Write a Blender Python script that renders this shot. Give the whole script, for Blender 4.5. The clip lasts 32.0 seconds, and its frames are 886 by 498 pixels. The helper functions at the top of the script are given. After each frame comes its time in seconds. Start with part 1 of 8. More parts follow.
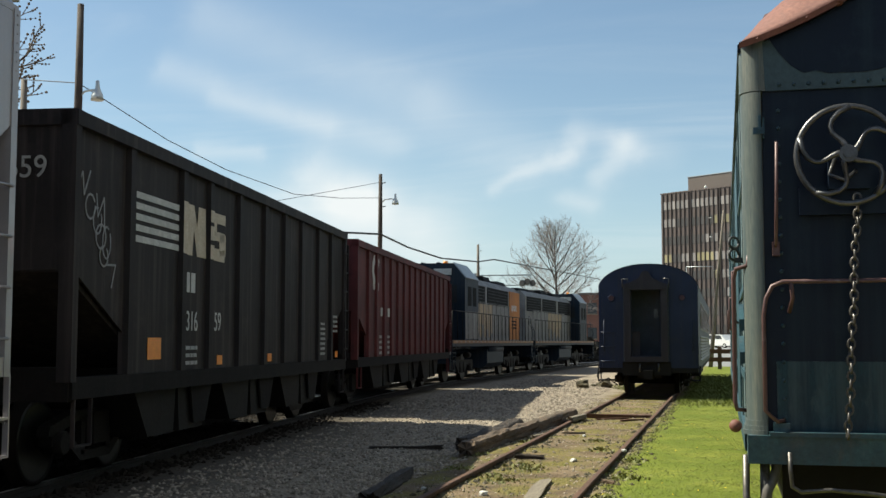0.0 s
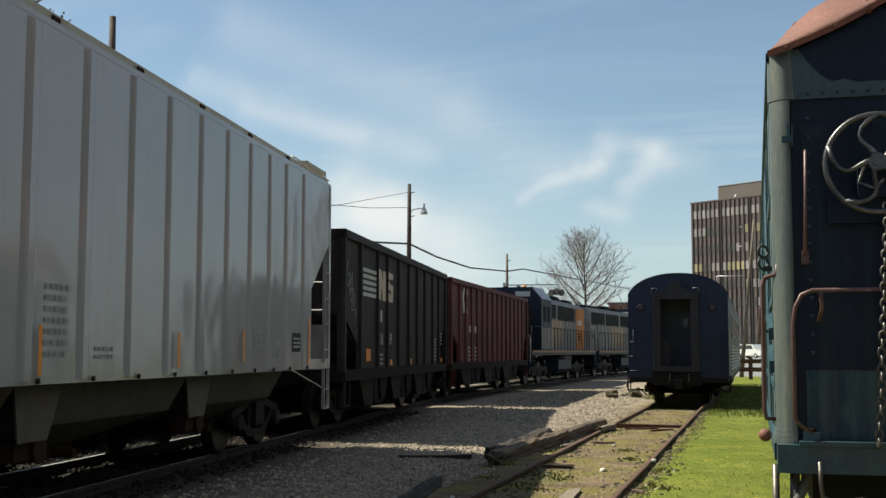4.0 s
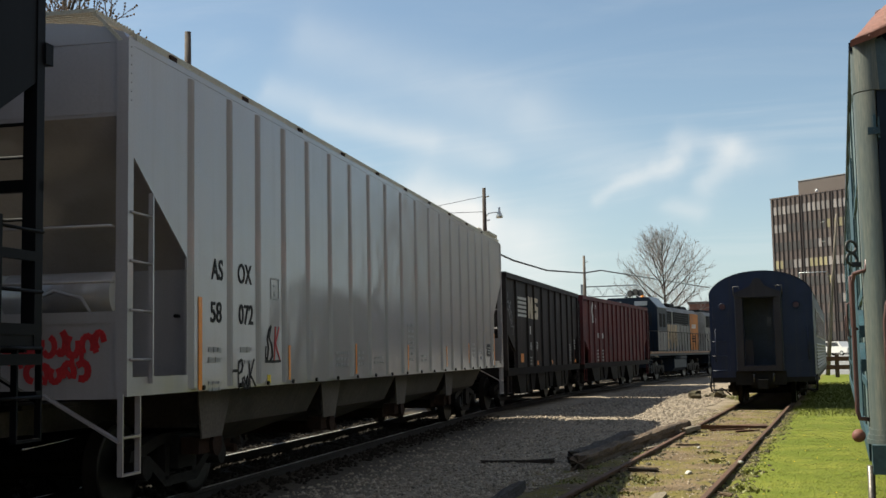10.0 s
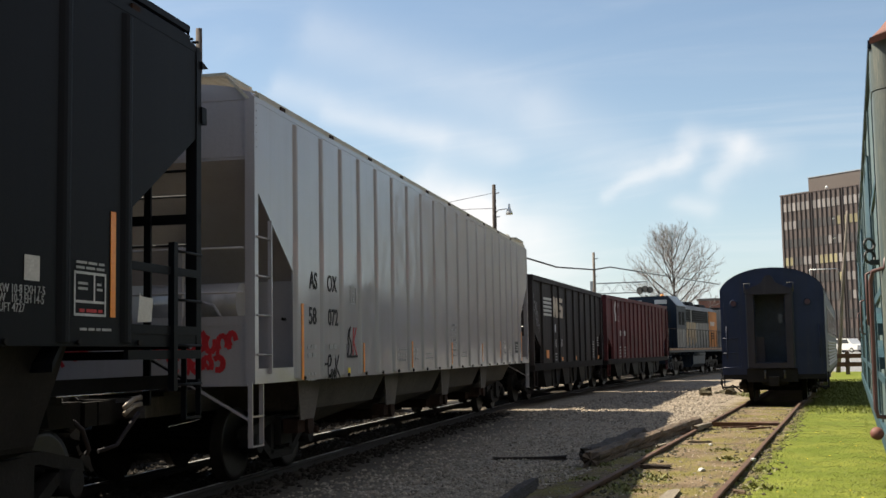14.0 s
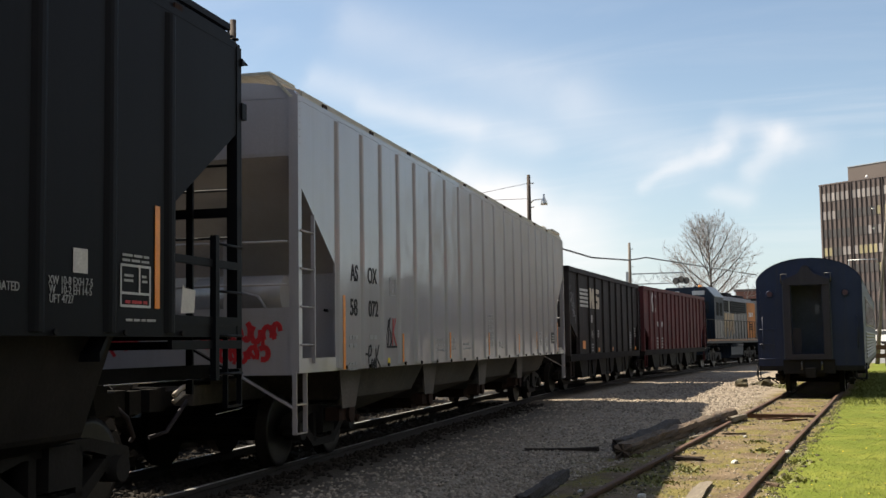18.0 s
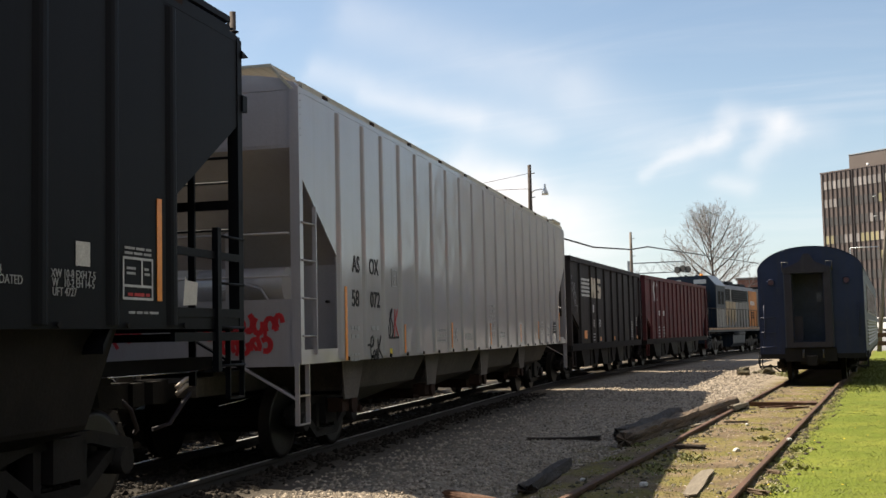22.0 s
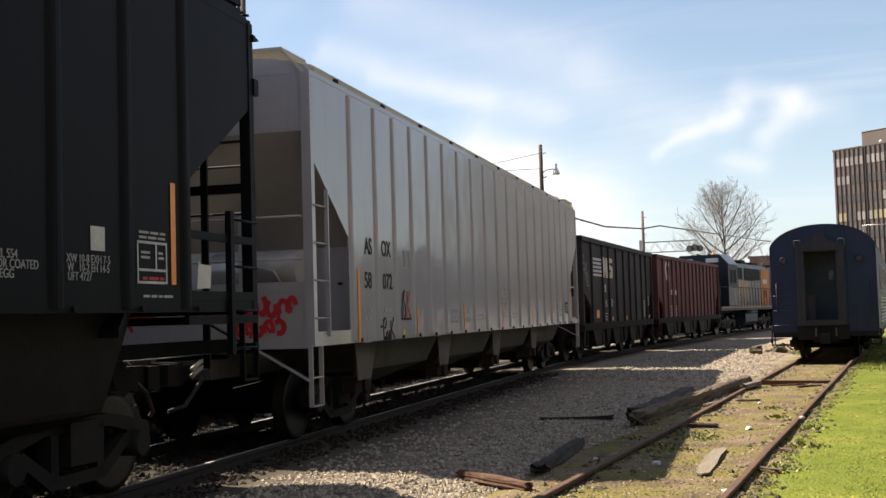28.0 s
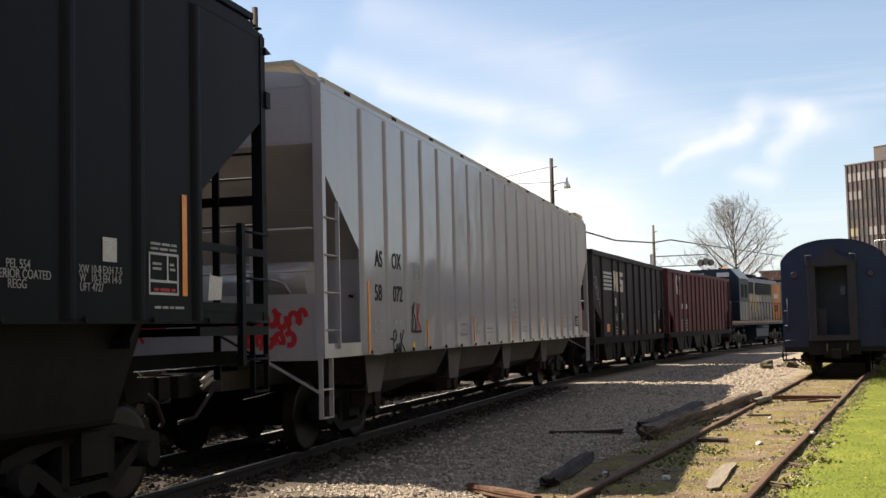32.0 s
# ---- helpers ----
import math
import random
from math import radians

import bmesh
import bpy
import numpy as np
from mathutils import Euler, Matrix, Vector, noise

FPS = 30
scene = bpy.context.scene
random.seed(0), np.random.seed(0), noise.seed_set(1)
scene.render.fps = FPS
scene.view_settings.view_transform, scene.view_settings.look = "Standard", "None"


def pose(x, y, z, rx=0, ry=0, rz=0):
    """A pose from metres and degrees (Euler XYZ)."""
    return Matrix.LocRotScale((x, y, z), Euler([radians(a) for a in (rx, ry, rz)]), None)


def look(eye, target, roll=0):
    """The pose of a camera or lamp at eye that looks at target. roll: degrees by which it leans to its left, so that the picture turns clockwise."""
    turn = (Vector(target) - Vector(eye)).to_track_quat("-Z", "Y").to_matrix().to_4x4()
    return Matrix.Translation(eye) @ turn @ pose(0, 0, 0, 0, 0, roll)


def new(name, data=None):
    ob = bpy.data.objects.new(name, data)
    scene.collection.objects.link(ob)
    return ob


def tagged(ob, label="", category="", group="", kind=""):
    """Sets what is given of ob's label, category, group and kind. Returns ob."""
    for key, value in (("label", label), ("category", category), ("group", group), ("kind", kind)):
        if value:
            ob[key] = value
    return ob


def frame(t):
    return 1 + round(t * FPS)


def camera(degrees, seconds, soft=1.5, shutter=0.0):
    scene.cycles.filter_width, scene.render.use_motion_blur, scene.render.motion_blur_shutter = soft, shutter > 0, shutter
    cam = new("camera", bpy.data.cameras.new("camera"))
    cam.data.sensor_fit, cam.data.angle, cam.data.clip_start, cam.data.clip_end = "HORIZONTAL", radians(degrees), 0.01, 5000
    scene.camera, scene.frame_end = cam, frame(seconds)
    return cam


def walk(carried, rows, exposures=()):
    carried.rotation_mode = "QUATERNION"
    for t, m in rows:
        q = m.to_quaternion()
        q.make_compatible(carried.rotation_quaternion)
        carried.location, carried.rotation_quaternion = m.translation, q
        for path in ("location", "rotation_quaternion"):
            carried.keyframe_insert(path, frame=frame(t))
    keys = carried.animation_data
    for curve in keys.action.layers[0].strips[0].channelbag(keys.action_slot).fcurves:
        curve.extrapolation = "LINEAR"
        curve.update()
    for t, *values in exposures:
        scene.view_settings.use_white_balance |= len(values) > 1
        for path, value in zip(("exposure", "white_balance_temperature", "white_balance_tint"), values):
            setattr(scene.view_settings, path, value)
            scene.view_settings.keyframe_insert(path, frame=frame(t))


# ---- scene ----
cam = camera(41.8, 32.0)
PATH = [
    (0, (-0.084, 0.026, 1.551), (-0.553, 1.964, 1.711), -0.0),
    (0.5, (-0.075, 0.014, 1.545), (-0.553, 1.949, 1.706), 0.1),
    (1, (-0.067, 0.004, 1.543), (-0.539, 1.942, 1.694), 0.1),
    (1.5, (-0.069, 0.014, 1.547), (-0.541, 1.951, 1.698), 0.1),
    (2, (-0.069, 0.008, 1.546), (-0.551, 1.943, 1.697), 0.1),
    (2.5, (-0.079, 0.006, 1.547), (-0.574, 1.937, 1.705), 0.0),
    (3, (-0.076, -0.011, 1.546), (-0.587, 1.915, 1.711), -0.1),
    (3.5, (-0.074, -0.007, 1.544), (-0.591, 1.917, 1.717), 0.1),
    (5.5, (-0.072, -0.016, 1.545), (-0.589, 1.908, 1.727), -0.3),
    (6, (-0.071, -0.025, 1.543), (-0.602, 1.894, 1.729), -0.1),
    (6.5, (-0.07, -0.032, 1.542), (-0.61, 1.884, 1.725), -0.3),
    (7, (-0.073, -0.031, 1.54), (-0.615, 1.885, 1.724), -0.2),
    (7.5, (-0.07, -0.025, 1.543), (-0.613, 1.891, 1.73), -0.4),
    (8, (-0.067, -0.023, 1.542), (-0.615, 1.891, 1.729), -0.3),
    (8.5, (-0.067, -0.018, 1.543), (-0.621, 1.894, 1.731), -0.4),
    (9, (-0.068, -0.029, 1.546), (-0.634, 1.88, 1.734), -0.8),
    (9.5, (-0.057, -0.034, 1.532), (-0.63, 1.873, 1.718), -0.5),
    (10, (-0.1, 0.042, 1.553), (-0.742, 1.928, 1.738), -1.1),
    (10.2, (-0.162, 0.058, 1.569), (-0.894, 1.908, 1.782), -0.4),
    (10.5, (-0.201, 0.04, 1.565), (-1.015, 1.848, 1.823), 0.4),
    (10.7, (-0.205, 0.01, 1.555), (-1.059, 1.801, 1.803), 0.5),
    (11, (-0.198, -0.043, 1.535), (-1.07, 1.742, 1.765), -0.2),
    (11.2, (-0.181, -0.051, 1.534), (-0.972, 1.775, 1.728), 0.3),
    (11.5, (-0.174, -0.047, 1.545), (-0.851, 1.828, 1.708), -0.3),
    (12, (-0.187, -0.046, 1.571), (-0.81, 1.849, 1.71), -1.2),
    (12.5, (-0.192, -0.065, 1.582), (-0.84, 1.822, 1.715), -1.7),
    (13, (-0.17, -0.071, 1.563), (-0.825, 1.811, 1.734), -1.3),
    (13.5, (-0.16, -0.035, 1.559), (-0.813, 1.847, 1.739), -1.1),
    (15.5, (-0.104, 0.099, 1.556), (-0.786, 1.972, 1.715), -1.0),
    (16, (-0.11, 0.092, 1.562), (-0.805, 1.962, 1.701), -1.4),
    (16.5, (-0.103, 0.074, 1.566), (-0.804, 1.942, 1.712), -1.1),
    (17, (-0.1, 0.068, 1.558), (-0.802, 1.934, 1.711), -1.2),
    (17.5, (-0.097, 0.078, 1.559), (-0.806, 1.941, 1.716), -1.4),
    (18, (-0.102, 0.086, 1.559), (-0.817, 1.947, 1.723), -0.9),
    (18.5, (-0.096, 0.074, 1.562), (-0.822, 1.93, 1.727), -1.0),
    (19, (-0.088, 0.033, 1.552), (-0.82, 1.888, 1.707), -1.2),
    (19.5, (-0.089, 0.022, 1.559), (-0.816, 1.879, 1.708), -1.1),
    (20, (-0.082, 0.021, 1.559), (-0.807, 1.88, 1.701), -1.3),
    (20.5, (-0.092, 0.025, 1.557), (-0.817, 1.883, 1.698), -1.3),
    (21, (-0.08, 0.034, 1.557), (-0.799, 1.895, 1.697), -1.5),
    (21.5, (-0.079, 0.043, 1.557), (-0.796, 1.905, 1.697), -1.5),
    (22, (-0.087, 0.057, 1.556), (-0.805, 1.918, 1.704), -1.3),
    (22.5, (-0.089, 0.067, 1.549), (-0.813, 1.927, 1.686), -1.4),
    (23, (-0.091, 0.075, 1.555), (-0.815, 1.935, 1.677), -1.5),
    (23.5, (-0.095, 0.077, 1.565), (-0.813, 1.939, 1.697), -1.3),
    (24, (-0.085, 0.064, 1.554), (-0.804, 1.925, 1.693), -1.2),
    (24.5, (-0.076, 0.06, 1.556), (-0.791, 1.923, 1.696), -1.4),
    (26.5, (-0.091, 0.054, 1.551), (-0.812, 1.915, 1.687), -1.8),
    (27, (-0.086, 0.053, 1.553), (-0.815, 1.911, 1.68), -1.8),
    (27.5, (-0.083, 0.041, 1.561), (-0.815, 1.899, 1.68), -1.6),
    (28, (-0.076, 0.02, 1.564), (-0.814, 1.875, 1.679), -1.7),
    (28.5, (-0.081, 0.029, 1.555), (-0.819, 1.885, 1.667), -1.5),
    (29, (-0.087, 0.041, 1.554), (-0.829, 1.895, 1.665), -1.6),
    (29.5, (-0.09, 0.048, 1.555), (-0.836, 1.901, 1.668), -1.6),
    (30, (-0.086, 0.063, 1.561), (-0.833, 1.915, 1.678), -1.7),
    (30.5, (-0.084, 0.064, 1.554), (-0.831, 1.915, 1.673), -1.5),
    (31, (-0.082, 0.051, 1.561), (-0.835, 1.9, 1.685), -1.3),
    (31.5, (-0.072, 0.023, 1.561), (-0.827, 1.87, 1.692), -1.3),
    (32, (-0.065, -0.002, 1.56), (-0.819, 1.846, 1.698), -1.4),
]
# stops, kelvin and tint as the clip's camera sets them on the way
EXPOSE = [(0.0, 0.97, 6280, 0), (1.0, 0.92, 6300, 0), (2.0, 0.87, 6320, 0), (6.0, 0.87, 6460, 2), (9.5, 0.90, 6520, 3), (11.0, 1.10, 6590, 3), (13.0, 1.15, 6620, 6), (23.0, 1.27, 6770, 9), (32.0, 1.40, 6820, 12)]
walk(cam, [(t, look(eye, target, roll)) for t, eye, target, roll in PATH], EXPOSE)

# ---------- world, sun, exposure ----------
SUN_TRAVEL = Vector((1.0, -0.05, 0.0)).normalized()   # the way the light runs over the ground
SUN_UP = 49.5
sun_way = SUN_TRAVEL * math.cos(radians(SUN_UP)) + Vector((0, 0, -math.sin(radians(SUN_UP))))
sun = new("sun", bpy.data.lights.new("sun", "SUN"))
sun.data.energy, sun.data.angle, sun.data.color = 5.0, radians(0.5), (1.0, 0.91, 0.77)
sun.matrix_world = Matrix.Translation((0, 0, 60)) @ sun_way.to_track_quat("-Z", "Y").to_matrix().to_4x4()

world = bpy.data.worlds.new("world")
scene.world = world
world.use_nodes = True


def sky_nodes():
    nt = world.node_tree
    nt.nodes.clear()
    N, L = nt.nodes, nt.links

    def mathn(op, a, b=None, c=None):
        n = N.new("ShaderNodeMath")
        n.operation = op
        for i, v in enumerate((a, b, c)):
            if v is None:
                continue
            if isinstance(v, (int, float)):
                n.inputs[i].default_value = v
            else:
                L.new(v, n.inputs[i])
        return n.outputs[0]

    sky = N.new("ShaderNodeTexSky")
    sky.sky_type = "NISHITA"
    sky.sun_disc = False
    sky.sun_elevation = radians(SUN_UP)
    sky.sun_rotation = math.atan2(-SUN_TRAVEL.x, -SUN_TRAVEL.y)
    sky.air_density, sky.dust_density, sky.ozone_density = 1.0, 0.8, 1.1
    tc = N.new("ShaderNodeTexCoord")
    sep = N.new("ShaderNodeSeparateXYZ")
    L.new(tc.outputs["Generated"], sep.inputs[0])
    dx, dy, dz = sep.outputs
    # thin high cloud, drawn out along one way
    den = mathn("ADD", mathn("MAXIMUM", dz, 0.0), 0.12)
    comb = N.new("ShaderNodeCombineXYZ")
    L.new(mathn("DIVIDE", dx, den), comb.inputs[0])
    L.new(mathn("DIVIDE", dy, den), comb.inputs[1])
    mp = N.new("ShaderNodeMapping")
    mp.inputs["Rotation"].default_value = (0, 0, radians(35))
    mp.inputs["Scale"].default_value = (0.55, 1.5, 1.0)
    L.new(comb.outputs[0], mp.inputs[0])
    n1 = N.new("ShaderNodeTexNoise")
    n1.inputs["Scale"].default_value, n1.inputs["Detail"].default_value = 1.1, 8.0
    n1.inputs["Roughness"].default_value, n1.inputs["Distortion"].default_value = 0.58, 1.2
    L.new(mp.outputs[0], n1.inputs["Vector"])
    ramp = N.new("ShaderNodeMapRange")
    ramp.interpolation_type = "SMOOTHSTEP"
    ramp.inputs[1].default_value, ramp.inputs[2].default_value = 0.42, 0.78
    L.new(n1.outputs[0], ramp.inputs[0])
    thin = mathn("MULTIPLY", ramp.outputs[0], 0.19)
    # a few denser wisps ahead, as soft strokes in the plane y = 1
    dys = mathn("MAXIMUM", dy, 0.02)
    px, pz = mathn("DIVIDE", dx, dys), mathn("DIVIDE", dz, dys)
    wn = N.new("ShaderNodeTexNoise")
    wn.inputs["Scale"].default_value, wn.inputs["Detail"].default_value = 14.0, 6.0
    pv = N.new("ShaderNodeCombineXYZ")
    L.new(px, pv.inputs[0])
    L.new(pz, pv.inputs[1])
    L.new(pv.outputs[0], wn.inputs["Vector"])
    warp = mathn("MULTIPLY", mathn("SUBTRACT", wn.outputs[0], 0.5), 0.05)
    qx, qz = mathn("ADD", px, warp), mathn("SUBTRACT", pz, mathn("MULTIPLY", warp, 0.6))
    total = thin
    for ax, az, bx, bz, wide, amount in (
        (-0.192, 0.132, -0.132, 0.166, 0.0065, 0.24), (-0.138, 0.164, -0.120, 0.172, 0.010, 0.22), (-0.16, 0.150, -0.130, 0.172, 0.014, 0.10),
        (-0.127, 0.186, -0.078, 0.170, 0.010, 0.20), (-0.072, 0.166, -0.104, 0.142, 0.012, 0.34), (-0.068, 0.160, -0.050, 0.163, 0.014, 0.13),
        (-0.128, 0.124, -0.112, 0.119, 0.009, 0.30), (-0.365, 0.157, -0.315, 0.128, 0.022, 0.55), (-0.33, 0.125, -0.27, 0.108, 0.022, 0.35),
        (-0.40, 0.11, -0.25, 0.085, 0.040, 0.45), (-0.52, 0.262, -0.29, 0.18, 0.016, 0.26), (-0.46, 0.228, -0.35, 0.196, 0.010, 0.2),
        (-0.48, 0.180, -0.42, 0.176, 0.008, 0.28), (-0.47, 0.305, -0.26, 0.215, 0.030, 0.18), (-0.25, 0.21, -0.17, 0.16, 0.03, 0.15),
    ):
        ex, ez = bx - ax, bz - az
        ll = ex * ex + ez * ez
        ux, uz = mathn("SUBTRACT", qx, ax), mathn("SUBTRACT", qz, az)
        h = mathn("ADD", mathn("MULTIPLY", ux, ex / ll), mathn("MULTIPLY", uz, ez / ll))
        h = mathn("MINIMUM", mathn("MAXIMUM", h, 0.0), 1.0)
        vx = mathn("SUBTRACT", ux, mathn("MULTIPLY", h, ex))
        vz = mathn("SUBTRACT", uz, mathn("MULTIPLY", h, ez))
        d2 = mathn("ADD", mathn("MULTIPLY", vx, vx), mathn("MULTIPLY", vz, vz))
        g = mathn("EXPONENT", mathn("MULTIPLY", d2, -1.0 / (wide * wide)))
        g = mathn("MULTIPLY", g, mathn("ADD", mathn("MULTIPLY", wn.outputs[0], 1.1), 0.45))
        total = mathn("ADD", total, mathn("MULTIPLY", g, amount))
    # the haze thickens towards the horizon
    haze = mathn("EXPONENT", mathn("MULTIPLY", mathn("MAXIMUM", dz, 0.0), -9.0))
    low = N.new("ShaderNodeMix")
    low.data_type = "RGBA"
    L.new(mathn("MULTIPLY", haze, 0.62), low.inputs["Factor"])
    L.new(sky.outputs[0], low.inputs["A"])
    low.inputs["B"].default_value = (5.7, 6.75, 8.1, 1)
    # veil of cloud added out of view, away from the sun, to fill shaded sides
    veil = N.new("ShaderNodeMapRange")
    veil.interpolation_type = "SMOOTHSTEP"
    veil.inputs[1].default_value, veil.inputs[2].default_value = 0.16, 0.62
    veil.inputs[3].default_value, veil.inputs[4].default_value = 0.0, 0.54
    L.new(dx, veil.inputs[0])
    total = mathn("ADD", total, mathn("MULTIPLY", veil.outputs[0], mathn("ADD", mathn("MULTIPLY", n1.outputs[0], 0.9), 0.5)))
    total = mathn("MINIMUM", total, 1.0)
    mix = N.new("ShaderNodeMix")
    mix.data_type = "RGBA"
    L.new(total, mix.inputs["Factor"])
    L.new(low.outputs["Result"], mix.inputs["A"])
    mix.inputs["B"].default_value = (7.8, 7.6, 7.75, 1)
    bg = N.new("ShaderNodeBackground")
    bg.inputs["Strength"].default_value = SKY_STRENGTH
    L.new(mix.outputs["Result"], bg.inputs[0])
    out = N.new("ShaderNodeOutputWorld")
    L.new(bg.outputs[0], out.inputs[0])


SKY_STRENGTH = 0.062
sky_nodes()

# ---------- materials ----------
MATS = {}


def mat(name, c1, c2=None, rough=0.6, metal=0.0, scale=3.0, fine=60.0, bump=0.15, streak=0.0, stain=None, stain_amount=0.5,
        stain_scale=2.0, coat=0.0, island=0.0, spread=0.0, contrast=(0.35, 0.65), bump_scale=None, emit=0.0, spec=0.5, grain=1.0, stretch=None, bump_detail=6.0):
    """Two colours mixed by noise, a finer grain, optional streaks down the face and stains, and relief."""
    if name in MATS:
        return MATS[name]
    m = bpy.data.materials.new(name)
    m.use_nodes = True
    nt = m.node_tree
    N, L = nt.nodes, nt.links
    b = N["Principled BSDF"]
    tc = N.new("ShaderNodeTexCoord")
    base_vec = tc.outputs["Object"]
    if stretch:
        smap = N.new("ShaderNodeMapping")
        smap.inputs["Scale"].default_value = stretch
        L.new(base_vec, smap.inputs[0])
        base_vec = smap.outputs[0]
    c2 = c2 or tuple(min(1, v * 0.75) for v in c1)

    def noise_node(s, detail=5.0, vec=None, rough_=0.6):
        n = N.new("ShaderNodeTexNoise")
        n.inputs["Scale"].default_value, n.inputs["Detail"].default_value, n.inputs["Roughness"].default_value = s, detail, rough_
        L.new(vec or base_vec, n.inputs["Vector"])
        return n

    def remap(sock, lo, hi):
        r = N.new("ShaderNodeMapRange")
        r.inputs[1].default_value, r.inputs[2].default_value = lo, hi
        L.new(sock, r.inputs[0])
        return r.outputs[0]

    def mixc(fac, a, bcol):
        x = N.new("ShaderNodeMix")
        x.data_type = "RGBA"
        if isinstance(fac, float):
            x.inputs["Factor"].default_value = fac
        else:
            L.new(fac, x.inputs["Factor"])
        for sock, v in ((x.inputs["A"], a), (x.inputs["B"], bcol)):
            if isinstance(v, tuple):
                sock.default_value = (*v[:3], 1)
            else:
                L.new(v, sock)
        return x.outputs["Result"]

    big = noise_node(scale)
    col = mixc(remap(big.outputs[0], *contrast), c1, c2)
    small = noise_node(fine, 3.0)
    col = mixc(remap(small.outputs[0], 0.3, 0.9), col, tuple(v * (1 - 0.28 * grain) for v in c2))
    if streak:
        mp = N.new("ShaderNodeMapping")
        mp.inputs["Scale"].default_value = (9.0, 9.0, 0.35)
        L.new(tc.outputs["Object"], mp.inputs[0])
        st = noise_node(1.0, 6.0, mp.outputs[0])
        sc = N.new("ShaderNodeMath")
        sc.operation = "MULTIPLY"
        L.new(remap(st.outputs[0], 0.5, 0.75), sc.inputs[0])
        sc.inputs[1].default_value = streak
        col = mixc(sc.outputs[0], col, stain or tuple(v * 0.5 for v in c1))
    if stain:
        sn = noise_node(stain_scale, 8.0, rough_=0.7)
        sc = N.new("ShaderNodeMath")
        sc.operation = "MULTIPLY"
        L.new(remap(sn.outputs[0], 0.56, 0.70), sc.inputs[0])
        sc.inputs[1].default_value = stain_amount
        col = mixc(sc.outputs[0], col, stain)
    if island or spread:
        oi = N.new("ShaderNodeObjectInfo") if spread else N.new("ShaderNodeNewGeometry")
        hs = N.new("ShaderNodeHueSaturation")
        rnd = oi.outputs["Random"] if spread else oi.outputs["Random Per Island"]
        r = N.new("ShaderNodeMapRange")
        amount = spread or island
        r.inputs[3].default_value, r.inputs[4].default_value = 1 - amount, 1 + amount
        L.new(rnd, r.inputs[0])
        L.new(r.outputs[0], hs.inputs["Value"])
        L.new(col, hs.inputs["Color"])
        col = hs.outputs[0]
    L.new(col, b.inputs["Base Color"])
    rr = N.new("ShaderNodeMapRange")
    rr.inputs[3].default_value, rr.inputs[4].default_value = max(0.02, rough - 0.1 * grain), min(1, rough + 0.12 * grain)
    L.new(small.outputs[0], rr.inputs[0])
    L.new(rr.outputs[0], b.inputs["Roughness"])
    b.inputs["Metallic"].default_value = metal
    b.inputs["Specular IOR Level"].default_value = spec
    b.inputs["Coat Weight"].default_value = coat
    b.inputs["Coat IOR"].default_value = 1.5
    b.inputs["Coat Roughness"].default_value = 0.14
    if bump:
        bp = N.new("ShaderNodeBump")
        bp.inputs["Strength"].default_value, bp.inputs["Distance"].default_value = bump, 0.02
        bn = noise_node(bump_scale or fine * 0.6, bump_detail)
        L.new(bn.outputs[0], bp.inputs["Height"])
        L.new(bp.outputs[0], b.inputs["Normal"])
        if coat:
            L.new(bp.outputs[0], b.inputs["Coat Normal"])
    if emit:
        L.new(col, b.inputs["Emission Color"])
        b.inputs["Emission Strength"].default_value = emit
    MATS[name] = m
    return m


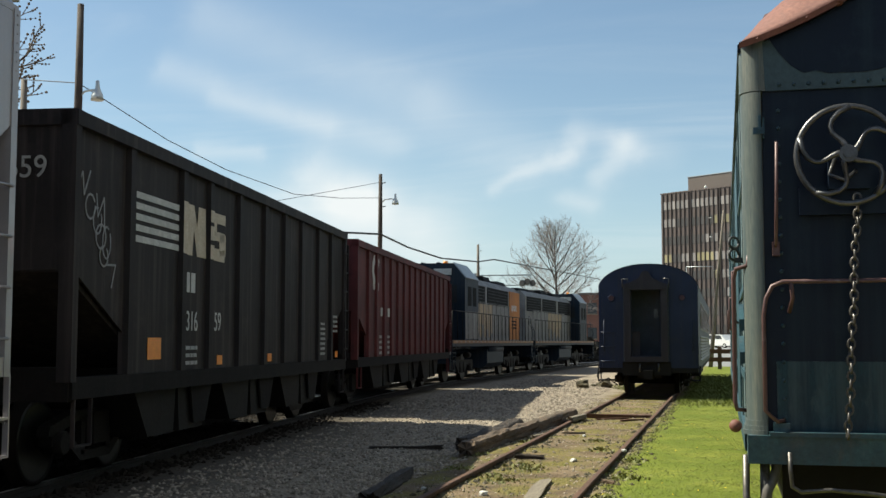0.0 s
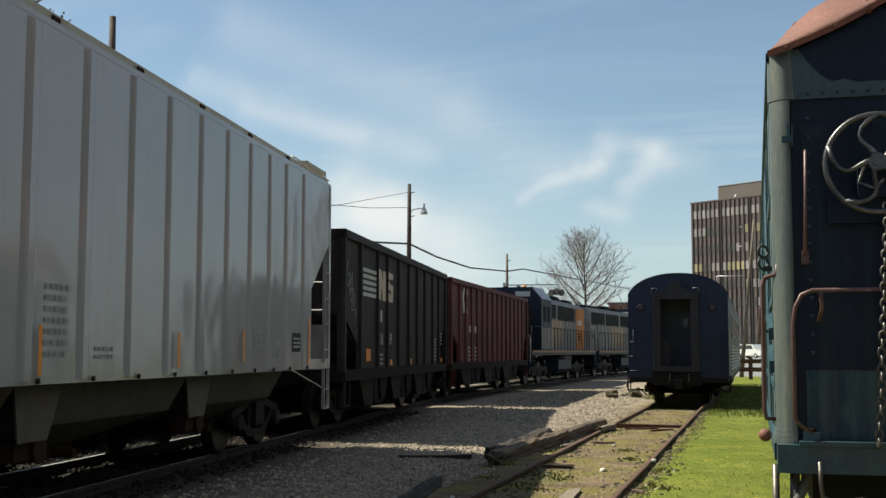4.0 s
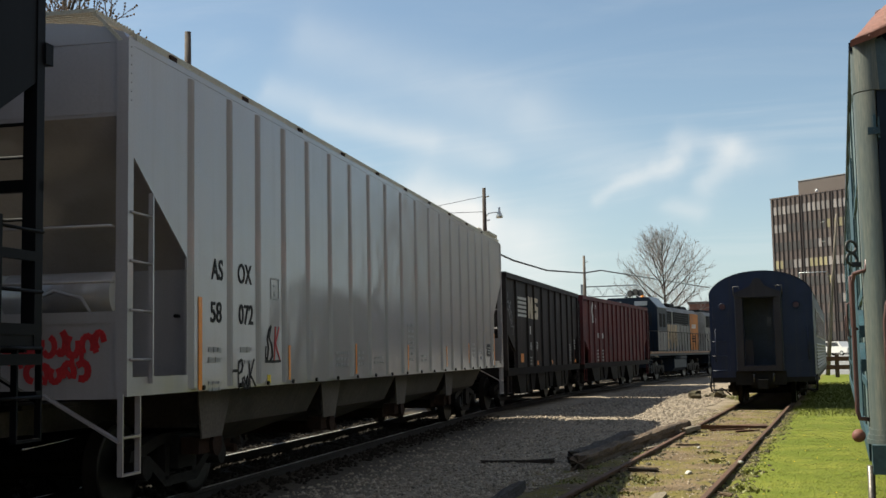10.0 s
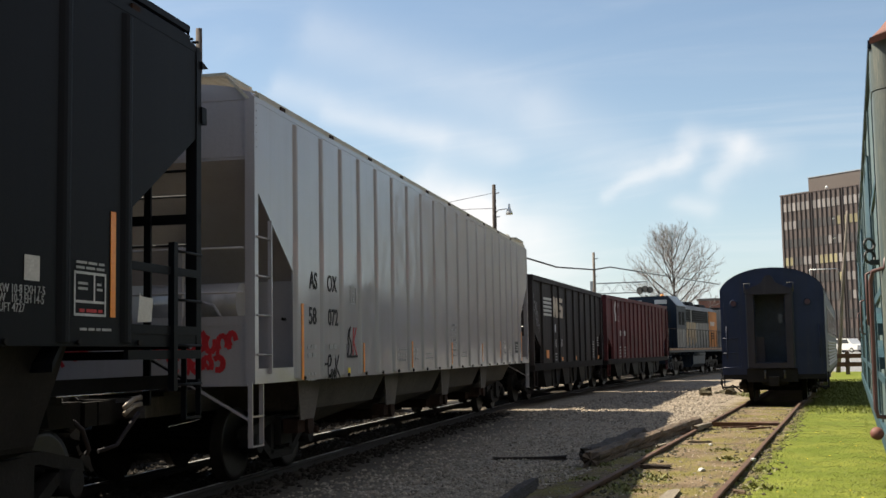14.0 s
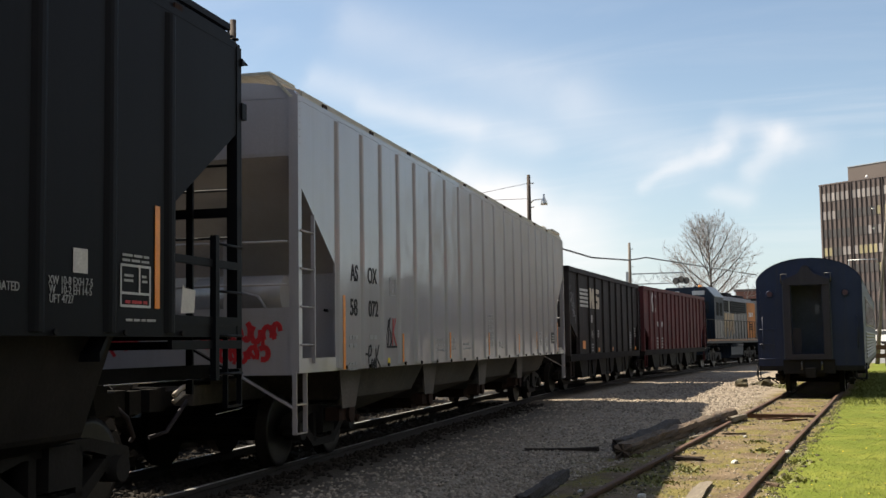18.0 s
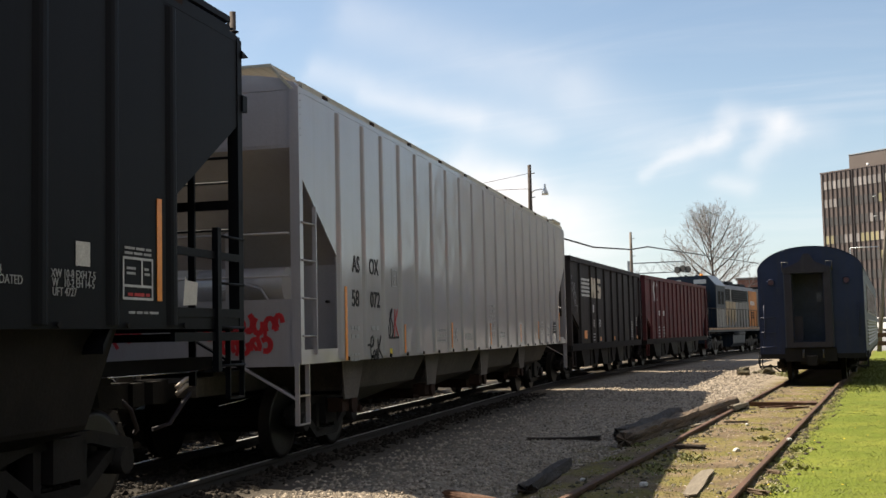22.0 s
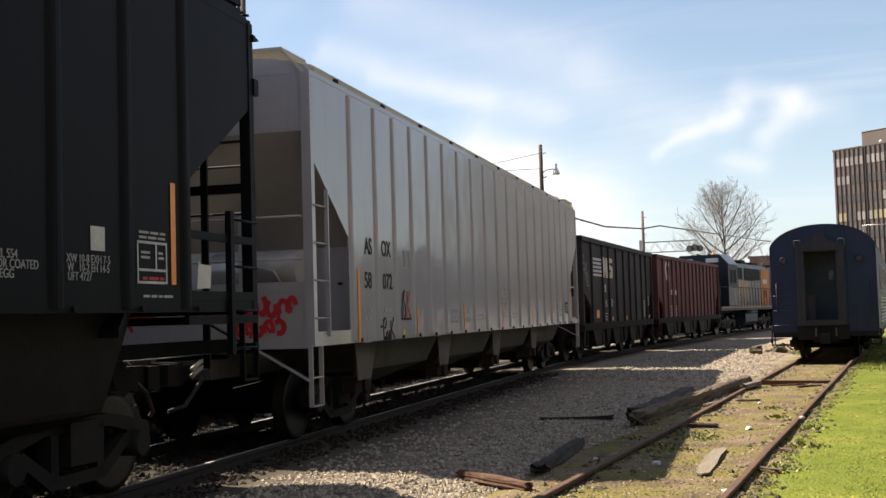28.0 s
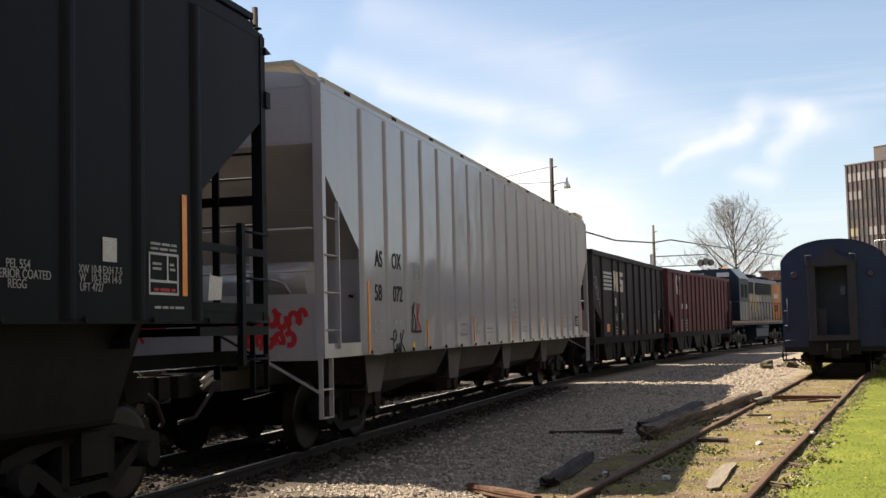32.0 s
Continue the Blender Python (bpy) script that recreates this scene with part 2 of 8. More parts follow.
def ground_material():
    """Gravel yard, mossy track bed, turf, and a paved road far off, told apart by place with ragged borders."""
    m = bpy.data.materials.new("yard_ground")
    m.use_nodes = True
    nt = m.node_tree
    N, L = nt.nodes, nt.links
    b = N["Principled BSDF"]
    tc = N.new("ShaderNodeTexCoord")
    sep = N.new("ShaderNodeSeparateXYZ")
    L.new(tc.outputs["Object"], sep.inputs[0])

    def noise_node(s, d=5.0):
        n = N.new("ShaderNodeTexNoise")
        n.inputs["Scale"].default_value, n.inputs["Detail"].default_value = s, d
        L.new(tc.outputs["Object"], n.inputs["Vector"])
        return n.outputs[0]

    def mathn(op, a, c):
        n = N.new("ShaderNodeMath")
        n.operation = op
        for i, v in enumerate((a, c)):
            if isinstance(v, (int, float)):
                n.inputs[i].default_value = v
            else:
                L.new(v, n.inputs[i])
        return n.outputs[0]

    def remap(s, lo, hi):
        r = N.new("ShaderNodeMapRange")
        r.interpolation_type = "SMOOTHSTEP"
        r.inputs[1].default_value, r.inputs[2].default_value = lo, hi
        L.new(s, r.inputs[0])
        return r.outputs[0]

    def mixc(fac, a, c):
        x = N.new("ShaderNodeMix")
        x.data_type = "RGBA"
        L.new(fac, x.inputs["Factor"])
        for sock, v in ((x.inputs["A"], a), (x.inputs["B"], c)):
            if isinstance(v, tuple):
                sock.default_value = (*v, 1)
            else:
                L.new(v, sock)
        return x.outputs["Result"]

    vor = N.new("ShaderNodeTexVoronoi")
    vor.inputs["Scale"].default_value = 26.0
    L.new(tc.outputs["Object"], vor.inputs["Vector"])
    vsep = N.new("ShaderNodeSeparateColor")
    L.new(vor.outputs["Color"], vsep.inputs[0])
    gravel = mixc(vsep.outputs[0], (0.105, 0.088, 0.068), (0.37, 0.308, 0.240))
    gravel = mixc(remap(noise_node(0.6), 0.35, 0.7), gravel, (0.275, 0.228, 0.175))
    gravel = mixc(remap(noise_node(2.2, 8.0), 0.6, 0.75), gravel, (0.10, 0.080, 0.060))
    dirt = mixc(remap(noise_node(1.6, 8.0), 0.4, 0.62), (0.182, 0.132, 0.084), (0.112, 0.080, 0.050))
    moss = mixc(remap(noise_node(12.0), 0.3, 0.7), (0.118, 0.103, 0.030), (0.176, 0.142, 0.050))
    bed = mixc(remap(noise_node(1.3, 7.0), 0.40, 0.60), dirt, moss)
    bed = mixc(remap(noise_node(7.0, 8.0), 0.58, 0.70), bed, (0.085, 0.068, 0.048))
    turf = mixc(remap(noise_node(0.9, 6.0), 0.35, 0.65), (0.108, 0.138, 0.017), (0.186, 0.198, 0.033))
    turf = mixc(remap(noise_node(22.0), 0.35, 0.7), turf, (0.115, 0.138, 0.023))
    turf = mixc(remap(noise_node(3.2, 8.0), 0.54, 0.72), turf, (0.108, 0.132, 0.020))
    wob = mathn("MULTIPLY", mathn("SUBTRACT", noise_node(0.8, 6.0), 0.5), 1.3)
    xw = mathn("ADD", sep.outputs[0], wob)
    wide = mathn("MULTIPLY", mathn("SUBTRACT", 1.0, remap(sep.outputs[1], 14.0, 21.0)), 0.55)
    col = mixc(mathn("MULTIPLY", remap(mathn("ADD", xw, wide), -3.95, -3.2), remap(sep.outputs[1], 4.6, 6.2)), gravel, bed)
    xt = mathn("ADD", sep.outputs[0], mathn("MULTIPLY", wob, 0.5))
    grassy = mathn("MULTIPLY", remap(xt, -1.55, -1.2), remap(sep.outputs[1], 4.6, 6.2))
    col = mixc(grassy, col, turf)
    # dark band along the main track: oily ballast, with the train's shade painted in
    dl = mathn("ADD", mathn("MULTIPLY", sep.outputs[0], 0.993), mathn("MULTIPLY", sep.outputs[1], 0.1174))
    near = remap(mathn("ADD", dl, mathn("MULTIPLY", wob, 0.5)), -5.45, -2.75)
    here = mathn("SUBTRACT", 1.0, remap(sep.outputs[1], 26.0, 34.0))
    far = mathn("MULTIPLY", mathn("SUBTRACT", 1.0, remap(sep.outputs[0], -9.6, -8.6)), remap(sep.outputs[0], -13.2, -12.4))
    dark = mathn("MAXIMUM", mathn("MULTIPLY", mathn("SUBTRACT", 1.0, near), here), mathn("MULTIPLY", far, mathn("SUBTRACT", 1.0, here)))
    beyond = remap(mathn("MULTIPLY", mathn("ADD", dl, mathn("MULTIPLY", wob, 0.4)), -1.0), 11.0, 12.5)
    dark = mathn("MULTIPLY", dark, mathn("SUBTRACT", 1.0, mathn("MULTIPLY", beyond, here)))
    oil_shade = mixc(remap(dl, -6.7, -6.1), (0.022, 0.0195, 0.017), (0.046, 0.038, 0.030))
    col = mixc(dark, col, oil_shade)
    # past the coach the yard is paved
    col = mixc(remap(sep.outputs[1], 82.0, 84.0), col, (0.20, 0.20, 0.20))
    L.new(col, b.inputs["Base Color"])
    b.inputs["Roughness"].default_value = 0.9
    b.inputs["Specular IOR Level"].default_value = 0.12
    bp = N.new("ShaderNodeBump")
    bp.inputs["Strength"].default_value, bp.inputs["Distance"].default_value = 0.55, 0.04
    L.new(mathn("ADD", vor.outputs["Distance"], mathn("MULTIPLY", noise_node(30.0), 0.6)), bp.inputs["Height"])
    L.new(bp.outputs[0], b.inputs["Normal"])
    return m


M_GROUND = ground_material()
M_BLACK = mat("black_car_paint", (0.0038, 0.0042, 0.0060), (0.0056, 0.0060, 0.0078), 0.52, 0, 1.3, 40, 0.03, 0.4, (0.0090, 0.0090, 0.0096), 0.4, spec=0.09, grain=0.4)
M_NSBLACK = mat("weathered_black_paint", (0.0150, 0.0128, 0.0140), (0.0310, 0.0260, 0.0252), 0.62, 0, 0.9, 30, 0.05, 1.0, (0.066, 0.053, 0.049), 0.5, 1.1, spec=0.11, grain=0.5)
M_RED = mat("oxide_red_paint", (0.132, 0.0265, 0.0265), (0.068, 0.0175, 0.0190), 0.62, 0, 1.1, 35, 0.05, 1.0, (0.026, 0.013, 0.014), 0.6, spec=0.2, grain=0.5)
M_GREY = mat("light_grey_car_paint", (0.320, 0.296, 0.302), (0.275, 0.255, 0.262), 0.45, 0, 0.6, 45, 0.9, 0.3, (0.220, 0.195, 0.186), 0.36, 0.5, 0.95, bump_scale=1.5, bump_detail=1.0, grain=0.10, spec=0.2)
# dirt over the grey, darkened further for the shade below the body
M_GREYUNDER = mat("dirty_shaded_underframe", (0.094, 0.078, 0.062), (0.050, 0.042, 0.034), 0.8, 0, 1.3, 30, 0.12, 0.8, (0.034, 0.027, 0.023), 0.6)
M_GALV = mat("galvanised_grating", (0.46, 0.42, 0.33), (0.36, 0.31, 0.22), 0.5, 0.3, 4, 50, 0.1)
# truck and wheel colours go darker than soot to hold the under-car shade
M_TRUCK = mat("sooty_shaded_steel", (0.0125, 0.0118, 0.0115), (0.0205, 0.0185, 0.0170), 0.6, 0, 3, 40, 0.2, spec=0.08)
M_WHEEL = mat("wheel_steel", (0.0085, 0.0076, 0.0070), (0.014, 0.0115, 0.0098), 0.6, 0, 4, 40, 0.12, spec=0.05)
M_TREAD = mat("polished_wheel_tread", (0.022, 0.020, 0.019), (0.012, 0.011, 0.010), 0.4, 0.5, 5, 60, 0.02)
M_RAILTOP = mat("worn_rail_head", (0.62, 0.60, 0.57), (0.50, 0.47, 0.44), 0.42, 0.55, 4, 50, 0.03)
M_RUST = mat("rusty_rail_steel", (0.135, 0.066, 0.036), (0.075, 0.039, 0.025), 0.85, 0.1, 6, 60, 0.25)
M_TIE = mat("weathered_tie_wood", (0.13, 0.105, 0.08), (0.075, 0.06, 0.048), 0.9, 0, 3, 40, 0.5, spread=0.2, stretch=(0.3, 3, 3))
M_DARKTIE = mat("oily_tie_wood", (0.032, 0.027, 0.023), (0.018, 0.0155, 0.014), 0.9, 0, 3, 40, 0.5, spread=0.2)
M_MAINRAIL = mat("sooty_rail_steel", (0.020, 0.014, 0.010), (0.013, 0.0095, 0.0075), 0.75, 0.2, 6, 60, 0.2)
M_TIMBER = mat("old_creosoted_timber", (0.160, 0.104, 0.062), (0.060, 0.041, 0.027), 0.92, 0, 2.5, 14, 0.9, 0, (0.20, 0.17, 0.13), 0.5, 3.0, bump_scale=7, stretch=(5, 0.5, 5))
M_TIMBERDARK = mat("dark_creosoted_timber", (0.058, 0.040, 0.028), (0.024, 0.017, 0.013), 0.92, 0, 2.5, 14, 0.9, 0, (0.12, 0.095, 0.074), 0.5, 3.0, bump_scale=7, stretch=(5, 0.5, 5))
M_ROTWOOD = mat("rotten_red_brown_wood", (0.150, 0.070, 0.036), (0.070, 0.034, 0.020), 0.92, 0, 2.5, 14, 0.9, 0, (0.21, 0.15, 0.10), 0.4, 3.0, bump_scale=7)
M_BOARD = mat("bleached_board", (0.25, 0.21, 0.155), (0.16, 0.13, 0.095), 0.9, 0, 5, 14, 0.5, 0, (0.10, 0.08, 0.06), 0.5, 3, stretch=(4, 0.5, 4))
M_ORANGE = mat("orange_reflective_strip", (0.90, 0.30, 0.010), (0.76, 0.23, 0.010), 0.35, 0, 9, 70, 0.03)
M_WHITE = mat("white_stencil_paint", (0.62, 0.62, 0.60), (0.42, 0.42, 0.41), 0.6, 0, 6, 50, 0.02)
M_DIMWHITE = mat("faded_white_stencil", (0.46, 0.455, 0.44), (0.30, 0.30, 0.29), 0.65, 0, 6, 50, 0.02)
M_BLACKINK = mat("black_stencil_paint", (0.016, 0.017, 0.019), (0.030, 0.030, 0.032), 0.6, 0, 6, 50, 0.02, spec=0.1)
M_GREYINK = mat("faded_grey_stencil", (0.24, 0.24, 0.25), (0.30, 0.30, 0.30), 0.6, 0, 6, 50, 0.02)
M_REDSPRAY = mat("red_spray_paint", (0.52, 0.018, 0.022), (0.36, 0.012, 0.016), 0.5, 0, 8, 50, 0.02)
M_SPRAY = mat("pale_spray_paint", (0.30, 0.30, 0.31), (0.20, 0.20, 0.21), 0.6, 0, 8, 50, 0.02)
M_PAPER = mat("waybill_paper", (0.62, 0.60, 0.55), (0.50, 0.48, 0.44), 0.8, 0, 9, 60, 0.02)
M_CREAM = mat("cream_logo_paint", (0.62, 0.54, 0.42), (0.46, 0.38, 0.28), 0.6, 0, 5, 40, 0.03)
M_LOCOBLUE = mat("dark_blue_loco_paint", (0.012, 0.021, 0.036), (0.018, 0.028, 0.044), 0.5, 0, 1.2, 40, 0.05, 0.5, (0.05, 0.045, 0.04), 0.5, spec=0.12)
M_LOCOGREY = mat("grey_loco_paint", (0.270, 0.270, 0.270), (0.125, 0.124, 0.126), 0.55, 0, 1.3, 40, 0.06, 0.9, (0.060, 0.042, 0.028), 0.85, 1.8, spec=0.2, stretch=(1.0, 2.4, 0.45))
M_LOCOGOLD = mat("gold_loco_paint", (0.52, 0.185, 0.020), (0.34, 0.115, 0.016), 0.55, 0, 1.4, 40, 0.06, 0.6, (0.11, 0.06, 0.030), 0.55, spec=0.15)
M_FADEGOLD = mat("faded_yellow_lettering", (0.52, 0.37, 0.21), (0.25, 0.215, 0.175), 0.6, 0, 2.2, 40, 0.04, 1.0, (0.085, 0.070, 0.055), 0.85, 2.4, spec=0.15, stretch=(1.0, 2.6, 0.4))
M_SILLTAN = mat("dirty_tan_sill_paint", (0.36, 0.19, 0.075), (0.20, 0.105, 0.050), 0.7, 0, 2.5, 40, 0.05, 0.3, (0.06, 0.05, 0.04), 0.6)
M_GRILLE = mat("dark_radiator_mesh", (0.0065, 0.0075, 0.009), (0.012, 0.013, 0.015), 0.8, 0, 6, 80, 0.3, spec=0.1)
M_COACH = mat("navy_coach_paint", (0.0066, 0.0122, 0.039), (0.0125, 0.0205, 0.056), 0.5, 0, 1.1, 40, 0.08, 0.6, (0.021, 0.022, 0.029), 0.65, 1.6, contrast=(0.4, 0.6), spec=0.35)
M_COACHROOF = mat("dark_coach_roof", (0.016, 0.020, 0.030), (0.024, 0.028, 0.036), 0.6, 0, 1.2, 30, 0.1, 0, (0.05, 0.038, 0.03), 0.4)
M_STAINLESS = mat("fluted_stainless_steel", (0.27, 0.245, 0.215), (0.20, 0.18, 0.16), 0.46, 0.6, 3, 50, 0.04)
M_RUBBER = mat("weathered_diaphragm", (0.032, 0.025, 0.033), (0.019, 0.0155, 0.021), 0.8, 0, 3, 40, 0.25, 0.5, (0.044, 0.036, 0.036), 0.5)
M_VESTIBULE = mat("worn_vestibule_paint", (0.060, 0.070, 0.085), (0.035, 0.041, 0.052), 0.6, 0, 2, 30, 0.05, 0.6, (0.05, 0.045, 0.04), 0.5)
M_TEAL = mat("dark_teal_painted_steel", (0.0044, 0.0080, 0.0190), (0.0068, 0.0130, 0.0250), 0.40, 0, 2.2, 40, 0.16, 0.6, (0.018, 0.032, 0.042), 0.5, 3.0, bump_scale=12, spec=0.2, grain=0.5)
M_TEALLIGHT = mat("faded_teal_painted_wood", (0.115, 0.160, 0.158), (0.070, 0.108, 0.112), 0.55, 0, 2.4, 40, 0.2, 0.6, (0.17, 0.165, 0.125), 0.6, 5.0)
M_CORNER = mat("weathered_olive_corner_paint", (0.172, 0.166, 0.128), (0.070, 0.096, 0.096), 0.5, 0, 3.4, 40, 0.10, 0.9, (0.036, 0.054, 0.058), 0.7, 6.0, stretch=(3.0, 3.0, 0.35))
M_TEALMID = mat("chipped_teal_sill_paint", (0.034, 0.092, 0.108), (0.015, 0.046, 0.064), 0.5, 0, 4, 40, 0.25, 0.3, (0.085, 0.070, 0.060), 0.55, 7.0)
M_TEALLOW = mat("teal_repainted_lower_steel", (0.0170, 0.0600, 0.0740), (0.0080, 0.0270, 0.0400), 0.4, 0, 3.2, 40, 0.16, 0.9, (0.062, 0.088, 0.092), 0.55, 4.0, bump_scale=12, spec=0.3, grain=0.6, stretch=(2.2, 2.2, 0.7))
M_TEALBOARD = mat("weathered_teal_letterboard", (0.052, 0.086, 0.092), (0.034, 0.062, 0.070), 0.5, 0, 2.4, 40, 0.15, 0.5, (0.016, 0.030, 0.038), 0.6, 3.0)
M_ROOFRED = mat("red_lead_roof_paint", (0.225, 0.080, 0.050), (0.150, 0.054, 0.038), 0.65, 0, 2.5, 40, 0.3, 0, (0.12, 0.046, 0.034), 0.8, 5.0, bump_scale=8)
M_VENTRED = mat("dark_maroon_vent_paint", (0.070, 0.026, 0.026), (0.042, 0.018, 0.019), 0.8, 0, 3, 40, 0.1)
M_REDRAIL = mat("rusty_red_handrail", (0.078, 0.039, 0.036), (0.125, 0.066, 0.060), 0.45, 0.15, 8, 60, 0.1, 0, (0.22, 0.18, 0.17), 0.55, 12)
M_IRON = mat("bare_worn_iron", (0.17, 0.165, 0.165), (0.085, 0.083, 0.082), 0.38, 0.75, 8, 60, 0.08)
M_CHAIN = mat("dull_chain_steel", (0.19, 0.175, 0.16), (0.09, 0.08, 0.07), 0.42, 0.6, 9, 60, 0.1)
M_POLE = mat("tarred_pole_wood", (0.085, 0.062, 0.050), (0.050, 0.037, 0.031), 0.9, 0, 3, 40, 0.4)
M_POLEGREY = mat("grey_pole_wood", (0.21, 0.18, 0.15), (0.14, 0.115, 0.095), 0.9, 0, 3, 40, 0.4)
M_WIRE = mat("black_cable", (0.02, 0.02, 0.022), (0.03, 0.03, 0.03), 0.6, 0, 5, 40, 0.0)
M_LAMP = mat("aluminium_lamp_head", (0.60, 0.61, 0.60), (0.48, 0.49, 0.48), 0.4, 0.6, 5, 50, 0.05)
M_BARK = mat("grey_brown_bark", (0.058, 0.046, 0.038), (0.036, 0.029, 0.025), 0.9, 0, 5, 40, 0.4)
M_TWIG = mat("bare_twigs", (0.235, 0.200, 0.180), (0.175, 0.148, 0.134), 0.9, 0, 5, 40, 0.0, island=0.2)
M_BUD = mat("spring_buds", (0.16, 0.10, 0.06), (0.10, 0.07, 0.045), 0.8, 0, 5, 40, 0.0)
M_BRONZE = mat("bronze_office_cladding", (0.118, 0.088, 0.076), (0.100, 0.075, 0.066), 0.5, 0.15, 0.2, 8, 0.05)
M_BRONZEFIN = mat("dark_bronze_fin", (0.062, 0.046, 0.040), (0.048, 0.036, 0.032), 0.5, 0.15, 0.3, 8, 0.05)
M_PENT = mat("brown_rooftop_cladding", (0.118, 0.092, 0.080), (0.100, 0.078, 0.068), 0.7, 0, 0.2, 6, 0.05)
M_WARMBLIND = mat("window_with_yellow_blind", (0.34, 0.29, 0.155), (0.27, 0.23, 0.13), 0.35, 0, 0.4, 8, 0.0, spread=0.25)
M_DIMPANE = mat("bronze_tinted_glass", (0.075, 0.066, 0.060), (0.060, 0.052, 0.048), 0.3, 0, 0.6, 8, 0.0, spread=0.25)
M_BLIND = mat("window_with_pale_blind", (0.30, 0.265, 0.245), (0.235, 0.21, 0.195), 0.35, 0, 0.4, 8, 0.0, spread=0.25)
M_PANE = mat("dark_window_glass", (0.030, 0.034, 0.038), (0.045, 0.048, 0.052), 0.12, 0, 0.6, 8, 0.0, spread=0.4)
M_BRICK = mat("red_brown_brickwork", (0.22, 0.105, 0.075), (0.16, 0.075, 0.055), 0.85, 0, 0.5, 14, 0.2)
M_CARWHITE = mat("white_car_paint", (0.78, 0.78, 0.77), (0.70, 0.70, 0.69), 0.25, 0, 1, 30, 0.0, coat=0.6)
M_CARDARK = mat("dark_car_paint", (0.05, 0.055, 0.065), (0.04, 0.045, 0.05), 0.25, 0, 1, 30, 0.0, coat=0.6)
M_TYRE = mat("tyre_rubber", (0.02, 0.02, 0.02), (0.03, 0.03, 0.03), 0.85, 0, 8, 50, 0.1)
M_SIGNAL = mat("signal_black_paint", (0.02, 0.02, 0.02), (0.03, 0.03, 0.03), 0.6, 0, 5, 50, 0.05)
M_GALVSTEEL = mat("galvanised_steel_truss", (0.40, 0.42, 0.43), (0.32, 0.34, 0.35), 0.45, 0.5, 3, 40, 0.05)
M_REDLENS = mat("faded_red_lens", (0.075, 0.018, 0.020), (0.05, 0.014, 0.016), 0.3, 0, 8, 50, 0.0)
M_GRASS = mat("grass_blades", (0.122, 0.150, 0.022), (0.168, 0.184, 0.032), 0.6, 0, 0.8, 20, 0.0, island=0.2)
M_WEED = mat("weed_leaves", (0.13, 0.155, 0.035), (0.20, 0.19, 0.055), 0.6, 0, 3, 30, 0.0, island=0.3)
M_YELLOW = mat("dandelion_yellow", (0.80, 0.62, 0.03), (0.70, 0.50, 0.02), 0.6, 0, 9, 50, 0.0)
M_STONE = mat("loose_gravel_stones", (0.385, 0.318, 0.243), (0.24, 0.196, 0.150), 0.9, 0, 4, 60, 0.15, island=0.5)
# this ballast colour holds oil dirt and the train's shade together
M_CINDER = mat("oily_shaded_ballast", (0.020, 0.017, 0.0145), (0.034, 0.028, 0.023), 0.9, 0, 4, 60, 0.15, island=0.4, spec=0.08)
M_CLOD = mat("mossy_concrete_lump", (0.105, 0.086, 0.044), (0.050, 0.042, 0.024), 0.9, 0, 8, 40, 0.6)
M_WOODS = mat("unseen_woods", (0.030, 0.030, 0.026), (0.042, 0.041, 0.034), 0.9, 0, 0.3, 4, 0.0, island=0.3)
# near-black, stands in for shade seen under the cars
M_SHADEFILL = mat("shade_filler_clumps", (0.010, 0.009, 0.007), (0.018, 0.015, 0.010), 0.9, 0, 0.6, 6, 0.0, island=0.3)

M_GUSSET = mat("dusty_pale_gusset", (0.120, 0.098, 0.082), (0.070, 0.057, 0.048), 0.8, 0, 1.8, 30, 0.1, 0.6, (0.055, 0.045, 0.038), 0.6)
# grime taken to near black, so the colour carries the shade under the body
M_UNDERSHADE = mat("shaded_grime_black", (0.0050, 0.0050, 0.0056), (0.0080, 0.0078, 0.0080), 0.8, 0, 1.4, 30, 0.1, 0.5, (0.011, 0.010, 0.0095), 0.5, spec=0.05)
# pale so that the colour itself shows sun on the coupler
M_LITKNUCKLE = mat("sunlit_worn_coupler_steel", (0.50, 0.44, 0.37), (0.34, 0.29, 0.24), 0.5, 0.2, 6, 60, 0.1)
# the sun's glint on the brake rods is put into this pale polished colour
M_GLINTROD = mat("worn_sunlit_rod_steel", (0.62, 0.62, 0.62), (0.40, 0.39, 0.38), 0.22, 1.0, 8, 60, 0.03)
M_SOOTSILL = mat("sooty_sill_paint", (0.0088, 0.0080, 0.0080), (0.0150, 0.0130, 0.0122), 0.7, 0, 1.4, 30, 0.08, 0.6, (0.022, 0.018, 0.016), 0.5, spec=0.08)
M_RUSTDARK = mat("dark_rusty_gate", (0.045, 0.024, 0.016), (0.026, 0.015, 0.011), 0.85, 0, 5, 50, 0.2, spec=0.1)

# ---------- mesh helpers ----------
def box(bm, x0, x1, y0, y1, z0, z1, m=None):
    v = [bm.verts.new((x, y, z)) for x in (x0, x1) for y in (y0, y1) for z in (z0, z1)]
    for a in ((0, 1, 3, 2), (4, 6, 7, 5), (0, 4, 5, 1), (2, 3, 7, 6), (0, 2, 6, 4), (1, 5, 7, 3)):
        bm.faces.new([v[i] for i in a])
    if m is not None:
        bmesh.ops.transform(bm, matrix=m, verts=v)
    return v


def bar(bm, p, q, w, h):
    """A straight bar of section w x h from p to q."""
    p, q = Vector(p), Vector(q)
    d = q - p
    m = Matrix.Translation(p) @ d.to_track_quat("Y", "Z").to_matrix().to_4x4()
    return box(bm, -w / 2, w / 2, 0, d.length, -h / 2, h / 2, m)


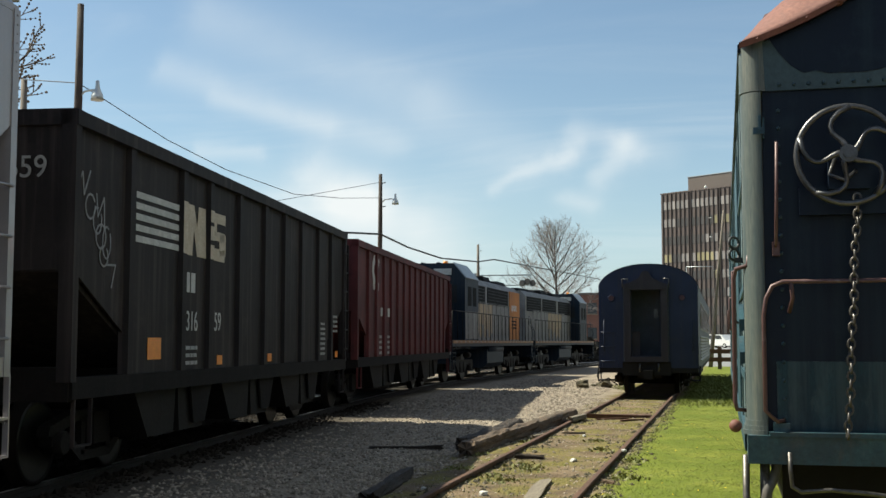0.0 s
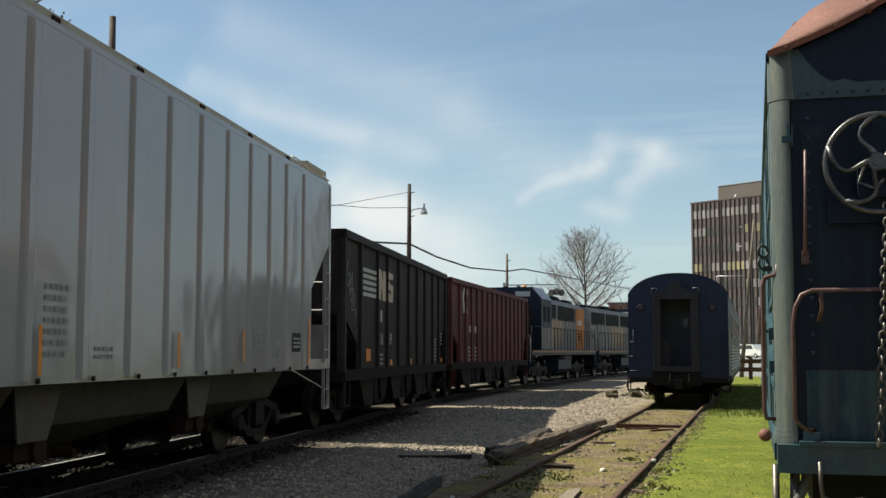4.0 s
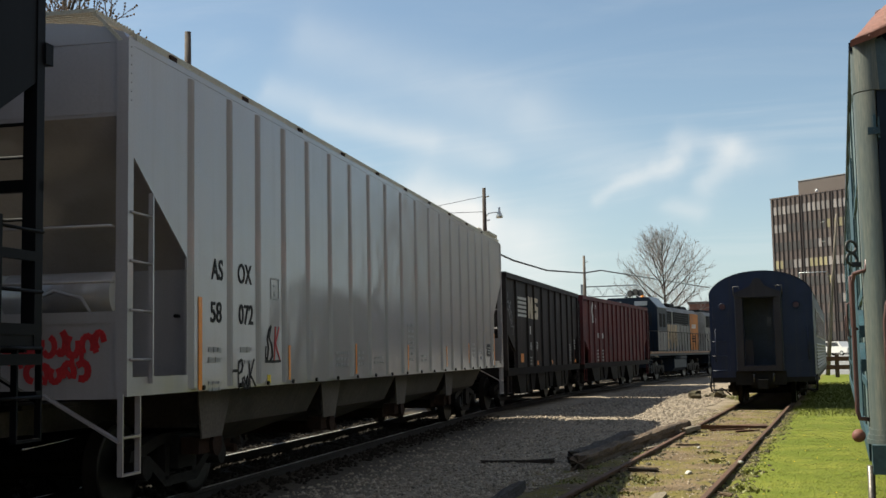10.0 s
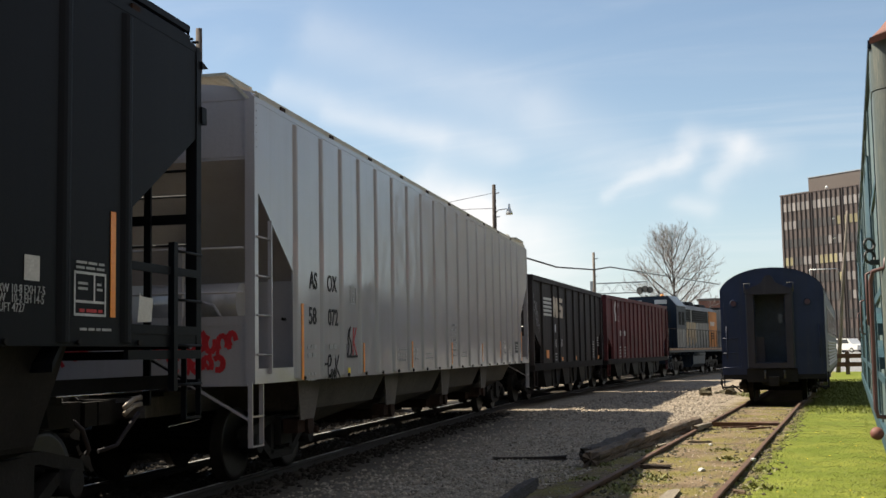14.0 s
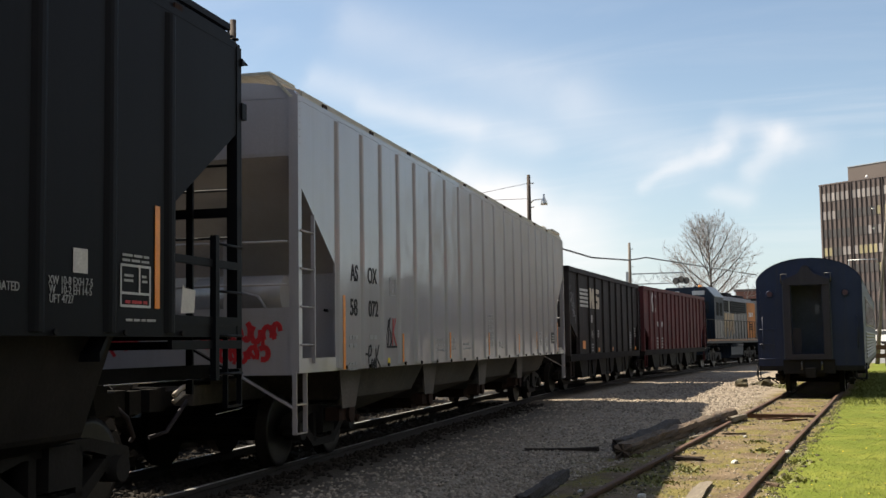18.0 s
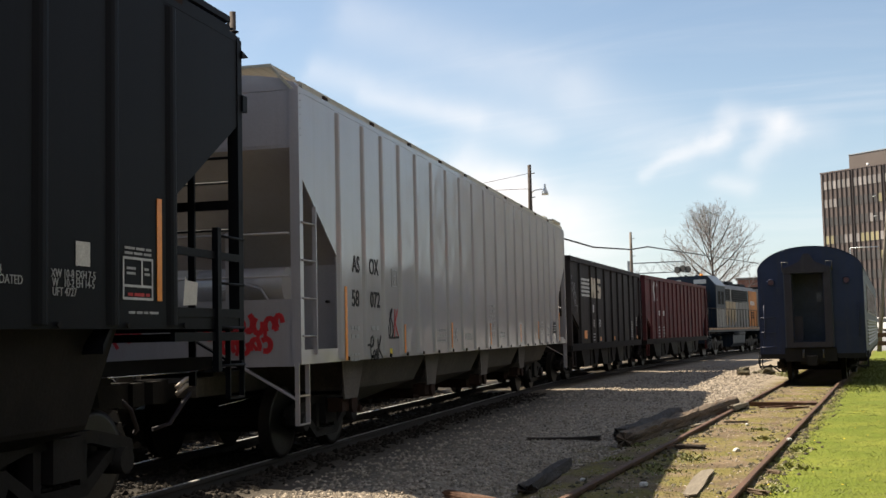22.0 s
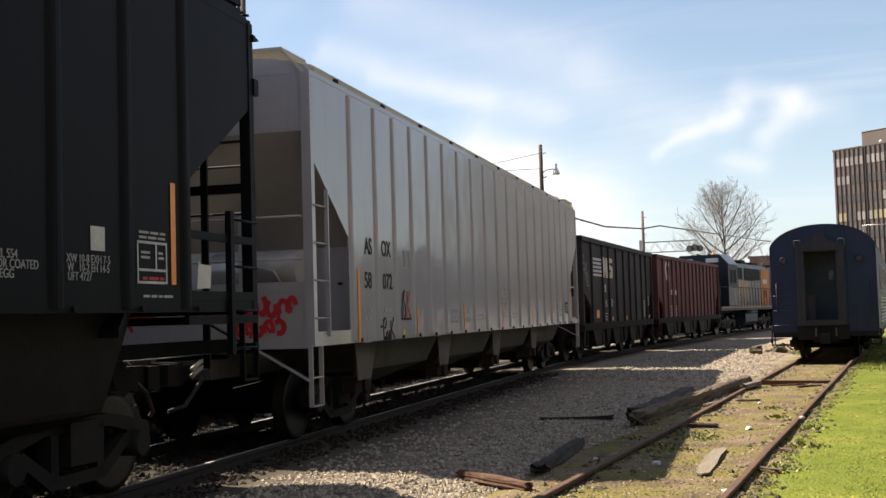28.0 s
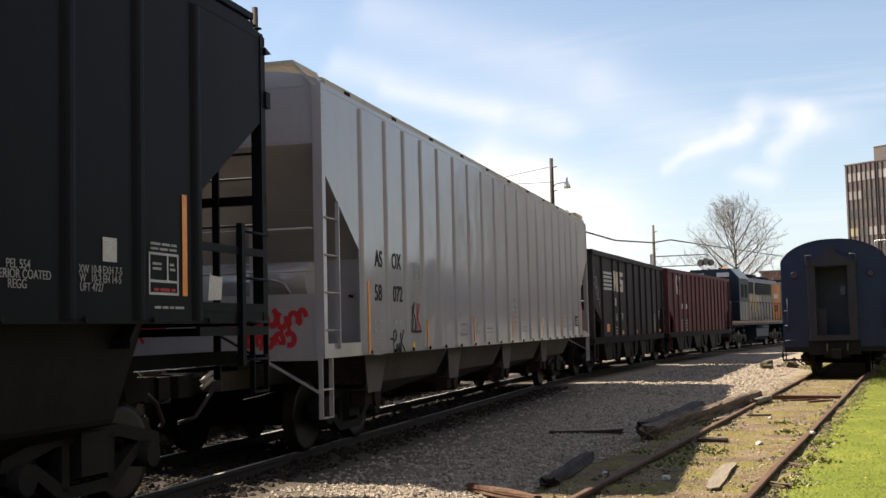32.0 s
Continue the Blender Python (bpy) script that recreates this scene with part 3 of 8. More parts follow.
def tube(bm, pts, r, seg=8, taper=None, caps=True):
    pts = [Vector(p) for p in pts]
    rings = []
    side = None
    for i, p in enumerate(pts):
        d = (pts[min(i + 1, len(pts) - 1)] - pts[max(i - 1, 0)]).normalized()
        if side is None:
            side = d.orthogonal().normalized()
        side = (side - d * side.dot(d)).normalized()
        up = d.cross(side)
        rr = taper[i] if taper else r
        rings.append([bm.verts.new(p + (side * math.cos(a) + up * math.sin(a)) * rr) for a in (2 * math.pi * k / seg for k in range(seg))])
    for a, b in zip(rings, rings[1:]):
        for k in range(seg):
            f = bm.faces.new((a[k], a[(k + 1) % seg], b[(k + 1) % seg], b[k]))
            f.smooth = seg > 5
    if caps and seg > 2:
        bm.faces.new(rings[0][::-1])
        bm.faces.new(rings[-1])


def cyl(bm, p, q, r, seg=14):
    tube(bm, (p, q), r, seg)


def lathe_x(bm, profile, seg=28, cx=0.0, cy=0.0, cz=0.0):
    """A body turned about the x axis; profile: (x, radius)."""
    rings = [[bm.verts.new((cx + x, cy + r * math.cos(a), cz + r * math.sin(a))) for a in (2 * math.pi * k / seg for k in range(seg))] for x, r in profile]
    for a, b in zip(rings, rings[1:]):
        for k in range(seg):
            bm.faces.new((a[k], b[k], b[(k + 1) % seg], a[(k + 1) % seg])).smooth = True
    bm.faces.new(rings[0])
    bm.faces.new(rings[-1][::-1])


def prism(bm, pts, axis, a, b):
    """A polygon in the plane across axis, drawn out from a to b. Points are the two other coordinates in order."""
    def at(p, v):
        return {"x": (v, p[0], p[1]), "y": (p[0], v, p[1]), "z": (p[0], p[1], v)}[axis]
    lo, hi = [bm.verts.new(at(p, a)) for p in pts], [bm.verts.new(at(p, b)) for p in pts]
    n = len(pts)
    bm.faces.new(lo)
    bm.faces.new(hi[::-1])
    for k in range(n):
        bm.faces.new((lo[k], hi[k], hi[(k + 1) % n], lo[(k + 1) % n]))


def soften(bm, w=0.01, seg=1):
    bmesh.ops.bevel(bm, geom=[e for e in bm.edges if e.is_manifold and e.calc_face_angle(0) > 0.6], offset=w, segments=seg, affect="EDGES", clamp_overlap=True)


def finish(bm, name, material):
    bmesh.ops.recalc_face_normals(bm, faces=bm.faces)
    me = bpy.data.meshes.new(name)
    bm.to_mesh(me)
    bm.free()
    me.materials.append(material)
    return me


def part(name, bm, material, parent, label="", m=None):
    me = bm if isinstance(bm, bpy.types.Mesh) else finish(bm, name, material)
    ob = new(name, me)
    ob.parent = parent
    if m is not None:
        ob.matrix_basis = m
    if label:
        ob["label"] = label
    return ob


def thing(name, label, category, m=None, group="", kind=""):
    ob = new(name)
    ob.matrix_basis = m or Matrix()
    return tagged(ob, label, category, group, kind)


def solid(name, bm, material, label, category, m=None, group="", kind=""):
    ob = new(name, finish(bm, name, material))
    ob.matrix_basis = m or Matrix()
    return tagged(ob, label, category, group, kind)


def B():
    return bmesh.new()


def boxpart(name, dims, material, parent, label="", bevel=0.0):
    bm = B()
    box(bm, *dims)
    if bevel:
        soften(bm, bevel)
    return part(name, bm, material, parent, label)


def letters(text, size, material, parent, at, face="x", name="lettering", wide=0.78, label="", bold=0.0):
    """Writing 4 mm proud of a face that looks along +x or -y; at: the middle of its foot."""
    cu = bpy.data.curves.new("writing", "FONT")
    cu.body, cu.size, cu.align_x, cu.extrude = text, size, "CENTER", 0.002
    cu.offset = bold
    ob = bpy.data.objects.new("writing", cu)
    scene.collection.objects.link(ob)
    bpy.context.view_layer.update()
    me = bpy.data.meshes.new_from_object(ob.evaluated_get(bpy.context.evaluated_depsgraph_get()))
    bpy.data.objects.remove(ob)
    me.materials.clear()
    me.materials.append(material)
    cols = {"x": ((0, 1, 0), (0, 0, 1), (1, 0, 0)), "-y": ((1, 0, 0), (0, 0, 1), (0, -1, 0))}[face]
    r = Matrix((Vector(cols[0]) * wide, cols[1], cols[2])).transposed().to_4x4()
    me.transform(r)
    return part(name, me, material, parent, label or f"stencilled writing {text}", Matrix.Translation(at))


def bars(parent, material, at, width, height, rows, name="small_print", seed=1, label="rows of small stencilled print"):
    """Small print as plain bars on a face that looks along +x."""
    rnd = random.Random(seed)
    bm = B()
    x, y, z = at
    step = height / rows
    for k in range(rows):
        a = y - width / 2
        while a < y + width / 2 - 0.02:
            w = min(rnd.uniform(0.05, 0.16), y + width / 2 - a)
            box(bm, x, x + 0.003, a, a + w, z + k * step, z + k * step + step * 0.5)
            a += w + 0.025
    return tagged(part(name, bm, material, parent, label), kind="stuff")


def stroke(bm, pts, w, x, face="x", d=0.003):
    """A flat spray stroke through points (along, up) on a face at x (or at -y)."""
    for i in range(len(pts) - 1):
        (a, b), (c, e) = pts[i], pts[i + 1]
        dx, dz = c - a, e - b
        ln = math.hypot(dx, dz) or 1e-6
        nx, nz = -dz / ln * w / 2, dx / ln * w / 2
        ex, ez = dx / ln * w * 0.3, dz / ln * w * 0.3
        quad = [(a + nx - ex, b + nz - ez), (c + nx + ex, e + nz + ez), (c - nx + ex, e - nz + ez), (a - nx - ex, b - nz - ez)]
        off = x + d + 0.0006 * (i % 5)
        if face == "x":
            prism(bm, quad, "x", x, off)
        else:
            prism(bm, quad, "y", x, x - (off - x))


def scrawl(seed, y, z, w, h, n, parent, material, x, thick, face="x", label="sprayed scrawl", name="graffiti"):
    rnd = random.Random(seed)
    bm = B()
    for k in range(n):
        cx = y - w / 2 + w * (k + 0.5) / n
        pts = []
        ph = rnd.uniform(0, 6.28)
        for t in range(9):
            u = t / 8
            pts.append((cx + w / n * 0.7 * math.sin(ph + u * rnd.uniform(3, 7)), z + h * (0.5 + 0.45 * math.cos(ph * 1.7 + u * rnd.uniform(3.5, 6)))))
        stroke(bm, pts, thick, x, face)
    return part(name, bm, material, parent, label)


# ---------- the line that the train runs on ----------
HEAD = 6.74                      # degrees to the left of +y
LINE_Z = 0.12                    # rail top
P0 = Vector((-6.12, 11.32, 0))   # near side of the cars, where the grey car's rear stands at rest
U0 = Vector((-math.sin(radians(HEAD)), math.cos(radians(HEAD)), 0))
N0 = Vector((math.cos(radians(HEAD)), math.sin(radians(HEAD)), 0))
C0 = P0 - N0 * 1.6
BENDS = ((16.0, 36.0, 7.4), (42.0, 68.0, 6.2))   # from, to along the line, degrees to the right


def line_at(s):
    """The middle of the track at s metres, and its heading in degrees."""
    p, h, done = C0.copy(), HEAD, 0.0

    def straight(p, h, d):
        return p + Vector((-math.sin(radians(h)), math.cos(radians(h)), 0)) * d
    for a, b, turn in BENDS:
        if s <= a:
            break
        p = straight(p, h, a - done)
        u = min(s, b) - a
        r, w = (b - a) / radians(turn), radians(turn) * u / (b - a)
        fwd = Vector((-math.sin(radians(h)), math.cos(radians(h)), 0))
        side = Vector((math.cos(radians(h)), math.sin(radians(h)), 0))
        p = p + fwd * (r * math.sin(w)) + side * (r * (1 - math.cos(w)))
        h -= math.degrees(w)
        done = a + u
    return straight(p, h, s - done), h


def car_pose(a, b):
    """The pose of a car whose trucks stand at a and b along the line."""
    p, q = line_at(a)[0], line_at(b)[0]
    mid, d = (p + q) / 2, q - p
    return pose(mid.x, mid.y, LINE_Z, 0, 0, math.degrees(math.atan2(-d.x, d.y)))


TRAIN = []      # (car, rear truck, front truck)
WHEELS = []     # (wheelset, place, radius)


# ---------- ground ----------
def lie(x, y):
    """The height of the ground."""
    h = -0.13 + 0.025 * noise.noise((x * 0.7, y * 0.7, 0.3)) + 0.02 * noise.noise((x * 2.3, y * 2.3, 4.1))
    if x < -3.6:
        h += min(1.0, (-3.6 - x) / 1.2) * 0.10
    if -3.8 < x < 0.6 and 3 < y < 34:
        h += 0.062 * min(1.0, (x + 3.8) / 0.25, (0.6 - x) / 0.5, (y - 3) / 2, (34 - y) / 2)
    s = (Vector((x, y, 0)) - C0).dot(U0)
    d = (Vector((x, y, 0)) - C0).dot(N0)
    if s < 70 and abs(d) < 3.0:
        h += 0.03
    if abs(x) > 60 or y > 120 or y < -60:
        h = -0.13
    return h + 0.85 * min(1.0, max(0.0, (y - 100) / 55))

def build_ground():
    def steps(*runs):
        out = []
        for a, b, n in runs:
            out += list(np.linspace(a, b, n, endpoint=False))
        return out + [runs[-1][1]]
    xs = steps((-2500, -200, 5), (-200, -30, 10), (-30, -9, 28), (-9, 1, 90), (1, 12, 22), (12, 100, 12), (100, 2500, 5))
    ys = steps((-2500, -60, 6), (-60, 4, 22), (4, 22, 160), (22, 60, 120), (60, 140, 24), (140, 3500, 8))
    verts = [(x, y, lie(x, y)) for y in ys for x in xs]
    w = len(xs)
    faces = [(j * w + i, j * w + i + 1, (j + 1) * w + i + 1, (j + 1) * w + i) for j in range(len(ys) - 1) for i in range(w - 1)]
    me = bpy.data.meshes.new("ground")
    me.from_pydata(verts, [], faces)
    me.polygons.foreach_set("use_smooth", [True] * len(faces))
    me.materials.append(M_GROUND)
    tagged(new("ground", me), "grey gravel yard, mossy track bed and bright spring turf", "ground", kind="structure")


RAIL = [(-0.068, -0.17), (0.068, -0.17), (0.068, -0.158), (0.012, -0.135), (0.010, -0.05), (0.036, -0.036), (0.036, -0.008), (0.028, 0.0), (-0.028, 0.0), (-0.036, -0.008), (-0.036, -0.036), (-0.010, -0.05), (-0.012, -0.135), (-0.068, -0.158)]


def rail_along(bm, pts, off, z):
    """A rail profile drawn along (point, heading) rows, off metres to the right."""
    rings = []
    for p, h in pts:
        n = Vector((math.cos(radians(h)), math.sin(radians(h)), 0))
        rings.append([bm.verts.new(p + n * (off + a) + Vector((0, 0, z + b))) for a, b in RAIL])
    k = len(RAIL)
    for a, b in zip(rings, rings[1:]):
        for i in range(k):
            bm.faces.new((a[i], a[(i + 1) % k], b[(i + 1) % k], b[i]))
    bm.faces.new(rings[0])
    bm.faces.new(rings[-1][::-1])


def tie_mesh(name, seed, material=None):
    rnd = random.Random(seed)
    bm = B()
    box(bm, -1.28, 1.28, -0.11, 0.11, -0.17, 0.0)
    soften(bm, 0.02)
    for v in bm.verts:
        v.co += Vector((rnd.uniform(-0.02, 0.02), rnd.uniform(-0.012, 0.012), rnd.uniform(-0.012, 0.006)))
    return finish(bm, name, material or M_TIE)


def build_tracks():
    # the line under the train
    line = thing("railway_track", "main track with polished rails on dark ties", "railway track", kind="structure")
    rows = [line_at(s) for s in (-45, -20, 0, 8, 16, *range(18, 72, 2), 85, 100, 160)]
    for off in (-0.753, 0.753):
        bm = B()
        rail_along(bm, rows, off, LINE_Z)
        part("rail", bm, M_MAINRAIL, line, "sooty rail with a bright running surface")
        bm = B()
        for (p, h), (q, g) in zip(rows, rows[1:]):
            n, m2 = (Vector((math.cos(radians(a)), math.sin(radians(a)), 0)) for a in (h, g))
            quad = [p + n * (off - 0.026), p + n * (off + 0.026), q + m2 * (off + 0.026), q + m2 * (off - 0.026)]
            bm.faces.new([bm.verts.new(v + Vector((0, 0, LINE_Z + 0.004))) for v in quad])
        part("running_surface", bm, M_RAILTOP, line, "bright worn rail head")
    tie = [tie_mesh("tie", k, M_DARKTIE) for k in range(4)]
    for k in range(70):
        p, h = line_at(-8 + k * 0.56)
        part("tie", tie[k % 4], M_TIE, line, "", pose(p.x, p.y, LINE_Z - 0.168, 0, 0, h + random.uniform(-1, 1)))
    # the disused siding
    old = thing("disused_siding", "disused siding with rusty rails sunk in moss", "railway track", kind="structure")
    for x, bits in ((-3.08, ((2, 16.3), (16.31, 28.2), (28.21, 64))), (-1.575, ((2, 22.0), (22.01, 33.0), (33.01, 64)))):
        for a, b in bits:
            bm = B()
            n = max(2, int((b - a) / 2.5))
            rail_along(bm, [(Vector((x + 0.006 * math.sin(y * 1.3), y, 0)), 0) for y in np.linspace(a, b, n)], 0, 0)
            part("rail", bm, M_RUST, old, "rust-brown disused rail")
    for x, y in ((-3.08, 16.3), (-3.08, 28.2), (-1.575, 22.0), (-1.575, 33.0)):
        for sgn in (-1, 1):
            bm = B()
            box(bm, x + sgn * 0.034 - 0.016, x + sgn * 0.034 + 0.016, y - 0.32, y + 0.32, -0.135, -0.042)
            for k in range(4):
                cyl(bm, (x + sgn * 0.03, y - 0.24 + k * 0.16, -0.09), (x + sgn * 0.078, y - 0.24 + k * 0.16, -0.09), 0.016, 6)
            part("joint_bar", bm, M_RUST, old, "bolted joint bar")
    oldtie = [tie_mesh("tie", 10 + k) for k in range(4)]
    for k in range(56):
        y = 4.2 + k * 0.56
        sunk = -0.122 + 0.05 * noise.noise((y * 0.9, 3.3, 0)) - (0.07 if y > 33 else 0.0)
        part("tie", oldtie[k % 4], M_TIE, old, "", pose(-2.33 + random.uniform(-0.05, 0.05), y, sunk, random.uniform(-1, 1), 0, random.uniform(-2.5, 2.5)))
    bm = B()
    box(bm, -0.70, 0.66, -0.13, 0.13, -0.17, 0.015)
    soften(bm, 0.03)
    for v in bm.verts:
        v.co += Vector((random.uniform(-0.04, 0.04), random.uniform(-0.02, 0.02), random.uniform(-0.03, 0.01)))
    part("tie", bm, M_ROTWOOD, old, "rotten brown tie lying proud of the moss", pose(-2.33, 25.3, 0.012, 0, 0, 2))
    # the track under the teal car
    side = thing("grassed_siding", "siding half hidden in grass", "railway track", kind="structure")
    for x in (0.85, 2.36):
        bm = B()
        rail_along(bm, [(Vector((x, y, 0)), 0) for y in (4, 15, 40)], 0, 0)
        part("rail", bm, M_RUST, side, "rust-brown disused rail")


# ---------- parts that all cars share ----------
def wheel_meshes(r):
    bm = B()
    for s in (-1, 1):
        x = s * 0.72
        lathe_x(bm, [(x - s * 0.03, r + 0.026), (x - s * 0.028, r + 0.026), (x - s * 0.004, r + 0.020), (x, r), (x + s * 0.10, r - 0.006), (x + s * 0.10, r - 0.07),
                     (x + s * 0.05, r - 0.085), (x + s * 0.03, 0.16), (x + s * 0.07, 0.13), (x + s * 0.07, 0.09)], 32)
    lathe_x(bm, [(-1.0, 0.07), (-0.8, 0.075), (-0.6, 0.09), (0, 0.075), (0.6, 0.09), (0.8, 0.075), (1.0, 0.07)], 12)
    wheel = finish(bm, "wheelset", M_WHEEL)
    bm = B()
    for s in (-1, 1):
        lathe_x(bm, [(s * 0.825, r - 0.055), (s * 0.826, r - 0.004), (s * 0.823, r - 0.004), (s * 0.822, r - 0.055)], 32)
        for k in range(2):
            a = k * 2.6 + 0.4
            box(bm, s * 0.79 - 0.01, s * 0.79 + 0.01, r * 0.5 * math.cos(a) - 0.05, r * 0.5 * math.cos(a) + 0.05, r * 0.5 * math.sin(a) - 0.012, r * 0.5 * math.sin(a) + 0.012)
    rim = finish(bm, "rim_face", M_TREAD)
    return wheel, rim


WHEEL43, RIM43 = wheel_meshes(0.43)
WHEEL50, RIM50 = wheel_meshes(0.50)


def truck_frame_mesh(half):
    """A cast three-piece truck: two side frames with windows, a bolster, springs and bearing caps."""
    bm = B()
    for s in (-1, 1):
        x0, x1 = s * 0.93, s * 1.06
        lo, hi = min(x0, x1), max(x0, x1)
        top = [(-half - 0.24, 0.50), (-half - 0.20, 0.60), (-half * 0.55, 0.72), (half * 0.55, 0.72), (half + 0.20, 0.60), (half + 0.24, 0.50), (half + 0.10, 0.50), (half * 0.50, 0.62), (-half * 0.50, 0.62), (-half - 0.10, 0.50)]
        prism(bm, top, "x", lo, hi)
        low = [(-half * 0.95, 0.50), (-half * 0.42, 0.20), (half * 0.42, 0.20), (half * 0.95, 0.50), (half * 0.80, 0.53), (half * 0.36, 0.30), (-half * 0.36, 0.30), (-half * 0.80, 0.53)]
        prism(bm, low, "x", lo, hi)
        for y in (-half * 0.36, half * 0.36):
            box(bm, lo, hi, y - 0.05, y + 0.05, 0.26, 0.66)
        for y in (-half, half):
            cyl(bm, (s * 0.90, y, 0.43), (s * 1.13, y, 0.43), 0.115, 12)
            box(bm, min(s * 0.92, s * 1.05), max(s * 0.92, s * 1.05), y - 0.14, y + 0.14, 0.40, 0.58)
        for y in (-0.13, 0.0, 0.13):
            for k in range(5):
                cyl(bm, (s * 0.995, y, 0.305 + k * 0.045), (s * 0.995, y, 0.33 + k * 0.045), 0.055, 8)
    box(bm, -1.12, 1.12, -0.20, 0.20, 0.36, 0.70)
    for y in (-half + 0.44, half - 0.44):
        box(bm, -0.85, 0.85, y - 0.05, y + 0.05, 0.28, 0.56)
        for s in (-1, 1):
            box(bm, s * 0.72 - 0.06, s * 0.72 + 0.06, y - 0.09, y + 0.09, 0.32, 0.56)
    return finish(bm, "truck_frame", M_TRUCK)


TRUCK = truck_frame_mesh(0.89)


def add_truck(car, y, half=0.89, frame_mesh=None, r=0.43):
    f = part("truck", frame_mesh or TRUCK, M_TRUCK, car, "cast-steel freight truck, soot and shade in its colour", pose(0, y, 0))
    for yy in (-half, half):
        w = part("wheelset", WHEEL43 if r < 0.46 else WHEEL50, M_WHEEL, f, "steel wheels on their axle", pose(0, yy, r))
        part_rim = RIM43 if r < 0.46 else RIM50
        me = w.data
        if len(me.materials) == 1 and me.name not in JOINED:
            JOINED.add(me.name)
            bm = B()
            bm.from_mesh(me)
            n = len(bm.faces)
            bm.from_mesh(part_rim)
            bm.faces.ensure_lookup_table()
            for fc in bm.faces[n:]:
                fc.material_index = 1
            bm.to_mesh(me)
            bm.free()
            me.materials.append(M_TREAD)
        WHEELS.append((w, (0, yy, r), r))
    return f


JOINED = set()


def add_coupler(car, y, s):
    """A knuckle coupler and draft gear pointing along s."""
    bm = B()
    box(bm, -0.09, 0.09, min(y - s * 0.6, y + s * 0.28), max(y - s * 0.6, y + s * 0.28), 0.80, 0.97)
    box(bm, -0.16, 0.13, min(y + s * 0.22, y + s * 0.46), max(y + s * 0.22, y + s * 0.46), 0.76, 1.02)
    box(bm, 0.05, 0.18, min(y + s * 0.42, y + s * 0.66), max(y + s * 0.42, y + s * 0.66), 0.77, 1.01)
    soften(bm, 0.025)
    part("coupler", bm, M_TRUCK, car, "cast knuckle coupler")
    bm = B()
    tube(bm, [(0.28, y, 0.86), (0.29, y + s * 0.18, 0.76), (0.24, y + s * 0.40, 0.55), (0.12, y + s * 0.56, 0.50)], 0.024, 8)
    part("air_hose", bm, M_RUBBER, car, "drooping rubber air hose")


def add_ladder(car, x, y0, y1, z0, z1, rungs, material, face="x", one=False):
    """Stiles and rungs; on a side (face x: at x, from y0 to y1) or on an end (face y: at y = x, from x0 = y0 to x1 = y1)."""
    def at(u, z, o=0.0):
        return (x + o, u, z) if face == "x" else (u, x + o, z)
    bm = B()
    for u in ((y1,) if one else (y0, y1)):
        bar(bm, at(u, z0), at(u, z1), 0.045, 0.022)
    lad = part("ladder", bm, material, car, "welded steel ladder")
    for k in range(rungs):
        z = z0 + (z1 - z0) * (k + 0.5) / rungs
        bm = B()
        cyl(bm, at(y0, z), at(y1, z), 0.013, 8)
        part("rung", bm, material, lad)
    return lad


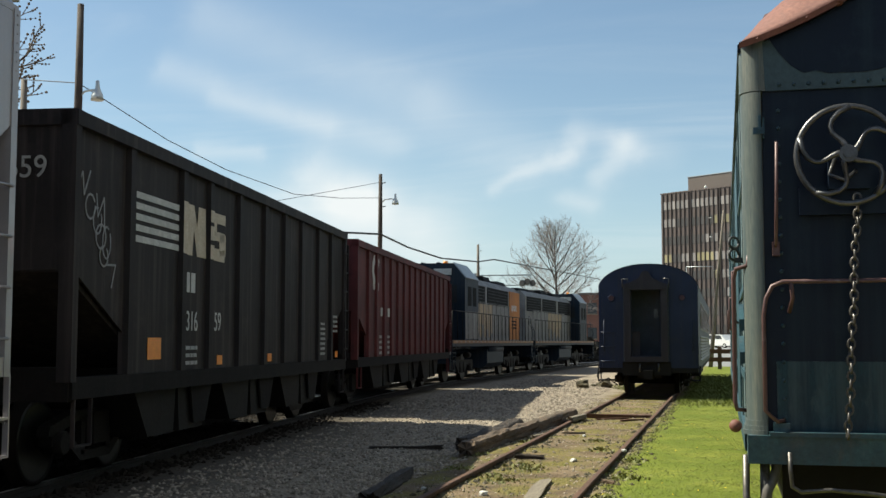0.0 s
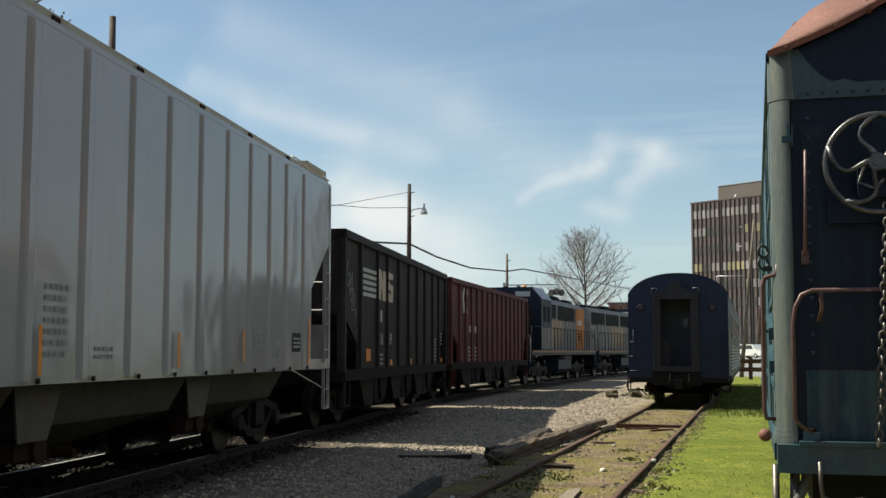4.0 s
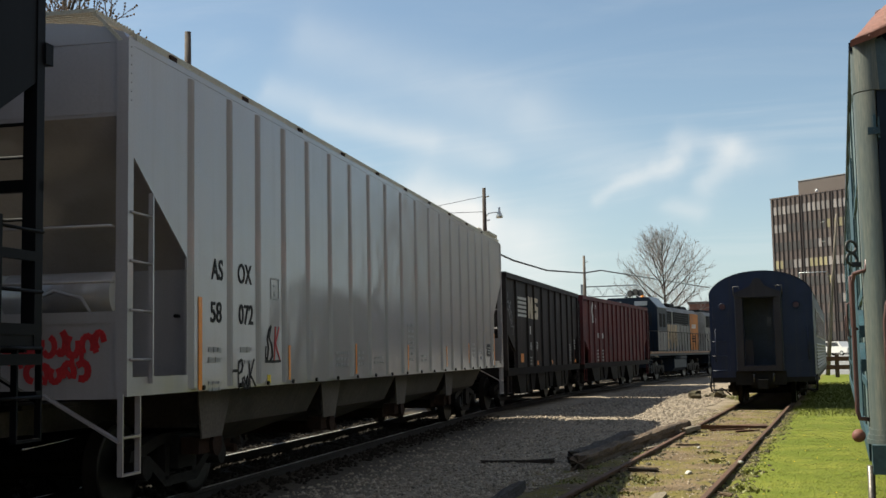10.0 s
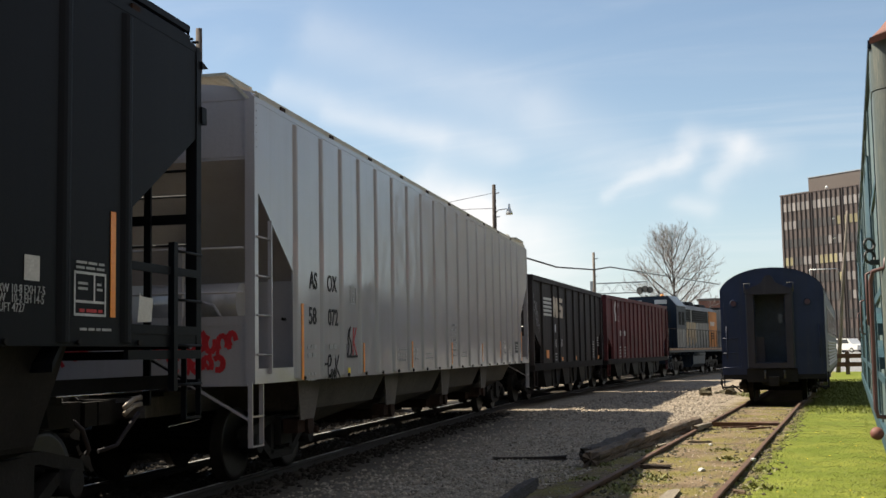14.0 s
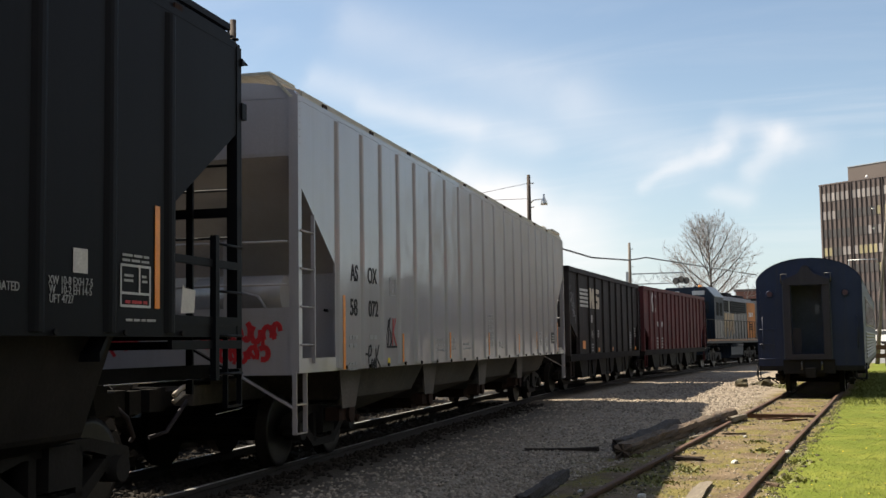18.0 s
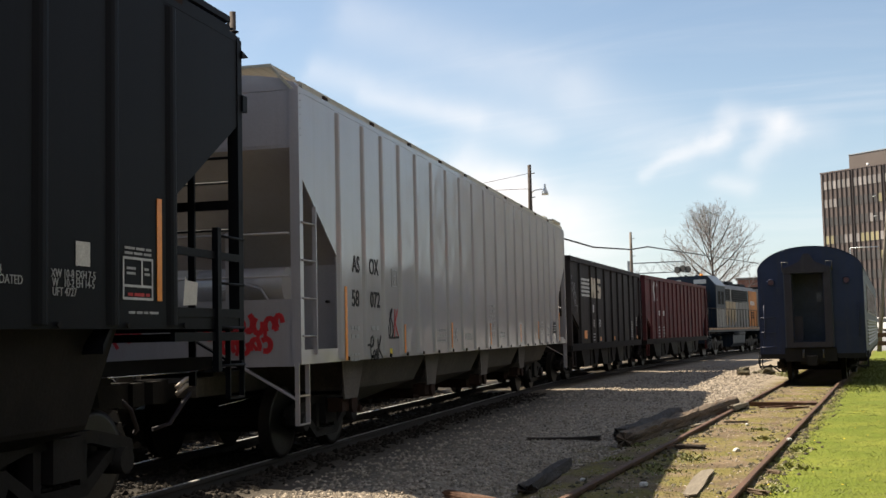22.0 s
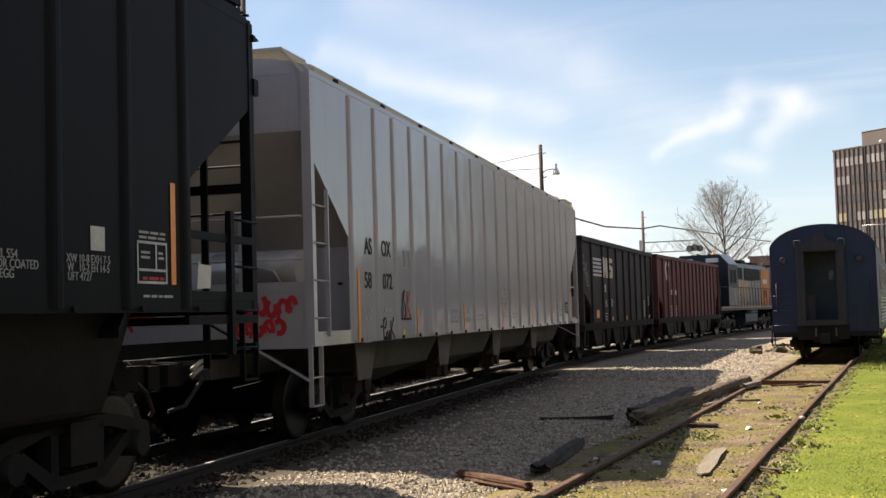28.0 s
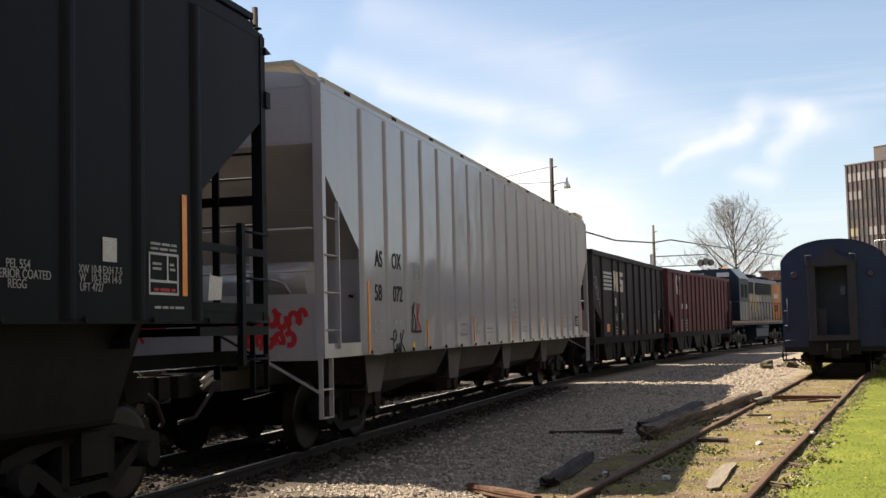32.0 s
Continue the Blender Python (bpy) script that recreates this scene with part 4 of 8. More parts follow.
# ---------- covered hopper ----------
def covered_hopper(name, label, L, W, eave, sill, peak, posts, post_w, paint, under, grating, cut, end_low, ladders=True, wings=True):
    """A covered hopper car: open ends with slope sheets, posts down the sides, bays below, a roof with grating walkways.
    cut: (top, knee along, knee up) of the sloping cut at each end."""
    car = thing(name, label, "railway car", group="freight train")
    h = L / 2
    top, ka, ku = cut
    for s in (-1, 1):
        bm = B()
        x0, x1 = s * (W - 0.02), s * W
        pts = [(-h + 0.02, eave), (-h + 0.02, top), (-h + ka, ku), (-h + ka, sill + 0.10), (h - ka, sill + 0.10), (h - ka, ku), (h - 0.02, top), (h - 0.02, eave)]
        prism(bm, pts, "x", min(x0, x1), max(x0, x1))
        part("side_sheet", bm, paint, car, "flat side sheet")
        bm = B()
        box(bm, min(s * (W - 0.09), s * (W + 0.002)), max(s * (W - 0.09), s * (W + 0.002)), -h + 0.05, h - 0.05, sill, sill + 0.16)
        soften(bm, 0.006)
        part("side_sill", bm, paint, car, "side sill")
        bm = B()
        box(bm, min(s * (W - 0.05), s * (W + 0.016)), max(s * (W - 0.05), s * (W + 0.003)), -h + 0.02, h - 0.02, eave - 0.03, eave + 0.03)
        soften(bm, 0.02, 2)
        part("top_chord", bm, paint, car, "top chord")
    # side posts
    bm = B()
    d = 0.032
    z0, z1 = sill + 0.03, eave - 0.055
    prism(bm, [(0.001, -post_w / 2), (d * 0.72, -post_w / 2 + 0.048), (d, -post_w / 2 + 0.085), (d, post_w / 2 - 0.07), (0.001, post_w / 2)], "z", z0, z1)
    lugs = B()
    post = finish(bm, "side_post", paint)
    cyl(lugs, (0, 0, 0), (0.02, 0, 0), 0.024, 8)
    lug = finish(lugs, "bolt_hole", M_TRUCK)
    for y in posts:
        for s in (-1, 1):
            part("side_post", post, paint, car, "", pose(s * W, y - h, 0, 0, 0, 0 if s > 0 else 180))
        part("bolt_hole", lug, M_TRUCK, car, "", pose(W + 0.012, y - h + 0.20, sill + 0.03))
    for e in (-1, 1):
        y = e * h
        bm = B()
        prism(bm, [(-W + 0.02, end_low), (W - 0.02, end_low), (W - 0.02, eave), (W * 0.6, eave + (peak - eave) * 0.7), (0, peak - 0.03), (-W * 0.6, eave + (peak - eave) * 0.7), (-W + 0.02, eave)], "y", min(y - e * 0.06, y - e * 0.035), max(y - e * 0.06, y - e * 0.035))
        part("end_sheet", bm, paint, car, "upper end sheet")
        bm = B()
        pts = [(y - e * 0.04, end_low + 0.02), (y - e * 0.04, end_low - 0.03), (y - e * ka, ku + 0.10), (y - e * (ka + 1.15), 1.35), (y - e * (ka + 1.15), 1.42), (y - e * ka, ku + 0.16)]
        prism(bm, pts, "x", -W + 0.03, W - 0.03)
        part("slope_sheet", bm, paint, car, "slope sheet under the end")
        for s in (-1, 1):
            bm = B()
            box(bm, min(s * (W - 0.10), s * (W + 0.01)), max(s * (W - 0.10), s * (W + 0.01)), min(y, y - e * 0.10), max(y, y - e * 0.10), sill, eave)
            soften(bm, 0.012)
            part("corner_post", bm, paint, car, "corner post")
            # bulkhead side wing under the slope sheet
        if wings:
            bm = B()
            box(bm, -W + 0.05, W - 0.05, *sorted((y - e * (ka + 0.22), y - e * (ka + 0.19))), sill + 0.04, 2.44)
            part("cross_bulkhead", bm, paint, car, "smooth cross bulkhead under the slope sheet")
            bm = B()
            cyl(bm, (W - 0.17, y - e * (ka + 0.10), sill + 0.72), (W - 0.17, y - e * (ka + 0.19), sill + 0.72), 0.018, 8)
            part("drain_plug", bm, M_TRUCK, car, "small dark plug")
        bm = B()
        box(bm, -W + 0.09, W - 0.09, min(y - e * 0.03, y - e * 0.07), max(y - e * 0.03, y - e * 0.07), sill - 0.02, sill + (0.62 if wings else 0.06))
        part("end_sill_plate", bm, paint, car, "end sill plate")
        if wings:
            bm = B()
            box(bm, -W + 0.09, W - 0.09, min(y - e * 0.02, y - e * 0.10), max(y - e * 0.02, y - e * 0.10), sill + 0.62, sill + 0.72)
            soften(bm, 0.012)
            part("end_rail_beam", bm, paint, car, "pale beam over the end plate")
            bm = B()
            for k in range(7):
                for u in (0.05,):
                    zz = end_low + 0.1 + (eave - end_low - 0.15) * k / 6
                    bmesh.ops.create_icosphere(bm, subdivisions=1, radius=0.010, matrix=Matrix.Translation((W + 0.010, y - e * u, zz)))
                    bmesh.ops.create_icosphere(bm, subdivisions=1, radius=0.011, matrix=Matrix.Translation((W - u - 0.02, y - e * 0.03, zz)))
            tagged(part("rivets", bm, paint, car, "rows of small rivets at the corner"), kind="stuff")
        bm = B()
        box(bm, -W + 0.05, W - 0.05, min(y - e * 0.07, y - e * 1.15), max(y - e * 0.07, y - e * 1.15), sill + 0.02, sill + 0.06)
        part("end_platform", bm, under, car, "end platform")
        bm = B()
        lift = 0.0 if wings else -0.62
        cyl(bm, (-0.5, y - e * 0.55, sill + lift + 0.42), (0.25, y - e * 0.55, sill + 0.42), 0.15, 14)
        tube(bm, [(0.25, y - e * 0.5, sill + 0.45), (0.55, y - e * 0.42, sill + 0.72), (0.85, y - e * 0.42, sill + 0.50), (1.0, y - e * 0.5, sill + 0.10)], 0.025, 7)
        box(bm, 0.75, 1.05, min(y - e * 0.4, y - e * 0.75), max(y - e * 0.4, y - e * 0.75), sill + 0.06, sill + 0.34)
        part("brake_gear", bm, under, car, "brake cylinder and pipes")
        if wings:
            bm = B()
            cyl(bm, (0.15, y - e * 0.62, sill + 0.90), (1.22, y - e * 0.62, sill + 0.90), 0.21, 18)
            soften(bm, 0.03)
            tank = part("air_reservoir", bm, paint, car, "pale air reservoir over the end plate")
            bm = B()
            tube(bm, [(0.42, y - e * 0.36, sill + 0.66), (0.50, y - e * 0.36, sill + 0.84), (0.72, y - e * 0.36, sill + 0.93), (0.98, y - e * 0.36, sill + 0.86), (1.10, y - e * 0.36, sill + 0.68)], 0.018, 7)
            part("bent_pipe", bm, paint, tank, "bent air pipe")
        bm = B()
        for z in (sill + 0.97, sill + 1.44):
            tube(bm, [(-W + 0.12, y + e * 0.0, z), (-W + 0.12, y + e * 0.06, z), (W - 0.12, y + e * 0.06, z), (W - 0.12, y, z)], 0.014, 7)
        part("end_handrail", bm, paint, car, "end handrail")
        for s in (-1, 1):
            bm = B()
            box(bm, s * 0.75 - 0.03, s * 0.75 + 0.03, min(y, y - e * 0.06), max(y, y - e * 0.06), sill + 0.5, sill + 1.48)
            part("rail_post", bm, paint, car, "handrail post")
            if ladders or e < 0:
                add_ladder(car, s * (W + 0.02), *((y - e * 0.07, y - e * 0.47) if e > 0 else (y + 0.03, y + 0.42)), sill + 0.10, top - 0.35, 4, paint, "x", True)
            add_ladder(car, y - e * 0.0, s * (W - 0.45), s * (W - 0.05), sill + 1.7, eave - 0.1, 3, paint, "y") if e < 0 and s < 0 else None
            # stirrup under the corner
            bm = B()
            for u in (-0.03, 0.28):
                bar(bm, (s * (W - 0.03), y - e * u, sill + 0.02), (s * (W - 0.03), y - e * u, sill - 0.66), 0.05, 0.02)
            for z in (sill - 0.34, sill - 0.65):
                bar(bm, (s * (W - 0.03), y + e * 0.03, z), (s * (W - 0.03), y - e * 0.28, z), 0.05, 0.02)
            bar(bm, (s * (W - 0.03), y + e * 0.03, sill - 0.38), (s * (W - 0.75), y + e * 0.02, sill + 0.02), 0.06, 0.02)
            part("stirrup_step", bm, paint, car, "stirrup step with a brace")
        add_coupler(car, y, e)
        # cross-over platform of grating at the roof's end
        bm = B()
        for xx in (-W + 0.31, 0.0, W - 0.31):
            box(bm, xx - 0.012, xx + 0.012, y - 0.74 if e > 0 else y - 0.02, y + 0.02 if e > 0 else y + 0.74, peak - 0.01, peak + 0.02)
        plat = part("crossover_platform", bm, grating, car, "galvanised crossover grating")
        bm = B()
        box(bm, -W + 0.30, W - 0.30, -0.008, 0.008, 0.02, 0.055)
        slat = finish(bm, "slat", grating)
        for k in range(14):
            part("slat", slat, grating, plat, "", pose(0, y + e * 0.02 - e * k * 0.055, peak))
        for s in (-1, 1):
            bm = B()
            bar(bm, (s * (W - 0.31), y + e * 0.0, peak + 0.02), (s * (W - 0.05), y - e * 0.02, eave - 0.02), 0.03, 0.03)
            bar(bm, (s * (W - 0.31), y + e * 0.0, peak + 0.01), (s * (W - 0.31), y - e * 0.74, peak + 0.01), 0.03, 0.03)
            part("bracket", bm, grating, plat)
    # raised grating platforms over the front corners
    for s in (-1, 1):
        xa, xb = sorted((s * (W - 0.62), s * (W - 0.06)))
        ya, yb, zp = h - 1.32, h - 0.10, eave + 0.20
        bm = B()
        for y0, y1, x0, x1 in ((ya, ya + 0.03, xa, xb), (yb - 0.03, yb, xa, xb), (ya, yb, xa, xa + 0.03), (ya, yb, xb - 0.03, xb)):
            box(bm, x0, x1, y0, y1, zp - 0.03, zp + 0.03)
        plat = part("corner_platform", bm, grating, car, "raised grating platform on thin legs")
        bm = B()
        box(bm, xa + 0.03, xb - 0.03, 0, 0.02, zp - 0.015, zp + 0.02)
        slat = finish(bm, "slat", grating)
        for k in range(15):
            part("slat", slat, grating, plat, "", pose(0, ya + 0.06 + k * 0.076, 0))
        for xx, yy in ((xa + 0.015, ya + 0.015), (xb - 0.015, ya + 0.015), (xa + 0.015, yb - 0.015), (xb - 0.015, yb - 0.015)):
            bm = B()
            cyl(bm, (xx, yy, eave - 0.02), (xx, yy, zp), 0.014, 7)
            part("leg", bm, grating, plat)
        bm = B()
        tube(bm, [(s * (W - 0.34), ya + 0.1, zp + 0.02), (s * (W - 0.34), ya + 0.14, zp + 0.13), (s * (W - 0.34), ya + 0.62, zp + 0.13), (s * (W - 0.34), ya + 0.70, zp + 0.02)], 0.013, 7)
        part("grab_loop", bm, grating, plat, "low bent grab rail")
    # roof
    bm = B()
    prof = [(-W, eave)] + [(W * math.sin(a), eave + (peak - eave) * (math.cos(a) ** 0.8)) for a in (radians(v) for v in range(-75, 76, 15))] + [(W, eave)]
    prism(bm, prof, "y", -h + 0.03, h - 0.03)
    for f in bm.faces:
        f.smooth = False
    part("roof", bm, paint, car, "low rounded roof")
    for s in (-1, 1):
        bm = B()
        for k in range(int(L / 0.12)):
            yy = -h + 0.2 + k * 0.12
            box(bm, min(s * (W - 0.42), s * (W - 0.05)), max(s * (W - 0.42), s * (W - 0.05)), yy, yy + 0.03, eave + 0.105, eave + 0.125)
        for o in (0.42, 0.235, 0.05):
            box(bm, s * (W - o) - 0.012, s * (W - o) + 0.012, -h + 0.2, h - 0.2, eave + 0.07, eave + 0.115)
        box(bm, *sorted((s * (W - 0.035), s * (W - 0.015))), -h + 0.2, h - 0.2, eave + 0.032, eave + 0.105)
        wb = part("running_board", bm, grating, car, "galvanised roof walkway")
        for k in range(int(L / 1.8)):
            bm = B()
            yy = -h + 0.9 + k * 1.8
            bar(bm, (s * (W - 0.40), yy, eave + 0.08), (s * (W + 0.004), yy, eave + 0.05), 0.14, 0.05)
            part("bracket", bm, M_RUSTDARK, wb)
    bm = B()
    box(bm, -0.32, 0.32, -h + 1.2, h - 1.2, peak - 0.04, peak + 0.06)
    soften(bm, 0.02)
    part("trough_hatch", bm, under, car, "long trough hatch")
    # bays
    n = 4
    pitch = (L - 4.0) / n
    for k in range(n):
        y = -h + 2.0 + pitch * (k + 0.5)
        bm = B()
        a, b = pitch * 0.49, 0.34
        tiers = []
        for xw, yl, z in ((W - 0.14, a, sill + 0.12), (W - 0.34, a * 0.90, 0.80), (W - 0.36, a * 0.90, 0.76), (0.80, b, 0.52)):
            tiers.append([bm.verts.new((xx * xw, y + yy * yl, z)) for xx, yy in ((-1, -1), (1, -1), (1, 1), (-1, 1))])
        bm.faces.new(tiers[-1])
        for hi, lo in zip(tiers, tiers[1:]):
            for i in range(4):
                bm.faces.new((lo[i], lo[(i + 1) % 4], hi[(i + 1) % 4], hi[i]))
        bay = part("hopper_bay", bm, under, car, "dusty hopper bay with shade in its colour")
        bm = B()
        box(bm, -0.72, 0.72, y - 0.40, y + 0.40, 0.36, 0.53)
        cyl(bm, (-0.95, y, 0.42), (0.95, y, 0.42), 0.05, 8)
        soften(bm, 0.015)
        part("outlet_gate", bm, M_RUSTDARK, bay, "rusty outlet gate")
        for s in (-1, 1):
            bm = B()
            prism(bm, [(y - pitch * 0.5 - 0.10, sill + 0.04), (y - pitch * 0.5 + 0.80, sill + 0.04), (y - pitch * 0.5 + 0.50, 0.66), (y - pitch * 0.5 + 0.0, 0.66)], "x", min(s * (W - 0.22), s * (W - 0.20)), max(s * (W - 0.22), s * (W - 0.20)))
            part("gusset", bm, M_GUSSET if wings else under, car, "dusty gusset plate")
            bm = B()
            tube(bm, [(s * (W - 0.5), y - pitch * 0.5 + 0.42, 0.58), (s * (W - 0.22), y - pitch * 0.5 + 0.42, 0.58), (s * (W - 0.215), y - pitch * 0.5 + 0.42, 0.58)], 0.12, 14, taper=[0.05, 0.12, 0.12])
            box(bm, *sorted((s * (W - 0.45), s * (W - 0.26))), y - pitch * 0.5 + 0.05, y - pitch * 0.5 + 0.60, 0.50, 0.67)
            part("gate_capstan", bm, M_RUSTDARK if wings else under, car, "rusty outlet gate drive")
    bm = B()
    box(bm, -0.33, 0.33, -h + 0.05, h - 0.05, 0.80, 1.02)
    part("centre_sill", bm, under, car, "centre sill")
    add_truck(car, -h + 2.25)
    add_truck(car, h - 2.25)
    return car


# ---------- open-top hopper ----------
def open_hopper(name, label, L, W, top, sill, posts, paint, knee):
    car = thing(name, label, "railway car", group="freight train")
    h = L / 2
    for s in (-1, 1):
        bm = B()
        x0, x1 = sorted((s * (W - 0.08), s * (W - 0.055)))
        pts = [(-h + 0.03, top), (-h + 0.03, 2.15), (-h + knee, 1.45), (-h + knee, sill), (h - knee, sill), (h - knee, 1.45), (h - 0.03, 2.15), (h - 0.03, top)]
        prism(bm, pts, "x", x0, x1)
        part("side_sheet", bm, paint, car, "side sheet")
        bm = B()
        box(bm, *sorted((s * (W - 0.16), s * (W + 0.02))), -h, h, top - 0.14, top)
        soften(bm, 0.015)
        part("top_chord", bm, paint, car, "top chord")
        bm = B()
        box(bm, *sorted((s * (W - 0.16), s * W)), -h + 0.05, h - 0.05, sill - 0.16, sill + 0.04)
        soften(bm, 0.015)
        part("side_sill", bm, M_SOOTSILL, car, "sooty side sill")
    bm = B()
    prism(bm, [(-0.10, -0.10), (0.0, -0.07), (0.0, 0.07), (-0.10, 0.10)], "z", sill + 0.04, top - 0.14)
    post = finish(bm, "side_post", paint)
    for y in posts:
        for s in (-1, 1):
            part("side_post", post, paint, car, "", pose(s * W, y - h, 0, 0, 0, 0 if s > 0 else 180))
    for e in (-1, 1):
        y = e * h
        bm = B()
        prism(bm, [(-W + 0.08, 2.1), (W - 0.08, 2.1), (W - 0.08, top), (-W + 0.08, top)], "y", *sorted((y - e * 0.06, y - e * 0.03)))
        part("end_sheet", bm, paint, car, "upper end sheet")
        bm = B()
        box(bm, -W, W, *sorted((y, y - e * 0.16)), top - 0.14, top + 0.012)
        soften(bm, 0.015)
        part("end_chord", bm, paint, car, "end top chord")
        bm = B()
        prism(bm, [(y - e * 0.05, 2.15), (y - e * 0.05, 2.08), (y - e * 2.3, 1.05), (y - e * 2.3, 1.12)], "x", -W + 0.11, W - 0.11)
        part("slope_sheet", bm, paint, car, "slope sheet")
        bm = B()
        box(bm, -W + 0.03, W - 0.03, *sorted((y - e * 0.02, y - e * 0.16)), sill - 0.18, sill + 0.14)
        soften(bm, 0.015)
        part("end_sill", bm, M_SOOTSILL, car, "sooty end sill")
        for s in (-1, 1):
            bm = B()
            box(bm, *sorted((s * (W - 0.14), s * (W + 0.004))), *sorted((y, y - e * 0.12)), sill, top - 0.14)
            soften(bm, 0.015)
            part("corner_post", bm, paint, car, "corner post")
            bm = B()
            bar(bm, (s * 0.7, y - e * 0.10, sill), (s * 0.7, y - e * 0.10, 2.15), 0.10, 0.10)
            part("end_post", bm, paint, car, "end post")
            if e > 0:
                add_ladder(car, s * (W + 0.05), *sorted((y - e * 0.14, y - e * 0.55)), sill + 0.05, top - 0.25, 6, paint)
            bm = B()
            for u in (0.14, 0.52):
                bar(bm, (s * (W - 0.03), y - e * u, sill - 0.1), (s * (W - 0.03), y - e * u, sill - 0.60), 0.04, 0.02)
            bar(bm, (s * (W - 0.03), y - e * 0.14, sill - 0.60), (s * (W - 0.03), y - e * 0.52, sill - 0.60), 0.04, 0.02)
            part("stirrup_step", bm, paint, car, "stirrup step")
        add_coupler(car, y, e)
    n = 3
    pitch = (L - 3.4) / n
    for k in range(n):
        y = -h + 1.7 + pitch * (k + 0.5)
        bm = B()
        for e in (-1, 1):
            prism(bm, [(y, 1.15), (y + e * pitch * 0.5, 1.15), (y + e * pitch * 0.30, 0.38), (y + e * 0.10, 0.38)], "x", -W + 0.14, W - 0.14)
        part("discharge_chute", bm, M_TRUCK, car, "discharge chute, soot and shade in its colour")
        for s in (-1, 1):
            bm = B()
            prism(bm, [(y + pitch * 0.1, 1.10), (y + pitch * 0.42, 1.10), (y + pitch * 0.30, 0.45), (y + pitch * 0.16, 0.45)], "x", *sorted((s * (W - 0.12), s * (W - 0.09))))
            part("chute_side", bm, M_SOOTSILL, car, "chute side plate")
    bm = B()
    box(bm, -0.3, 0.3, -h + 0.05, h - 0.05, 0.78, 1.0)
    part("centre_sill", bm, M_TRUCK, car, "centre sill")
    bm = B()
    box(bm, -W + 0.12, W - 0.12, -h + 0.3, h - 0.3, top - 0.75, top - 0.55)
    part("coal_load", bm, M_TRUCK, car, "dark load below the rim")
    add_truck(car, -h + 1.85)
    add_truck(car, h - 1.85)
    return car


# ---------- locomotives ----------
def loco_truck_mesh():
    bm = B()
    for s in (-1, 1):
        lo, hi = sorted((s * 0.98, s * 1.12))
        prism(bm, [(-1.95, 0.52), (-1.85, 0.78), (1.85, 0.78), (1.95, 0.52), (1.65, 0.42), (0.9, 0.62), (0.55, 0.30), (-0.55, 0.30), (-0.9, 0.62), (-1.65, 0.42)], "x", lo, hi)
        for y in (-1.37, 1.37):
            box(bm, lo - 0.02, hi + 0.03, y - 0.2, y + 0.2, 0.38, 0.66)
            cyl(bm, (s * 1.0, y, 0.5), (s * 1.18, y, 0.5), 0.14, 12)
        for y in (-0.3, 0.3):
            cyl(bm, (s * 1.05, y, 0.34), (s * 1.05, y, 0.70), 0.11, 10)
        cyl(bm, (s * 1.14, 0.55, 0.95), (s * 1.14, 1.1, 0.95), 0.11, 10)
    box(bm, -1.0, 1.0, -0.4, 0.4, 0.5, 0.9)
    return finish(bm, "truck_frame", M_TRUCK)


LOCO_TRUCK = loco_truck_mesh()


